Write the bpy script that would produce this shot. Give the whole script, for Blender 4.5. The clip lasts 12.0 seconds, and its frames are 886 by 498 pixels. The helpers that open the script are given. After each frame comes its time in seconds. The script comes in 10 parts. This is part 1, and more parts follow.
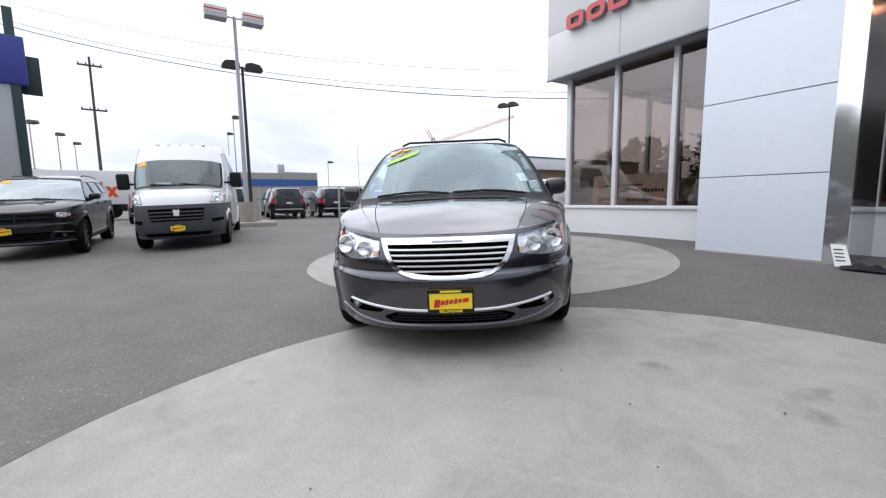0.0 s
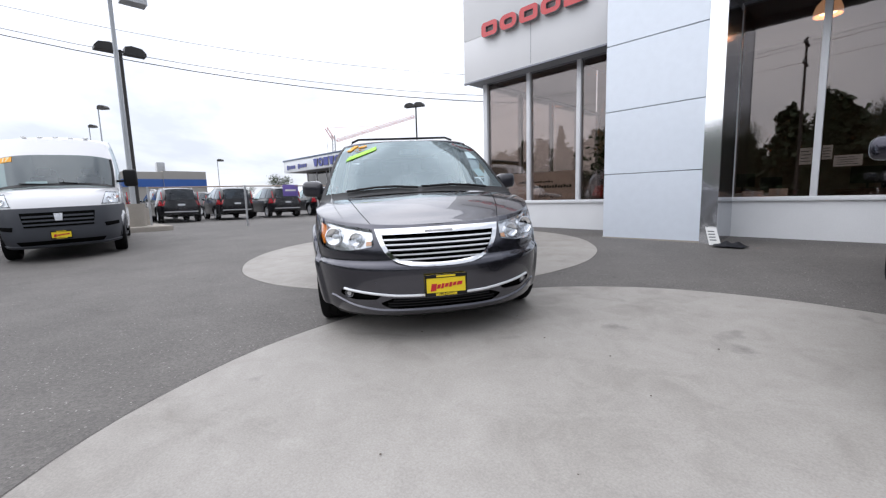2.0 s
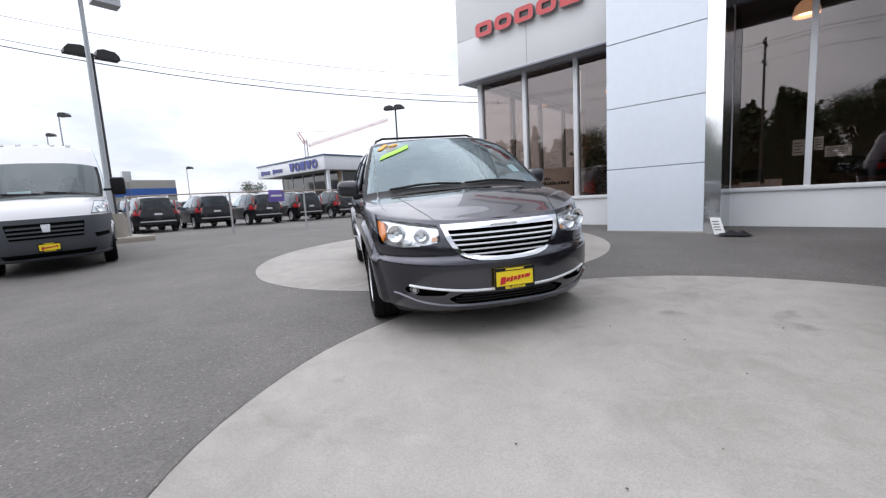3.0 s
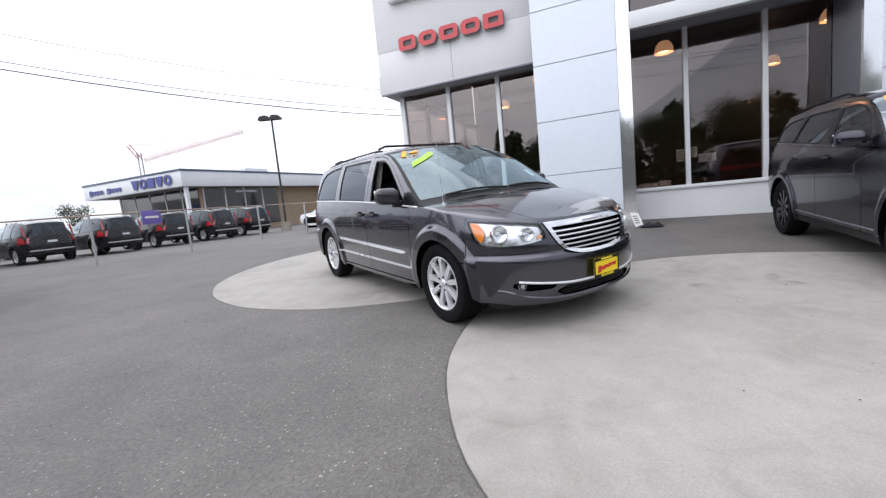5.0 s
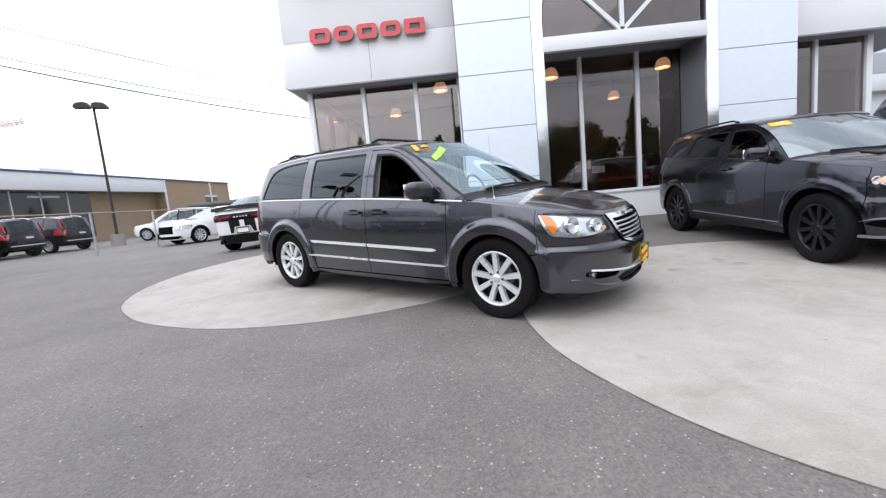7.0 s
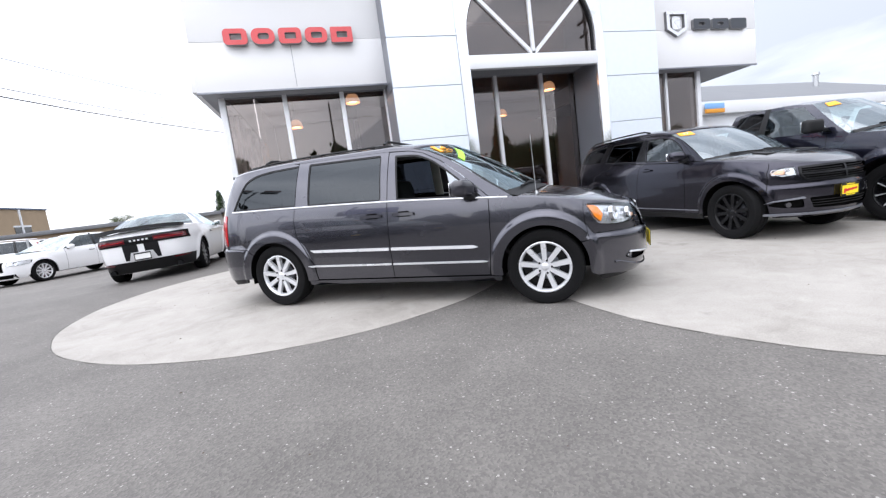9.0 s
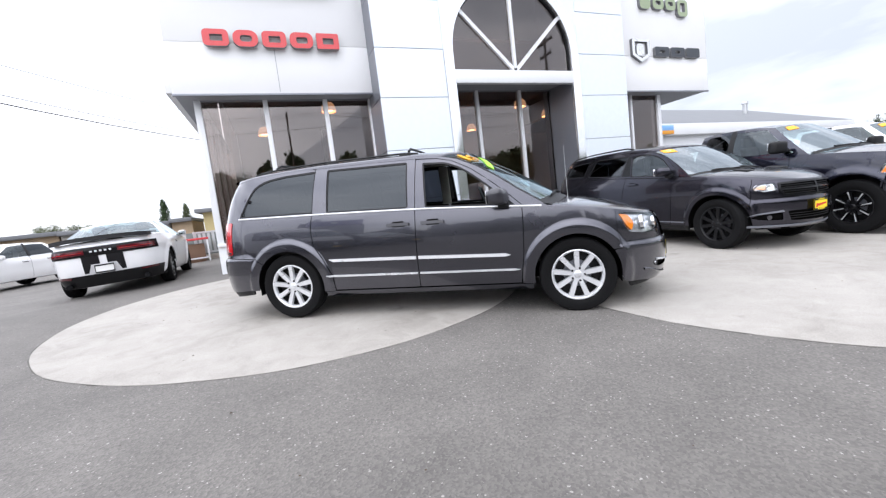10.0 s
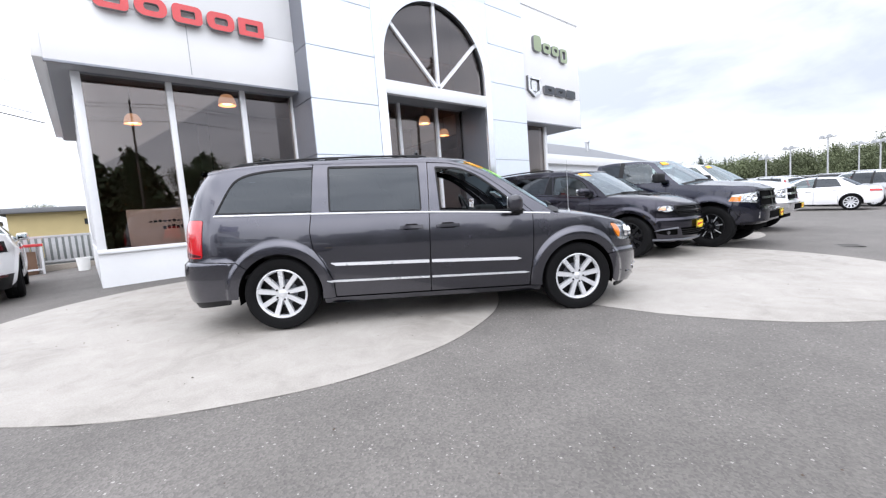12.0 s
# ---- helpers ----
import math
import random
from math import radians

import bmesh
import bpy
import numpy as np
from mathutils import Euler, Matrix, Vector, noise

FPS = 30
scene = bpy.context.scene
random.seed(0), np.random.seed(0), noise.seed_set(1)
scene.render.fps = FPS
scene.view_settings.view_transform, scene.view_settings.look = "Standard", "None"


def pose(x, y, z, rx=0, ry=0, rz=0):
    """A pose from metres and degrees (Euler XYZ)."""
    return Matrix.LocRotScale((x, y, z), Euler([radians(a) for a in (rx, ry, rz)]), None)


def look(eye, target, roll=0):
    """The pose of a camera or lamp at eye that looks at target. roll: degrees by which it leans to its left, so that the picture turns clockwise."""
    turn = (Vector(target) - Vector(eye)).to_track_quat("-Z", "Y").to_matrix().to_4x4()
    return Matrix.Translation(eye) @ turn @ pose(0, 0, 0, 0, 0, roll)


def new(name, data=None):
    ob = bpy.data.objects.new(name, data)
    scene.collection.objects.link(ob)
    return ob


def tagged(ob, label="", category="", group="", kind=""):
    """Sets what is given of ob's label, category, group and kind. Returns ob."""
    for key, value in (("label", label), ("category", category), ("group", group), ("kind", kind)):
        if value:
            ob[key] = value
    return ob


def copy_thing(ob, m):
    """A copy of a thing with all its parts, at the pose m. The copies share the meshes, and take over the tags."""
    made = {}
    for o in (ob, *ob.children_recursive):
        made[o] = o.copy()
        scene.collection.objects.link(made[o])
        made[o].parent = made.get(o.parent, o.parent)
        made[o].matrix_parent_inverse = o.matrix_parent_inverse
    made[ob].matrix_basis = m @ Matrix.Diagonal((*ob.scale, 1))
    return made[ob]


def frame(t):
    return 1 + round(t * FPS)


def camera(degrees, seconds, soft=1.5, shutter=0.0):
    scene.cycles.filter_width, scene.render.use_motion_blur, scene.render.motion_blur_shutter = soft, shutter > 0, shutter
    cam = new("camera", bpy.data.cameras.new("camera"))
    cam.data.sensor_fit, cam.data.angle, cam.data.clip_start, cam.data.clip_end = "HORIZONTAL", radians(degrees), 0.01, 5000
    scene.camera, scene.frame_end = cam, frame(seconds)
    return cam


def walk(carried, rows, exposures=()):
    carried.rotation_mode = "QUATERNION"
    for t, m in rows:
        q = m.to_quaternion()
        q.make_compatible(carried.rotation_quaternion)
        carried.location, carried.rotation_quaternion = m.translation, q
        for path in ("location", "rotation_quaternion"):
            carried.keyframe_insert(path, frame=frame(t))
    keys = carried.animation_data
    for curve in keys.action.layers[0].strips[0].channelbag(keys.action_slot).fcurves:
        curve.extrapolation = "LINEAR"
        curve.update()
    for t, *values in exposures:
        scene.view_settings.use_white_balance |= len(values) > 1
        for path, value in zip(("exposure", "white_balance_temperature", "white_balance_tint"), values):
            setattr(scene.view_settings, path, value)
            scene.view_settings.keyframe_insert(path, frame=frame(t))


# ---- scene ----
cam = camera(94.0, 12.0, soft=1.3)
PATH = [
    (0, (0.112, 0.037, 1.189), (-1.585, 1.07, 0.952), -0.7),
    (0.5, (0.132, 0.034, 1.194), (-1.558, 1.08, 0.976), -0.7),
    (1, (0.128, -0.007, 1.188), (-1.558, 1.045, 0.96), -0.5),
    (1.5, (0.034, -0.245, 1.163), (-1.548, 0.959, 0.949), -0.1),
    (2, (-0.083, -0.604, 1.145), (-1.493, 0.793, 0.897), -1.5),
    (2.5, (-0.29, -0.823, 1.099), (-1.707, 0.576, 0.911), -2.5),
    (3, (-0.572, -1.068, 1.112), (-1.894, 0.414, 0.871), -3.1),
    (5, (-2.052, -2.088, 1.163), (-2.838, -0.263, 0.935), -5.6),
    (5.5, (-2.475, -2.193, 1.17), (-3.14, -0.318, 0.968), -5.9),
    (6, (-2.924, -2.297, 1.175), (-3.478, -0.383, 1.002), -5.5),
    (6.5, (-3.382, -2.361, 1.171), (-3.703, -0.401, 0.94), -5.8),
    (7, (-3.798, -2.325, 1.172), (-3.895, -0.342, 0.93), -5.2),
    (9, (-5.424, -2.218, 1.176), (-4.914, -0.298, 0.945), -7.5),
    (9.5, (-5.818, -2.105, 1.2), (-5.212, -0.211, 0.988), -8.4),
    (10, (-6.151, -1.926, 1.218), (-5.419, -0.075, 1.022), -6.8),
    (10.5, (-6.527, -1.804, 1.214), (-5.588, -0.048, 1.024), -6.0),
    (11, (-6.853, -1.577, 1.23), (-5.852, 0.145, 1.048), -6.2),
    (11.5, (-7.135, -1.342, 1.254), (-6.021, 0.308, 1.057), -4.7),
    (12, (-7.467, -1.156, 1.248), (-6.175, 0.358, 1.061), -4.5),
]
walk(cam, [(t, look(eye, target, roll)) for t, eye, target, roll in PATH],
     [(0, 0.60, 6350, 12), (2.5, 0.58, 6350, 12), (5.5, 0.76, 6350, 12), (7, 0.96, 6350, 12), (9.5, 1.22, 6350, 12), (12, 1.24, 6350, 12)])

# ---- world and light ----
SUN_UP, SUN_ROUND = radians(50), radians(225)
world = bpy.data.worlds.new("overcast_sky")
scene.world = world
world.use_nodes = True
wn, wl = world.node_tree.nodes, world.node_tree.links
wn.clear()


def wnode(kind, **values):
    n = wn.new(kind)
    for key, value in values.items():
        n.inputs[key].default_value = value
    return n


sky = wn.new("ShaderNodeTexSky")
sky.sky_type, sky.sun_disc = "NISHITA", False
sky.sun_elevation, sky.sun_rotation = SUN_UP, SUN_ROUND
sky_dim = wnode("ShaderNodeVectorMath")
sky_dim.operation = "SCALE"
sky_dim.inputs["Scale"].default_value = 0.12
wl.new(sky.outputs[0], sky_dim.inputs[0])
coord = wn.new("ShaderNodeTexCoord")
stretch = wn.new("ShaderNodeMapping")
stretch.inputs["Scale"].default_value = (1.1, 1.1, 3.2)
stretch.inputs["Location"].default_value = (0.35, 0.1, 0.2)
wl.new(coord.outputs["Generated"], stretch.inputs[0])
cloud = wnode("ShaderNodeTexNoise", Scale=1.7, Detail=7.0, Roughness=0.55, Distortion=0.35)
wl.new(stretch.outputs[0], cloud.inputs["Vector"])
ramp = wn.new("ShaderNodeValToRGB")
ramp.color_ramp.elements[0].position, ramp.color_ramp.elements[0].color = 0.40, (0.66, 0.695, 0.76, 1)
ramp.color_ramp.elements[1].position, ramp.color_ramp.elements[1].color = 0.64, (1.13, 1.14, 1.18, 1)
mid_stop = ramp.color_ramp.elements.new(0.50)
mid_stop.color = (0.86, 0.895, 0.965, 1)
wl.new(cloud.outputs[0], ramp.inputs[0])
# the overcast dome grows brighter towards the zenith
split = wn.new("ShaderNodeSeparateXYZ")
wl.new(coord.outputs["Generated"], split.inputs[0])
rise = wn.new("ShaderNodeMapRange")
rise.inputs["From Min"].default_value, rise.inputs["From Max"].default_value = 0.05, 0.95
rise.inputs["To Min"].default_value, rise.inputs["To Max"].default_value = 0.74, 1.40
wl.new(split.outputs["Z"], rise.inputs["Value"])
lift = wn.new("ShaderNodeVectorMath")
lift.operation = "SCALE"
wl.new(ramp.outputs[0], lift.inputs[0])
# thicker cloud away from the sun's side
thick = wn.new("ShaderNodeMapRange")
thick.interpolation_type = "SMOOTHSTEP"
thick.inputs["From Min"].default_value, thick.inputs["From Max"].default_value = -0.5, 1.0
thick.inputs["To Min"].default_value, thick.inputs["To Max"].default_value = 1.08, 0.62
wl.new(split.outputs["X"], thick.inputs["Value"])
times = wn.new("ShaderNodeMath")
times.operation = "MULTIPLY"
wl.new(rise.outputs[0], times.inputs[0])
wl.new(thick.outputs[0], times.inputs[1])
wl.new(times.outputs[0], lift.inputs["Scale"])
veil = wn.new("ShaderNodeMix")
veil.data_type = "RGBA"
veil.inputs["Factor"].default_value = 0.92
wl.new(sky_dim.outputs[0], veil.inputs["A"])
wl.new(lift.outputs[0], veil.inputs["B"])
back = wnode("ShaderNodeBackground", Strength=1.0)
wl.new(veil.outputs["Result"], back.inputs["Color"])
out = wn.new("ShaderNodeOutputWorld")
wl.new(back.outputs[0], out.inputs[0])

sun_data = bpy.data.lights.new("sun", "SUN")
sun_data.energy, sun_data.angle, sun_data.color = 0.85, radians(120), (1.0, 0.98, 0.95)
sun = new("sun", sun_data)
sun.matrix_world = look((0, 0, 40), (math.sin(SUN_ROUND) * -20, math.cos(SUN_ROUND) * -20, 40 - 28))


# ---- materials ----
def shader(name):
    m = bpy.data.materials.new(name)
    m.use_nodes = True
    return m, m.node_tree.nodes, m.node_tree.links, m.node_tree.nodes["Principled BSDF"]


def surface(name, colour, rough=0.5, metal=0.0, coat=0.0, vary=0.12, grain=30.0, bump=0.0, fine=0.0, spec=0.5, patch=1.2):
    """A painted, cast or woven surface: colour varied at two scales, rough spots and fine relief."""
    m, n, l, p = shader(name)
    tc = n.new("ShaderNodeTexCoord")
    big = n.new("ShaderNodeTexNoise")
    big.inputs["Scale"].default_value, big.inputs["Detail"].default_value = patch, 5
    small = n.new("ShaderNodeTexNoise")
    small.inputs["Scale"].default_value, small.inputs["Detail"].default_value = grain, 4
    for t in (big, small):
        l.new(tc.outputs["Object"], t.inputs["Vector"])
    both = n.new("ShaderNodeMath")
    both.operation = "ADD"
    l.new(big.outputs[0], both.inputs[0])
    l.new(small.outputs[0], both.inputs[1])
    rng = n.new("ShaderNodeMapRange")
    rng.inputs["From Min"].default_value, rng.inputs["From Max"].default_value = 0.6, 1.4
    rng.inputs["To Min"].default_value, rng.inputs["To Max"].default_value = 1 - vary, 1 + vary
    l.new(both.outputs[0], rng.inputs["Value"])
    mul = n.new("ShaderNodeVectorMath")
    mul.operation = "SCALE"
    mul.inputs[0].default_value = colour
    l.new(rng.outputs[0], mul.inputs["Scale"])
    l.new(mul.outputs[0], p.inputs["Base Color"])
    rr = n.new("ShaderNodeMapRange")
    rr.inputs["To Min"].default_value, rr.inputs["To Max"].default_value = max(rough - 0.08, 0.02), min(rough + 0.08, 1)
    l.new(big.outputs[0], rr.inputs["Value"])
    l.new(rr.outputs[0], p.inputs["Roughness"])
    p.inputs["Metallic"].default_value = metal
    p.inputs["Coat Weight"].default_value, p.inputs["Coat Roughness"].default_value = coat, 0.03
    p.inputs["Specular IOR Level"].default_value = spec
    if bump:
        b = n.new("ShaderNodeBump")
        b.inputs["Strength"].default_value, b.inputs["Distance"].default_value = bump, fine or 0.004
        l.new(small.outputs[0], b.inputs["Height"])
        l.new(b.outputs[0], p.inputs["Normal"])
    return m


def paint(name, colour, flake=0.0, rough=0.35, coat=1.0):
    """Clear-coated car paint, with fine flakes where metallic, and a thin film of dust."""
    m, n, l, p = shader(name)
    tc = n.new("ShaderNodeTexCoord")
    fl = n.new("ShaderNodeTexNoise")
    fl.inputs["Scale"].default_value = 900
    dust = n.new("ShaderNodeTexNoise")
    dust.inputs["Scale"].default_value, dust.inputs["Detail"].default_value = 2.5, 6
    for t in (fl, dust):
        l.new(tc.outputs["Object"], t.inputs["Vector"])
    rng = n.new("ShaderNodeMapRange")
    rng.inputs["From Min"].default_value, rng.inputs["From Max"].default_value = 0.3, 0.7
    rng.inputs["To Min"].default_value, rng.inputs["To Max"].default_value = 0.82 if flake else 0.96, 1.25 if flake else 1.02
    l.new(fl.outputs[0], rng.inputs["Value"])
    mul = n.new("ShaderNodeVectorMath")
    mul.operation = "SCALE"
    mul.inputs[0].default_value = colour
    l.new(rng.outputs[0], mul.inputs["Scale"])
    l.new(mul.outputs[0], p.inputs["Base Color"])
    rr = n.new("ShaderNodeMapRange")
    rr.inputs["To Min"].default_value, rr.inputs["To Max"].default_value = rough - 0.07, rough + 0.1
    l.new(dust.outputs[0], rr.inputs["Value"])
    l.new(rr.outputs[0], p.inputs["Roughness"])
    p.inputs["Metallic"].default_value = flake
    p.inputs["Specular IOR Level"].default_value = 0.15
    p.inputs["Coat Weight"].default_value, p.inputs["Coat Roughness"].default_value = coat, 0.02
    return m


def pane_glass(name, tint, gloss=0.07, wobble=0.0, sheen=(0.88, 0.96, 1.0)):
    """A thin sheet: tinted see-through, with a Fresnel gloss on it."""
    m, n, l, p = shader(name)
    n.remove(p)
    tr = n.new("ShaderNodeBsdfTransparent")
    tr.inputs[0].default_value = (*tint, 1)
    gl = n.new("ShaderNodeBsdfGlossy")
    gl.inputs["Roughness"].default_value = 0.015
    gl.inputs["Color"].default_value = (*sheen, 1)
    lw = n.new("ShaderNodeLayerWeight")
    lw.inputs[0].default_value = 0.5
    fifth = n.new("ShaderNodeMath")
    fifth.operation = "POWER"
    fifth.inputs[1].default_value = 4.6
    l.new(lw.outputs["Facing"], fifth.inputs[0])
    fr = n.new("ShaderNodeMapRange")
    fr.inputs["To Min"].default_value, fr.inputs["To Max"].default_value = gloss, 0.95
    l.new(fifth.outputs[0], fr.inputs["Value"])
    if wobble:
        w = n.new("ShaderNodeTexNoise")
        w.inputs["Scale"].default_value = 0.7
        tc = n.new("ShaderNodeTexCoord")
        l.new(tc.outputs["Object"], w.inputs["Vector"])
        b = n.new("ShaderNodeBump")
        b.inputs["Strength"].default_value, b.inputs["Distance"].default_value = wobble, 0.01
        l.new(w.outputs[0], b.inputs["Height"])
        l.new(b.outputs[0], gl.inputs["Normal"])
    mx = n.new("ShaderNodeMixShader")
    l.new(fr.outputs[0], mx.inputs[0])
    l.new(tr.outputs[0], mx.inputs[1])
    l.new(gl.outputs[0], mx.inputs[2])
    l.new(mx.outputs[0], n["Material Output"].inputs[0])
    return m


def glow(name, colour, strength):
    m, n, l, p = shader(name)
    p.inputs["Base Color"].default_value = (*colour, 1)
    p.inputs["Emission Color"].default_value = (*colour, 1)
    p.inputs["Emission Strength"].default_value = strength
    return m


def asphalt_mat():
    m, n, l, p = shader("asphalt")
    tc = n.new("ShaderNodeTexCoord")

    def noise_tex(scale, detail=4.0, rough=0.5):
        t = n.new("ShaderNodeTexNoise")
        t.inputs["Scale"].default_value, t.inputs["Detail"].default_value, t.inputs["Roughness"].default_value = scale, detail, rough
        l.new(tc.outputs["Object"], t.inputs["Vector"])
        return t
    big, mid = noise_tex(0.16, 5), noise_tex(1.4, 6, 0.6)
    stone = n.new("ShaderNodeTexVoronoi")
    stone.inputs["Scale"].default_value = 85
    l.new(tc.outputs["Object"], stone.inputs["Vector"])
    pale = n.new("ShaderNodeTexVoronoi")
    pale.inputs["Scale"].default_value = 38
    # broken chip shapes: the cells are bent by fine noise and each has its own size
    ragged = n.new("ShaderNodeVectorMath")
    ragged.operation = "MULTIPLY_ADD"
    l.new(noise_tex(70, 3, 0.6).outputs["Color"], ragged.inputs[0])
    ragged.inputs[1].default_value = (0.022, 0.022, 0.0)
    l.new(tc.outputs["Object"], ragged.inputs[2])
    l.new(ragged.outputs[0], pale.inputs["Vector"])
    grit = n.new("ShaderNodeValToRGB")
    grit.color_ramp.elements[0].position, grit.color_ramp.elements[0].color = 0.08, (0.096, 0.0895, 0.083, 1)
    grit.color_ramp.elements[1].position, grit.color_ramp.elements[1].color = 0.85, (0.153, 0.142, 0.131, 1)
    l.new(stone.outputs["Color"], grit.inputs[0])
    spots = n.new("ShaderNodeMath")
    spots.operation = "LESS_THAN"
    l.new(pale.outputs["Distance"], spots.inputs[0])
    pick = n.new("ShaderNodeSeparateColor")
    l.new(pale.outputs["Color"], pick.inputs[0])
    size = n.new("ShaderNodeMapRange")
    size.inputs["To Min"].default_value, size.inputs["To Max"].default_value = 0.09, 0.25
    l.new(pick.outputs[1], size.inputs["Value"])
    l.new(size.outputs[0], spots.inputs[1])
    few = n.new("ShaderNodeMath")
    few.operation = "GREATER_THAN"
    few.inputs[1].default_value = 0.72
    l.new(pick.outputs[0], few.inputs[0])
    both = n.new("ShaderNodeMath")
    both.operation = "MULTIPLY"
    l.new(spots.outputs[0], both.inputs[0])
    l.new(few.outputs[0], both.inputs[1])
    mix = n.new("ShaderNodeMix")
    mix.data_type = "RGBA"
    mix.inputs["B"].default_value = (0.31, 0.295, 0.275, 1)
    l.new(both.outputs[0], mix.inputs["Factor"])
    l.new(grit.outputs[0], mix.inputs["A"])
    add = n.new("ShaderNodeMath")
    l.new(big.outputs[0], add.inputs[0])
    l.new(mid.outputs[0], add.inputs[1])
    rng = n.new("ShaderNodeMapRange")
    rng.inputs["From Min"].default_value, rng.inputs["From Max"].default_value = 0.6, 1.4
    rng.inputs["To Min"].default_value, rng.inputs["To Max"].default_value = 0.72, 1.28
    l.new(add.outputs[0], rng.inputs["Value"])
    mul = n.new("ShaderNodeVectorMath")
    mul.operation = "SCALE"
    l.new(mix.outputs["Result"], mul.inputs[0])
    l.new(rng.outputs[0], mul.inputs["Scale"])
    l.new(mul.outputs[0], p.inputs["Base Color"])
    p.inputs["Roughness"].default_value = 0.82
    b = n.new("ShaderNodeBump")
    b.inputs["Strength"].default_value, b.inputs["Distance"].default_value = 0.5, 0.005
    l.new(stone.outputs["Distance"], b.inputs["Height"])
    l.new(b.outputs[0], p.inputs["Normal"])
    return m


STAINS = ((-1.37, 2.54, 0.13), (-0.56, 2.63, 0.12), (-5.0, 2.6, 0.22), (-3.9, 5.1, 0.3))


def concrete_mat():
    m, n, l, p = shader("concrete")
    tc = n.new("ShaderNodeTexCoord")

    def noise_tex(scale, detail=5.0, rough=0.55, twist=0.0):
        t = n.new("ShaderNodeTexNoise")
        t.inputs["Scale"].default_value, t.inputs["Detail"].default_value, t.inputs["Roughness"].default_value = scale, detail, rough
        t.inputs["Distortion"].default_value = twist
        l.new(tc.outputs["Object"], t.inputs["Vector"])
        return t
    big, mid, fine = noise_tex(0.55, 6, 0.6, 0.6), noise_tex(3.2, 8, 0.65, 0.8), noise_tex(95, 4, 0.7)
    ramp2 = n.new("ShaderNodeValToRGB")
    e = ramp2.color_ramp.elements
    e[0].position, e[0].color = 0.32, (0.228, 0.210, 0.186, 1)
    e[1].position, e[1].color = 0.68, (0.384, 0.362, 0.332, 1)
    s = e.new(0.5)
    s.color = (0.325, 0.304, 0.277, 1)
    add = n.new("ShaderNodeMath")
    add.operation = "MULTIPLY_ADD"
    add.inputs[1].default_value = 0.55
    l.new(big.outputs[0], add.inputs[0])
    half = n.new("ShaderNodeMath")
    half.operation = "MULTIPLY"
    half.inputs[1].default_value = 0.45
    l.new(mid.outputs[0], half.inputs[0])
    l.new(half.outputs[0], add.inputs[2])
    l.new(add.outputs[0], ramp2.inputs[0])
    # scattered dark stains
    stain = noise_tex(1.1, 3, 0.5, 1.5)
    cut = n.new("ShaderNodeMapRange")
    cut.inputs["From Min"].default_value, cut.inputs["From Max"].default_value = 0.66, 0.76
    cut.inputs["To Min"].default_value, cut.inputs["To Max"].default_value = 1.0, 0.72
    l.new(stain.outputs[0], cut.inputs["Value"])
    speck = n.new("ShaderNodeMapRange")
    speck.inputs["From Min"].default_value, speck.inputs["From Max"].default_value = 0.3, 0.7
    speck.inputs["To Min"].default_value, speck.inputs["To Max"].default_value = 0.84, 1.13
    l.new(fine.outputs[0], speck.inputs["Value"])
    # old oil and tyre stains
    ragged = noise_tex(7.0, 5, 0.65, 1.0)
    shade = cut.outputs[0]
    for cx, cy, rad in STAINS:
        gap = n.new("ShaderNodeVectorMath")
        gap.operation = "DISTANCE"
        gap.inputs[1].default_value = (cx, cy, 0.1)
        l.new(tc.outputs["Object"], gap.inputs[0])
        sum_ = n.new("ShaderNodeMath")
        sum_.operation = "MULTIPLY_ADD"
        sum_.inputs[1].default_value = rad * 2.4
        l.new(ragged.outputs[0], sum_.inputs[0])
        l.new(gap.outputs["Value"], sum_.inputs[2])
        fade = n.new("ShaderNodeMapRange")
        fade.inputs["From Min"].default_value, fade.inputs["From Max"].default_value = rad * 1.25, rad * 1.95
        fade.inputs["To Min"].default_value, fade.inputs["To Max"].default_value = 0.66, 1.0
        l.new(sum_.outputs[0], fade.inputs["Value"])
        both_ = n.new("ShaderNodeMath")
        both_.operation = "MULTIPLY"
        l.new(shade, both_.inputs[0])
        l.new(fade.outputs[0], both_.inputs[1])
        shade = both_.outputs[0]
    k = n.new("ShaderNodeMath")
    k.operation = "MULTIPLY"
    l.new(shade, k.inputs[0])
    l.new(speck.outputs[0], k.inputs[1])
    mul = n.new("ShaderNodeVectorMath")
    mul.operation = "SCALE"
    l.new(ramp2.outputs[0], mul.inputs[0])
    l.new(k.outputs[0], mul.inputs["Scale"])
    l.new(mul.outputs[0], p.inputs["Base Color"])
    p.inputs["Roughness"].default_value = 0.72
    b = n.new("ShaderNodeBump")
    b.inputs["Strength"].default_value, b.inputs["Distance"].default_value = 0.35, 0.003
    l.new(fine.outputs[0], b.inputs["Height"])
    l.new(b.outputs[0], p.inputs["Normal"])
    return m


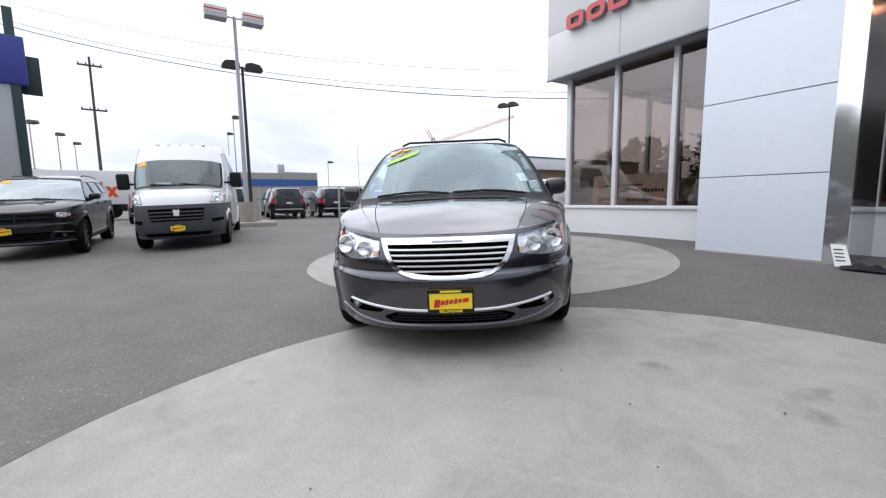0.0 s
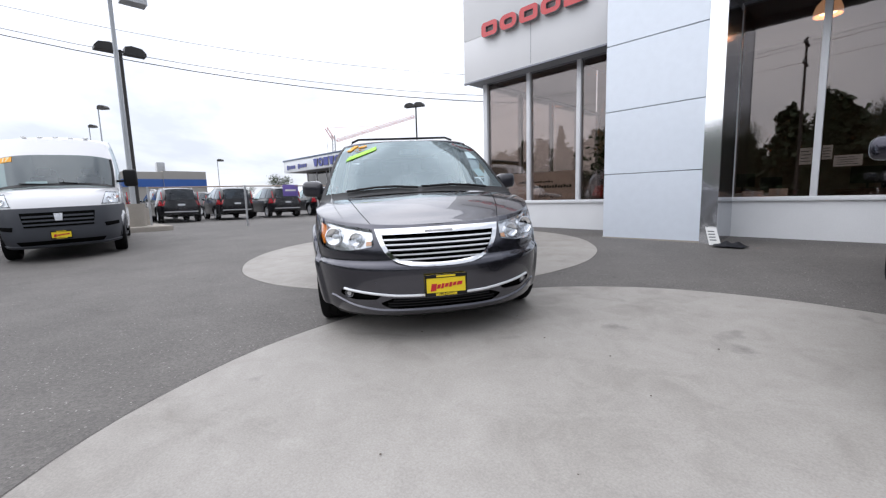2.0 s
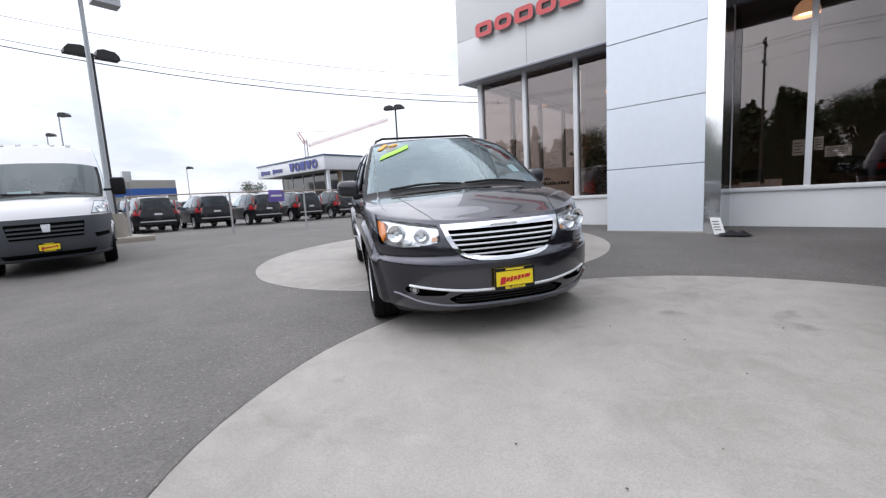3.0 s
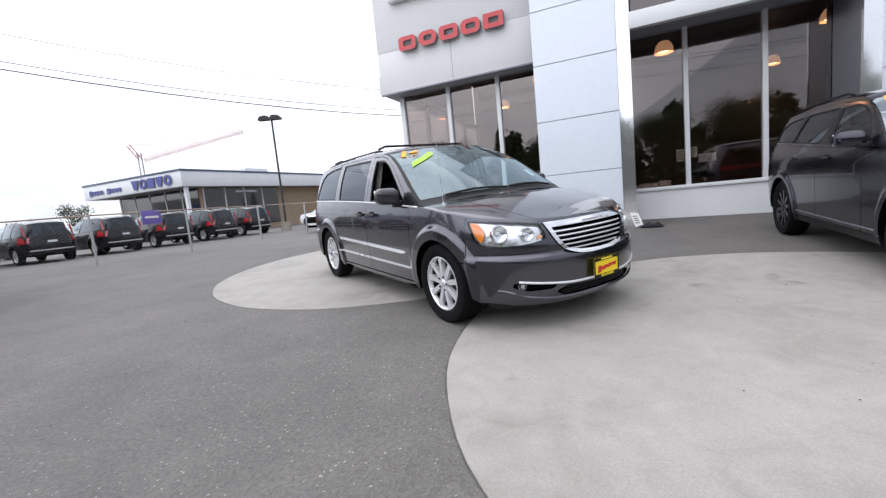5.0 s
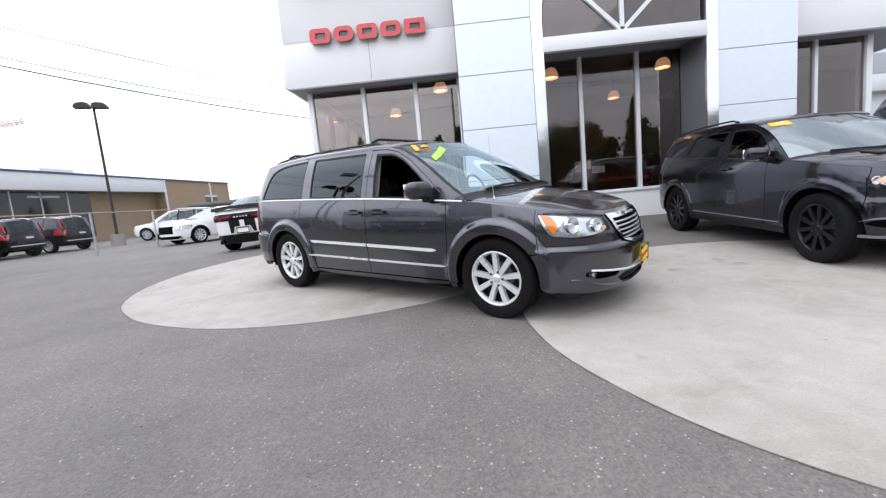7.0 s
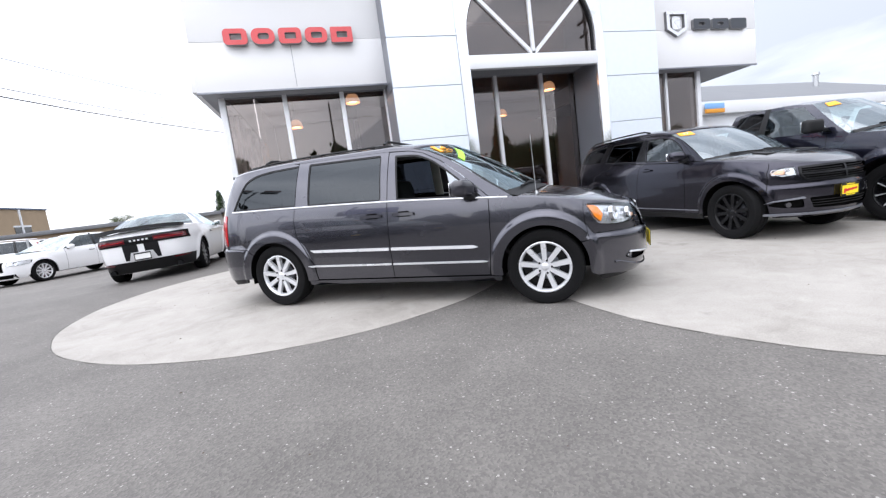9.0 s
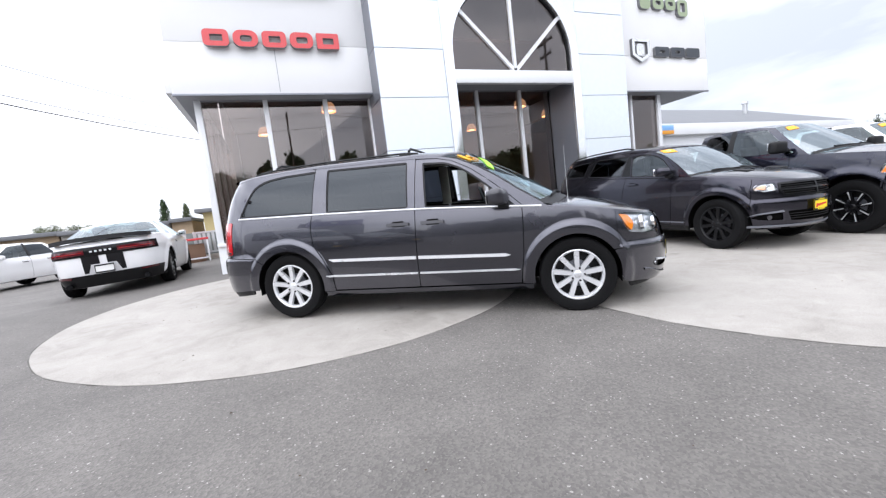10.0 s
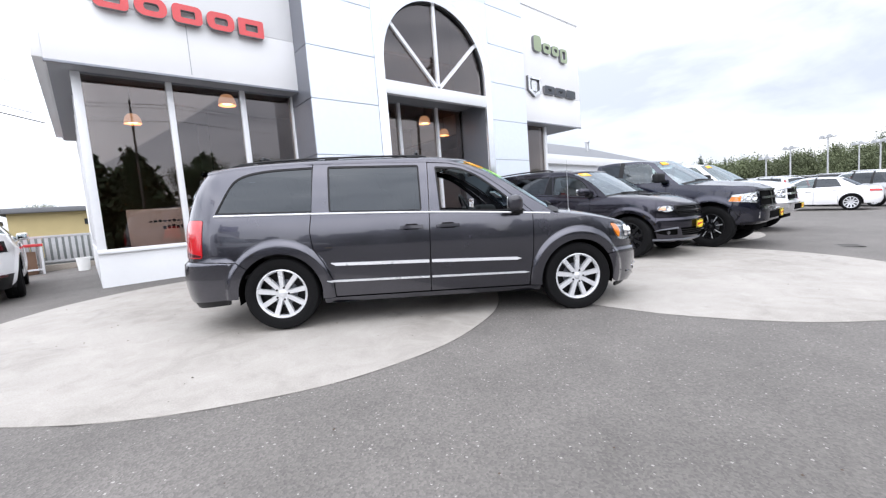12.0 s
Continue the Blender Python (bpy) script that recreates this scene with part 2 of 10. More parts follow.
ASPHALT, CONCRETE = asphalt_mat(), concrete_mat()
GRANITE = paint("granite_grey_metallic_paint", (0.067, 0.067, 0.081), 0.9, 0.23)
SUV_GREY = paint("dark_grey_metallic_paint", (0.037, 0.036, 0.048), 0.9, 0.17, 0.6)
BLACK_PAINT = paint("black_paint", (0.005, 0.005, 0.007), 0.0, 0.3, 0.6)
NAVY_BLACK = paint("blue_black_paint", (0.016, 0.017, 0.030), 0.85, 0.25)
WHITE_PAINT = paint("white_paint", (0.84, 0.84, 0.85), 0.0, 0.35)
SILVER_PAINT = paint("silver_paint", (0.40, 0.41, 0.42), 0.6, 0.35)
CHROME = surface("chrome", (0.82, 0.83, 0.85), 0.08, 1.0, vary=0.03)
# chrome made pale and less metallic: the sky's reflection is in its colour
SKY_CHROME = surface("bright_moulding", (0.84, 0.85, 0.87), 0.22, 0.35, 0.6, vary=0.04)
SATIN = surface("satin_alloy", (0.76, 0.77, 0.79), 0.28, 0.5, vary=0.05)
BLACK_ALLOY = surface("gloss_black_alloy", (0.006, 0.006, 0.007), 0.24, 0.0, 0.0, spec=0.25, vary=0.1)
RUBBER = surface("tyre_rubber", (0.007, 0.007, 0.0075), 0.8, spec=0.12, vary=0.25, grain=60, bump=0.25)
BLACK_PLASTIC = surface("black_plastic", (0.008, 0.008, 0.009), 0.5, spec=0.3, vary=0.15, grain=200, bump=0.15, fine=0.001)
GREY_PLASTIC = surface("grey_moulded_plastic", (0.046, 0.050, 0.060), 0.55, vary=0.12, grain=180, bump=0.2, fine=0.001)
GAP = surface("panel_gap", (0.003, 0.003, 0.003), 0.9, vary=0.05, spec=0.05)
TRIM_DARK = surface("charcoal_cabin_trim", (0.016, 0.015, 0.015), 0.8, spec=0.2, vary=0.15, grain=120, bump=0.2)
TRIM_PALE = surface("beige_cabin_trim", (0.42, 0.39, 0.34), 0.75, vary=0.08, grain=150)
CLEAR_SCREEN = pane_glass("windscreen_glass", (0.62, 0.76, 0.79), 0.27)
CARGO_SCREEN = pane_glass("tinted_windscreen_glass", (0.42, 0.55, 0.56), 0.12)
VAN_SCREEN = pane_glass("van_windscreen_glass", (0.60, 0.74, 0.77), 0.18, 0.0, (0.80, 0.95, 1.0))
CLEAR_SIDE = pane_glass("side_glass", (0.52, 0.60, 0.58), 0.08)
PRIVACY = pane_glass("privacy_glass", (0.030, 0.034, 0.042), 0.055, 0.0, (0.86, 0.93, 1.0))
LAMP_LENS = pane_glass("lamp_lens", (0.93, 0.94, 0.95), 0.05)
REFLECTOR = surface("lamp_reflector", (0.86, 0.87, 0.89), 0.3, 0.35, vary=0.06)
LAMP_FACET = surface("faceted_lamp_reflector", (0.86, 0.87, 0.89), 0.14, 0.75, vary=0.08, grain=26, bump=0.35, fine=0.008)
LAMP_BACK = surface("lamp_backing", (0.50, 0.51, 0.53), 0.22, 0.9, vary=0.12)
LAMP_DARK = surface("smoked_lamp_bowl", (0.10, 0.10, 0.11), 0.2, 0.8, vary=0.1)
AMBER = surface("amber_lens", (0.85, 0.24, 0.02), 0.12, 0.0, 1.0, vary=0.08)
RED_LENS = surface("red_lens", (0.50, 0.009, 0.014), 0.12, 0.0, 1.0, vary=0.1)
RED_DEEP = surface("deep_red_lens", (0.38, 0.010, 0.016), 0.12, 0.0, 1.0, vary=0.1)
RED_DARK = surface("dark_red_lens", (0.09, 0.005, 0.010), 0.12, 0.0, 1.0, vary=0.1)
GREY_MIRROR = paint("grey_mirror_cap_paint", (0.030, 0.029, 0.036), 0.3, 0.4)
AMBER_PALE = surface("pale_amber_reflector", (0.80, 0.42, 0.22), 0.15, 0.0, 1.0, vary=0.08)
JOINT_DIRT = surface("dirt_filled_joint", (0.085, 0.078, 0.070), 0.95, vary=0.4, grain=40, bump=0.6, fine=0.006)
STICKER_ORANGE = surface("orange_sticker", (0.95, 0.42, 0.02), 0.5, vary=0.04)
STICKER_PALE = surface("pale_yellow_ink", (0.90, 0.84, 0.52), 0.5, vary=0.04)
STICKER_GREEN = surface("lime_sticker", (0.38, 0.85, 0.05), 0.5, vary=0.05)
YELLOW_PLATE = surface("yellow_plate", (0.92, 0.70, 0.02), 0.45, vary=0.04)
RED_INK = surface("red_ink", (0.55, 0.02, 0.03), 0.5, vary=0.05)
PAPER = surface("white_paper", (0.78, 0.78, 0.76), 0.7, vary=0.04)
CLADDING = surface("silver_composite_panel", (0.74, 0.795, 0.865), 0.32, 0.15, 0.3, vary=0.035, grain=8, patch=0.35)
STUCCO = surface("pale_grey_stucco", (0.77, 0.77, 0.775), 0.85, vary=0.05, grain=220, bump=0.4, fine=0.002, patch=0.5)
WHITE_FRAME = surface("white_painted_aluminium", (0.74, 0.75, 0.77), 0.38, vary=0.035, patch=0.8)
WHITE_WALL = surface("white_painted_block", (0.76, 0.77, 0.78), 0.7, vary=0.07, grain=90, bump=0.3, fine=0.002)
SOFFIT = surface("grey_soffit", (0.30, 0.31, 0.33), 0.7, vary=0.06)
STEEL_REVEAL = surface("polished_steel_reveal", (0.55, 0.57, 0.60), 0.13, 0.95, vary=0.05, grain=20)
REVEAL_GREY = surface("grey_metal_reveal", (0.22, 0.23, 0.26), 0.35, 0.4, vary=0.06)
SHOP_GLASS = pane_glass("showroom_glass", (0.66, 0.62, 0.60), 0.10, 0.03, (1.0, 0.95, 0.94))
ROOM_WALL = surface("showroom_wall", (0.16, 0.12, 0.10), 0.8, vary=0.1)
ROOM_WOOD = surface("dark_red_wood", (0.12, 0.045, 0.028), 0.45, vary=0.25, grain=14)
ROOM_FLOOR = surface("showroom_tile", (0.22, 0.20, 0.18), 0.3, vary=0.1)
BROWN_BOX = surface("brown_box_board", (0.20, 0.12, 0.08), 0.85, vary=0.1, grain=60, bump=0.15)
CARDBOARD = surface("cardboard", (0.74, 0.62, 0.54), 0.85, vary=0.06, grain=80, bump=0.15)
LAMP_SHADE = glow("lit_glass_shade", (0.95, 0.55, 0.30), 0.45)
LAMP_GLOW = glow("pendant_glow", (1.0, 0.62, 0.30), 7.0)
RED_SIGN = surface("red_sign_face", (0.60, 0.045, 0.05), 0.35, 0.0, 0.4, vary=0.06)
SIGN_EDGE = surface("sign_return", (0.20, 0.20, 0.21), 0.4, 0.3, vary=0.06)
GREEN_SIGN = surface("olive_sign_face", (0.30, 0.36, 0.23), 0.4, vary=0.06)
DARK_SIGN = surface("charcoal_sign_face", (0.05, 0.055, 0.065), 0.35, 0.2, vary=0.06)
BLUE_SIGN = surface("blue_sign_face", (0.035, 0.05, 0.28), 0.4, vary=0.06)
PURPLE_SIGN = surface("violet_banner", (0.17, 0.12, 0.42), 0.5, vary=0.06)
GALV = surface("galvanised_steel", (0.48, 0.49, 0.50), 0.45, 0.7, vary=0.12, grain=25)
POLE_GREY = surface("grey_painted_pole", (0.42, 0.44, 0.46), 0.45, 0.2, vary=0.08)
POLE_DARK = surface("dark_bronze_pole", (0.035, 0.033, 0.032), 0.5, 0.2, vary=0.1)
WOOD_POLE = surface("weathered_wood_pole", (0.10, 0.085, 0.075), 0.85, vary=0.25, grain=25, bump=0.4)
TAN_BRICK = surface("tan_brick_wall", (0.36, 0.27, 0.18), 0.85, vary=0.12, grain=40, bump=0.3)
YELLOW_WALL = surface("ochre_stucco", (0.50, 0.41, 0.21), 0.85, vary=0.1, grain=60)
WHITE_PANEL = surface("white_metal_fascia", (0.76, 0.78, 0.81), 0.4, vary=0.05)
BLUE_PANEL = surface("mid_blue_sign_panel", (0.22, 0.44, 0.78), 0.4, vary=0.06)
SLATE_TRIM = surface("slate_blue_metal_trim", (0.085, 0.12, 0.19), 0.45, vary=0.08)
PALE_GREY = surface("weathered_pale_grey_paint", (0.46, 0.47, 0.48), 0.6, vary=0.12, grain=12, bump=0.1)
SCREEN_GREY = surface("grey_green_board", (0.17, 0.185, 0.18), 0.7, vary=0.15, grain=8, bump=0.15)
BLUE_TRIM = surface("blue_metal_trim", (0.035, 0.12, 0.40), 0.4, vary=0.06)
GREY_ROOF = surface("grey_metal_roof", (0.15, 0.155, 0.165), 0.55, 0.2, vary=0.08)
DARK_WINDOW = surface("dark_window", (0.02, 0.022, 0.025), 0.08, 0.0, 0.5, vary=0.1)
BLOCK = surface("cast_concrete_block", (0.33, 0.30, 0.26), 0.85, vary=0.2, grain=40, bump=0.4)
BARK = surface("bark", (0.08, 0.06, 0.045), 0.9, vary=0.3, grain=30, bump=0.5)
# these two greens are lightened and greyed: distance haze put into leaf colour
LEAF_C = surface("yellow_green_leaf", (0.105, 0.125, 0.062), 0.8, vary=0.4, grain=0.5, patch=0.12)
LEAF_HAZED = surface("far_conifer_green", (0.060, 0.080, 0.058), 0.8, vary=0.35, grain=0.5, patch=0.15)
LEAF_A = surface("dark_leaf", (0.045, 0.075, 0.030), 0.7, vary=0.4, grain=3)
LEAF_B = surface("mid_leaf", (0.055, 0.078, 0.030), 0.7, vary=0.4, grain=3)
ORANGE_TRIM = surface("orange_trim", (0.75, 0.32, 0.03), 0.5, vary=0.05)
BLACK_CLOTH = surface("black_cloth", (0.012, 0.012, 0.016), 0.95, vary=0.3, grain=40, bump=0.5)
CRANE_RED = surface("red_white_crane_paint", (0.60, 0.27, 0.24), 0.6, vary=0.3, grain=0.9)
CABLE = surface("cable_sheath", (0.03, 0.03, 0.035), 0.7, vary=0.1)


# ---- mesh helpers ----
from mathutils.geometry import delaunay_2d_cdt


def finish(bm, name, mats, smooth=40):
    me = bpy.data.meshes.new(name)
    bm.normal_update()
    bm.to_mesh(me)
    bm.free()
    for m in mats if isinstance(mats, (list, tuple)) else [mats]:
        me.materials.append(m)
    if smooth:
        me.polygons.foreach_set("use_smooth", [True] * len(me.polygons))
        me.set_sharp_from_angle(angle=radians(smooth))
    return me


def islands(bm):
    """One bmesh for each connected piece."""
    bm.faces.index_update()
    out, seen = [], set()
    for start in bm.verts:
        if start in seen or not start.link_faces:
            continue
        seen.add(start)
        todo, faces = [start], {}
        while todo:
            v = todo.pop()
            for f in v.link_faces:
                faces[f.index] = f
                for w in f.verts:
                    if w not in seen:
                        seen.add(w)
                        todo.append(w)
        piece, made = bmesh.new(), {}
        for f in faces.values():
            for w in f.verts:
                if w not in made:
                    made[w] = piece.verts.new(w.co)
            piece.faces.new([made[w] for w in f.verts])
        out.append(piece)
    bm.free()
    return out


def part(name, bm, mats, parent=None, label="", smooth=40):
    """Links a bmesh as one mesh object, under a thing or a part."""
    ob = new(name, finish(bm, name, mats, smooth))
    if parent:
        ob.parent = parent
    if label:
        ob["label"] = label
    return ob


def thing(name, label, category, m=None, group="", kind=""):
    ob = new(name)
    ob.empty_display_size = 0.2
    if m is not None:
        ob.matrix_world = m
    return tagged(ob, label, category, group, kind)


def add_box(bm, lo, hi, bevel=0.0, seg=2, mat=0):
    geo = bmesh.ops.create_cube(bm, size=1.0)
    vs = geo["verts"]
    c, s = (Vector(lo) + Vector(hi)) / 2, Vector(hi) - Vector(lo)
    for v in vs:
        v.co = Vector((v.co.x * s.x, v.co.y * s.y, v.co.z * s.z)) + c
    fs = list({f for v in vs for f in v.link_faces})
    for f in fs:
        f.material_index = mat
    if bevel:
        es = list({e for v in vs for e in v.link_edges})
        bmesh.ops.bevel(bm, geom=es, offset=bevel, segments=seg, affect="EDGES", profile=0.5)
    return vs


def box(lo, hi, bevel=0.0, seg=2):
    bm = bmesh.new()
    add_box(bm, lo, hi, bevel, seg)
    return bm


def add_rod(bm, a, b, r0, r1=None, seg=10, caps=True, mat=0):
    """A round bar from a to b, tapering from r0 to r1."""
    a, b = Vector(a), Vector(b)
    r1 = r0 if r1 is None else r1
    d = (b - a).normalized()
    u = d.orthogonal().normalized()
    w = d.cross(u)
    rings = []
    for p, r in ((a, r0), (b, r1)):
        rings.append([bm.verts.new(p + (u * math.cos(k) + w * math.sin(k)) * r) for k in (2 * math.pi * i / seg for i in range(seg))])
    for i in range(seg):
        f = bm.faces.new((rings[0][i], rings[0][(i + 1) % seg], rings[1][(i + 1) % seg], rings[1][i]))
        f.material_index = mat
    if caps:
        bm.faces.new(rings[0][::-1]).material_index = mat
        bm.faces.new(rings[1]).material_index = mat


def rod(a, b, r0, r1=None, seg=10):
    bm = bmesh.new()
    add_rod(bm, a, b, r0, r1, seg)
    return bm


def add_tube(bm, pts, r, seg=8):
    """One continuous round bar through the points."""
    pts = [Vector(q) for q in pts]
    rings = []
    u = None
    for i, q in enumerate(pts):
        d = (pts[min(i + 1, len(pts) - 1)] - pts[max(i - 1, 0)]).normalized()
        u = d.orthogonal().normalized() if u is None else (u - d * u.dot(d)).normalized()
        w = d.cross(u)
        rings.append([bm.verts.new(q + (u * math.cos(k) + w * math.sin(k)) * r) for k in (2 * math.pi * j / seg for j in range(seg))])
    for p, q in zip(rings, rings[1:]):
        for j in range(seg):
            bm.faces.new((p[j], p[(j + 1) % seg], q[(j + 1) % seg], q[j]))
    bm.faces.new(rings[0][::-1])
    bm.faces.new(rings[-1])


def add_prism(bm, poly, y0, y1, axis="y"):
    """A polygon of (a, b) pairs, pushed from y0 to y1 along an axis."""
    def at(a, b, d):
        return {"y": (a, d, b), "x": (d, a, b), "z": (a, b, d)}[axis]
    lo = [bm.verts.new(at(a, b, y0)) for a, b in poly]
    hi = [bm.verts.new(at(a, b, y1)) for a, b in poly]
    bm.faces.new(lo)
    bm.faces.new(hi[::-1])
    n = len(poly)
    for i in range(n):
        bm.faces.new((lo[i], hi[i], hi[(i + 1) % n], lo[(i + 1) % n]))
    bmesh.ops.recalc_face_normals(bm, faces=bm.faces)


def add_lathe(bm, profile, seg=36, axis="y", mat=0):
    """Turns (radius, along) pairs round an axis."""
    rings = []
    for r, h in profile:
        ring = []
        for i in range(seg):
            k = 2 * math.pi * i / seg
            c, s = math.cos(k) * r, math.sin(k) * r
            ring.append(bm.verts.new((c, h, s) if axis == "y" else (c, s, h)))
        rings.append(ring)
    for p, q in zip(rings, rings[1:]):
        for i in range(seg):
            bm.faces.new((p[i], p[(i + 1) % seg], q[(i + 1) % seg], q[i])).material_index = mat


def curve(tab):
    """A smooth line through (u, value) pairs in rising u, without overshoot."""
    us, vs = [a for a, _ in tab], [b for _, b in tab]
    d = [(vs[i + 1] - vs[i]) / (us[i + 1] - us[i]) for i in range(len(us) - 1)]
    m = [d[0]] + [0 if d[i - 1] * d[i] <= 0 else 2 * d[i - 1] * d[i] / (d[i - 1] + d[i]) for i in range(1, len(d))] + [d[-1]]

    def at(u):
        if u <= us[0]:
            return vs[0]
        if u >= us[-1]:
            return vs[-1]
        i = max(k for k in range(len(us) - 1) if us[k] <= u)
        h = us[i + 1] - us[i]
        t = (u - us[i]) / h
        return ((2 * t ** 3 - 3 * t * t + 1) * vs[i] + (t ** 3 - 2 * t * t + t) * h * m[i]
                + (3 * t * t - 2 * t ** 3) * vs[i + 1] + (t ** 3 - t * t) * h * m[i + 1])
    return at


def mixv(a, b, t):
    return a + (b - a) * t


def ease(t):
    t = min(max(t, 0.0), 1.0)
    return t * t * (3 - 2 * t)


# ---- the lie of the ground ----
def ground_z(x, y):
    slope = -0.005 - 0.0095 * min(max(x, -14), 25) + 0.037 * min(max(y, -14), 9.0)
    far = ease((-9.0 + 4.0 * ease((y - 5.5) / 3.0) - x) / 7.0) * ease((y + 8) / 4.0) * (0.55 + 0.45 * ease((y + 1) / 3.0))
    return slope * (1 - far) + 0.25 * far


def on_ground(x, y, heading, sink=0.0):
    e = 0.8
    n = Vector((ground_z(x - e, y) - ground_z(x + e, y), ground_z(x, y - e) - ground_z(x, y + e), 2 * e)).normalized()
    ahead = Vector((math.cos(radians(heading)), math.sin(radians(heading)), 0))
    ahead = (ahead - n * ahead.dot(n)).normalized()
    side = n.cross(ahead)
    m = Matrix((ahead, side, n)).transposed().to_4x4()
    m.translation = (x, y, ground_z(x, y) - sink)
    return m


# ---- vehicles ----
def patch(fn, quad, nu=8, nv=4, off=0.004, depth=0.01):
    """A plate that lies on the surface fn(u, v), over the quad of its four (u, v) corners, proud by off."""
    bm = bmesh.new()
    q = [Vector((a, b)) for a, b in quad]
    e = 0.004
    top, low = [], []
    for j in range(nv + 1):
        for i in range(nu + 1):
            s, t = i / nu, j / nv
            u, v = mixv(mixv(q[0], q[1], s), mixv(q[3], q[2], s), t)
            p = fn(u, v)
            n = (fn(u + e, v) - p).cross(fn(u, v + e) - p)
            n.normalize()
            if n.dot(Vector((p.x, p.y, 0.2))) < 0:
                n.negate()
            top.append(bm.verts.new(p + n * off))
            low.append(bm.verts.new(p + n * (off - depth)))
    w = nu + 1
    for j in range(nv):
        for i in range(nu):
            k = j * w + i
            bm.faces.new((top[k], top[k + 1], top[k + w + 1], top[k + w]))
    rim = [i for i in range(w)] + [j * w + nu for j in range(1, nv + 1)] + [nv * w + i for i in range(nu - 1, -1, -1)] + [j * w for j in range(nv - 1, 0, -1)]
    for a, b in zip(rim, rim[1:] + rim[:1]):
        bm.faces.new((top[a], low[a], low[b], top[b]))
    bmesh.ops.recalc_face_normals(bm, faces=bm.faces)
    return bm


def wheel(parent, x, y, z, r, rim_r, width, spokes, alloy, side, milled=False, nuts=False):
    """One road wheel: brake disc, tyre, spoked rim."""
    s = 1 if side > 0 else -1
    h = width / 2
    # brake disc in a darker grey, for the shade between the spokes
    hub = bmesh.new()
    add_lathe(hub, [(0.001, s * h * 0.1), (rim_r * 0.55, s * h * 0.1), (rim_r * 0.55, -s * h * 0.1), (0.001, -s * h * 0.1)], 24)
    w = part("wheel", hub, REVEAL_GREY, parent)
    w.location = (x, y, z)
    # silver barrel coloured black: the shade behind the spokes is in its colour
    bk_ = bmesh.new()
    add_lathe(bk_, [(0.001, -s * h * 0.05), (rim_r * 0.9, -s * h * 0.05), (rim_r * 0.93, s * h * 0.55)], 32)
    part("wheel_barrel", bk_, BLACK_PLASTIC, w)
    ty = bmesh.new()
    add_lathe(ty, [(rim_r * 0.99, -h * 0.72), (rim_r * 1.05, -h * 0.86), (mixv(rim_r, r, 0.5), -h), (r * 0.955, -h * 0.93), (r * 0.985, -h * 0.8), (r, -h * 0.55),
                   (r, -h * 0.3), (r - 0.008, -h * 0.27), (r - 0.008, -h * 0.22), (r, -h * 0.19), (r, h * 0.19), (r - 0.008, h * 0.22), (r - 0.008, h * 0.27), (r, h * 0.3),
                   (r, h * 0.55), (r * 0.985, h * 0.8), (r * 0.955, h * 0.93), (mixv(rim_r, r, 0.5), h), (rim_r * 1.05, h * 0.86), (rim_r * 0.99, h * 0.72)], 44)
    bmesh.ops.recalc_face_normals(ty, faces=ty.faces)
    part("tyre", ty, RUBBER, w)
    rm = bmesh.new()
    o = s * h
    add_lathe(rm, [(rim_r * 1.0, o * 0.74), (rim_r * 1.03, o * 0.84), (rim_r * 0.985, o * 0.86), (rim_r * 0.93, o * 0.74), (rim_r * 0.915, o * 0.5)], 40)
    n = spokes
    for k in range(n):
        a = 2 * math.pi * k / n + 0.2
        ca, sa = math.cos(a), math.sin(a)

        def at(rad, off, dep):
            return rm.verts.new((ca * rad - sa * off, dep, sa * rad + ca * off))
        wi, wo = rim_r * 0.080, rim_r * (0.102 if n < 10 else 0.105 if n < 12 else 0.05)
        r0, r1 = rim_r * 0.16, rim_r * 0.955
        f0 = [at(r0, -wi, o * 0.70), at(r0, wi, o * 0.70), at(r1, wo, o * 0.80), at(r1, -wo, o * 0.80)]
        b0 = [at(r0, -wi * 1.2, o * 0.38), at(r0, wi * 1.2, o * 0.38), at(r1, wo * 1.1, o * 0.5), at(r1, -wo * 1.1, o * 0.5)]
        rm.faces.new(f0)
        for i in range(4):
            rm.faces.new((f0[i], b0[i], b0[(i + 1) % 4], f0[(i + 1) % 4]))
    add_lathe(rm, [(0.001, o * 0.78), (rim_r * 0.11, o * 0.77), (rim_r * 0.16, o * 0.71), (rim_r * 0.22, o * 0.45)], 20)
    bmesh.ops.recalc_face_normals(rm, faces=rm.faces)
    rim_ob = part("rim", rm, alloy, w)
    # nuts coloured dark to stand in for the shade in the lug holes
    for k in range(5 if nuts else 0):
        a = 2 * math.pi * k / 5
        c = Vector((math.cos(a) * rim_r * 0.26, o * 0.70, math.sin(a) * rim_r * 0.26))
        part("lug_nut", rod(c - Vector((0, s * 0.02, 0)), c + Vector((0, s * 0.010, 0)), 0.0125, 0.011, 6), LAMP_DARK, rim_ob)
    if milled:
        ml = bmesh.new()
        for k in range(n):
            a = 2 * math.pi * k / n + 0.2
            for e in (0.055, 0.02):
                ca, sa = math.cos(a + e), math.sin(a + e)
                q0, q1 = rim_r * 0.42, rim_r * 0.93
                ml.faces.new([ml.verts.new((ca * rr - sa * dd, o * (0.70 + 0.11 * rr / rim_r) + s * 0.003, sa * rr + ca * dd)) for rr, dd in ((q0, -0.003), (q1, -0.005), (q1, 0.005), (q0, 0.003))])
        part("milled_edges", ml, SATIN, rim_ob, "bright milled spoke edges", smooth=0)
    return w


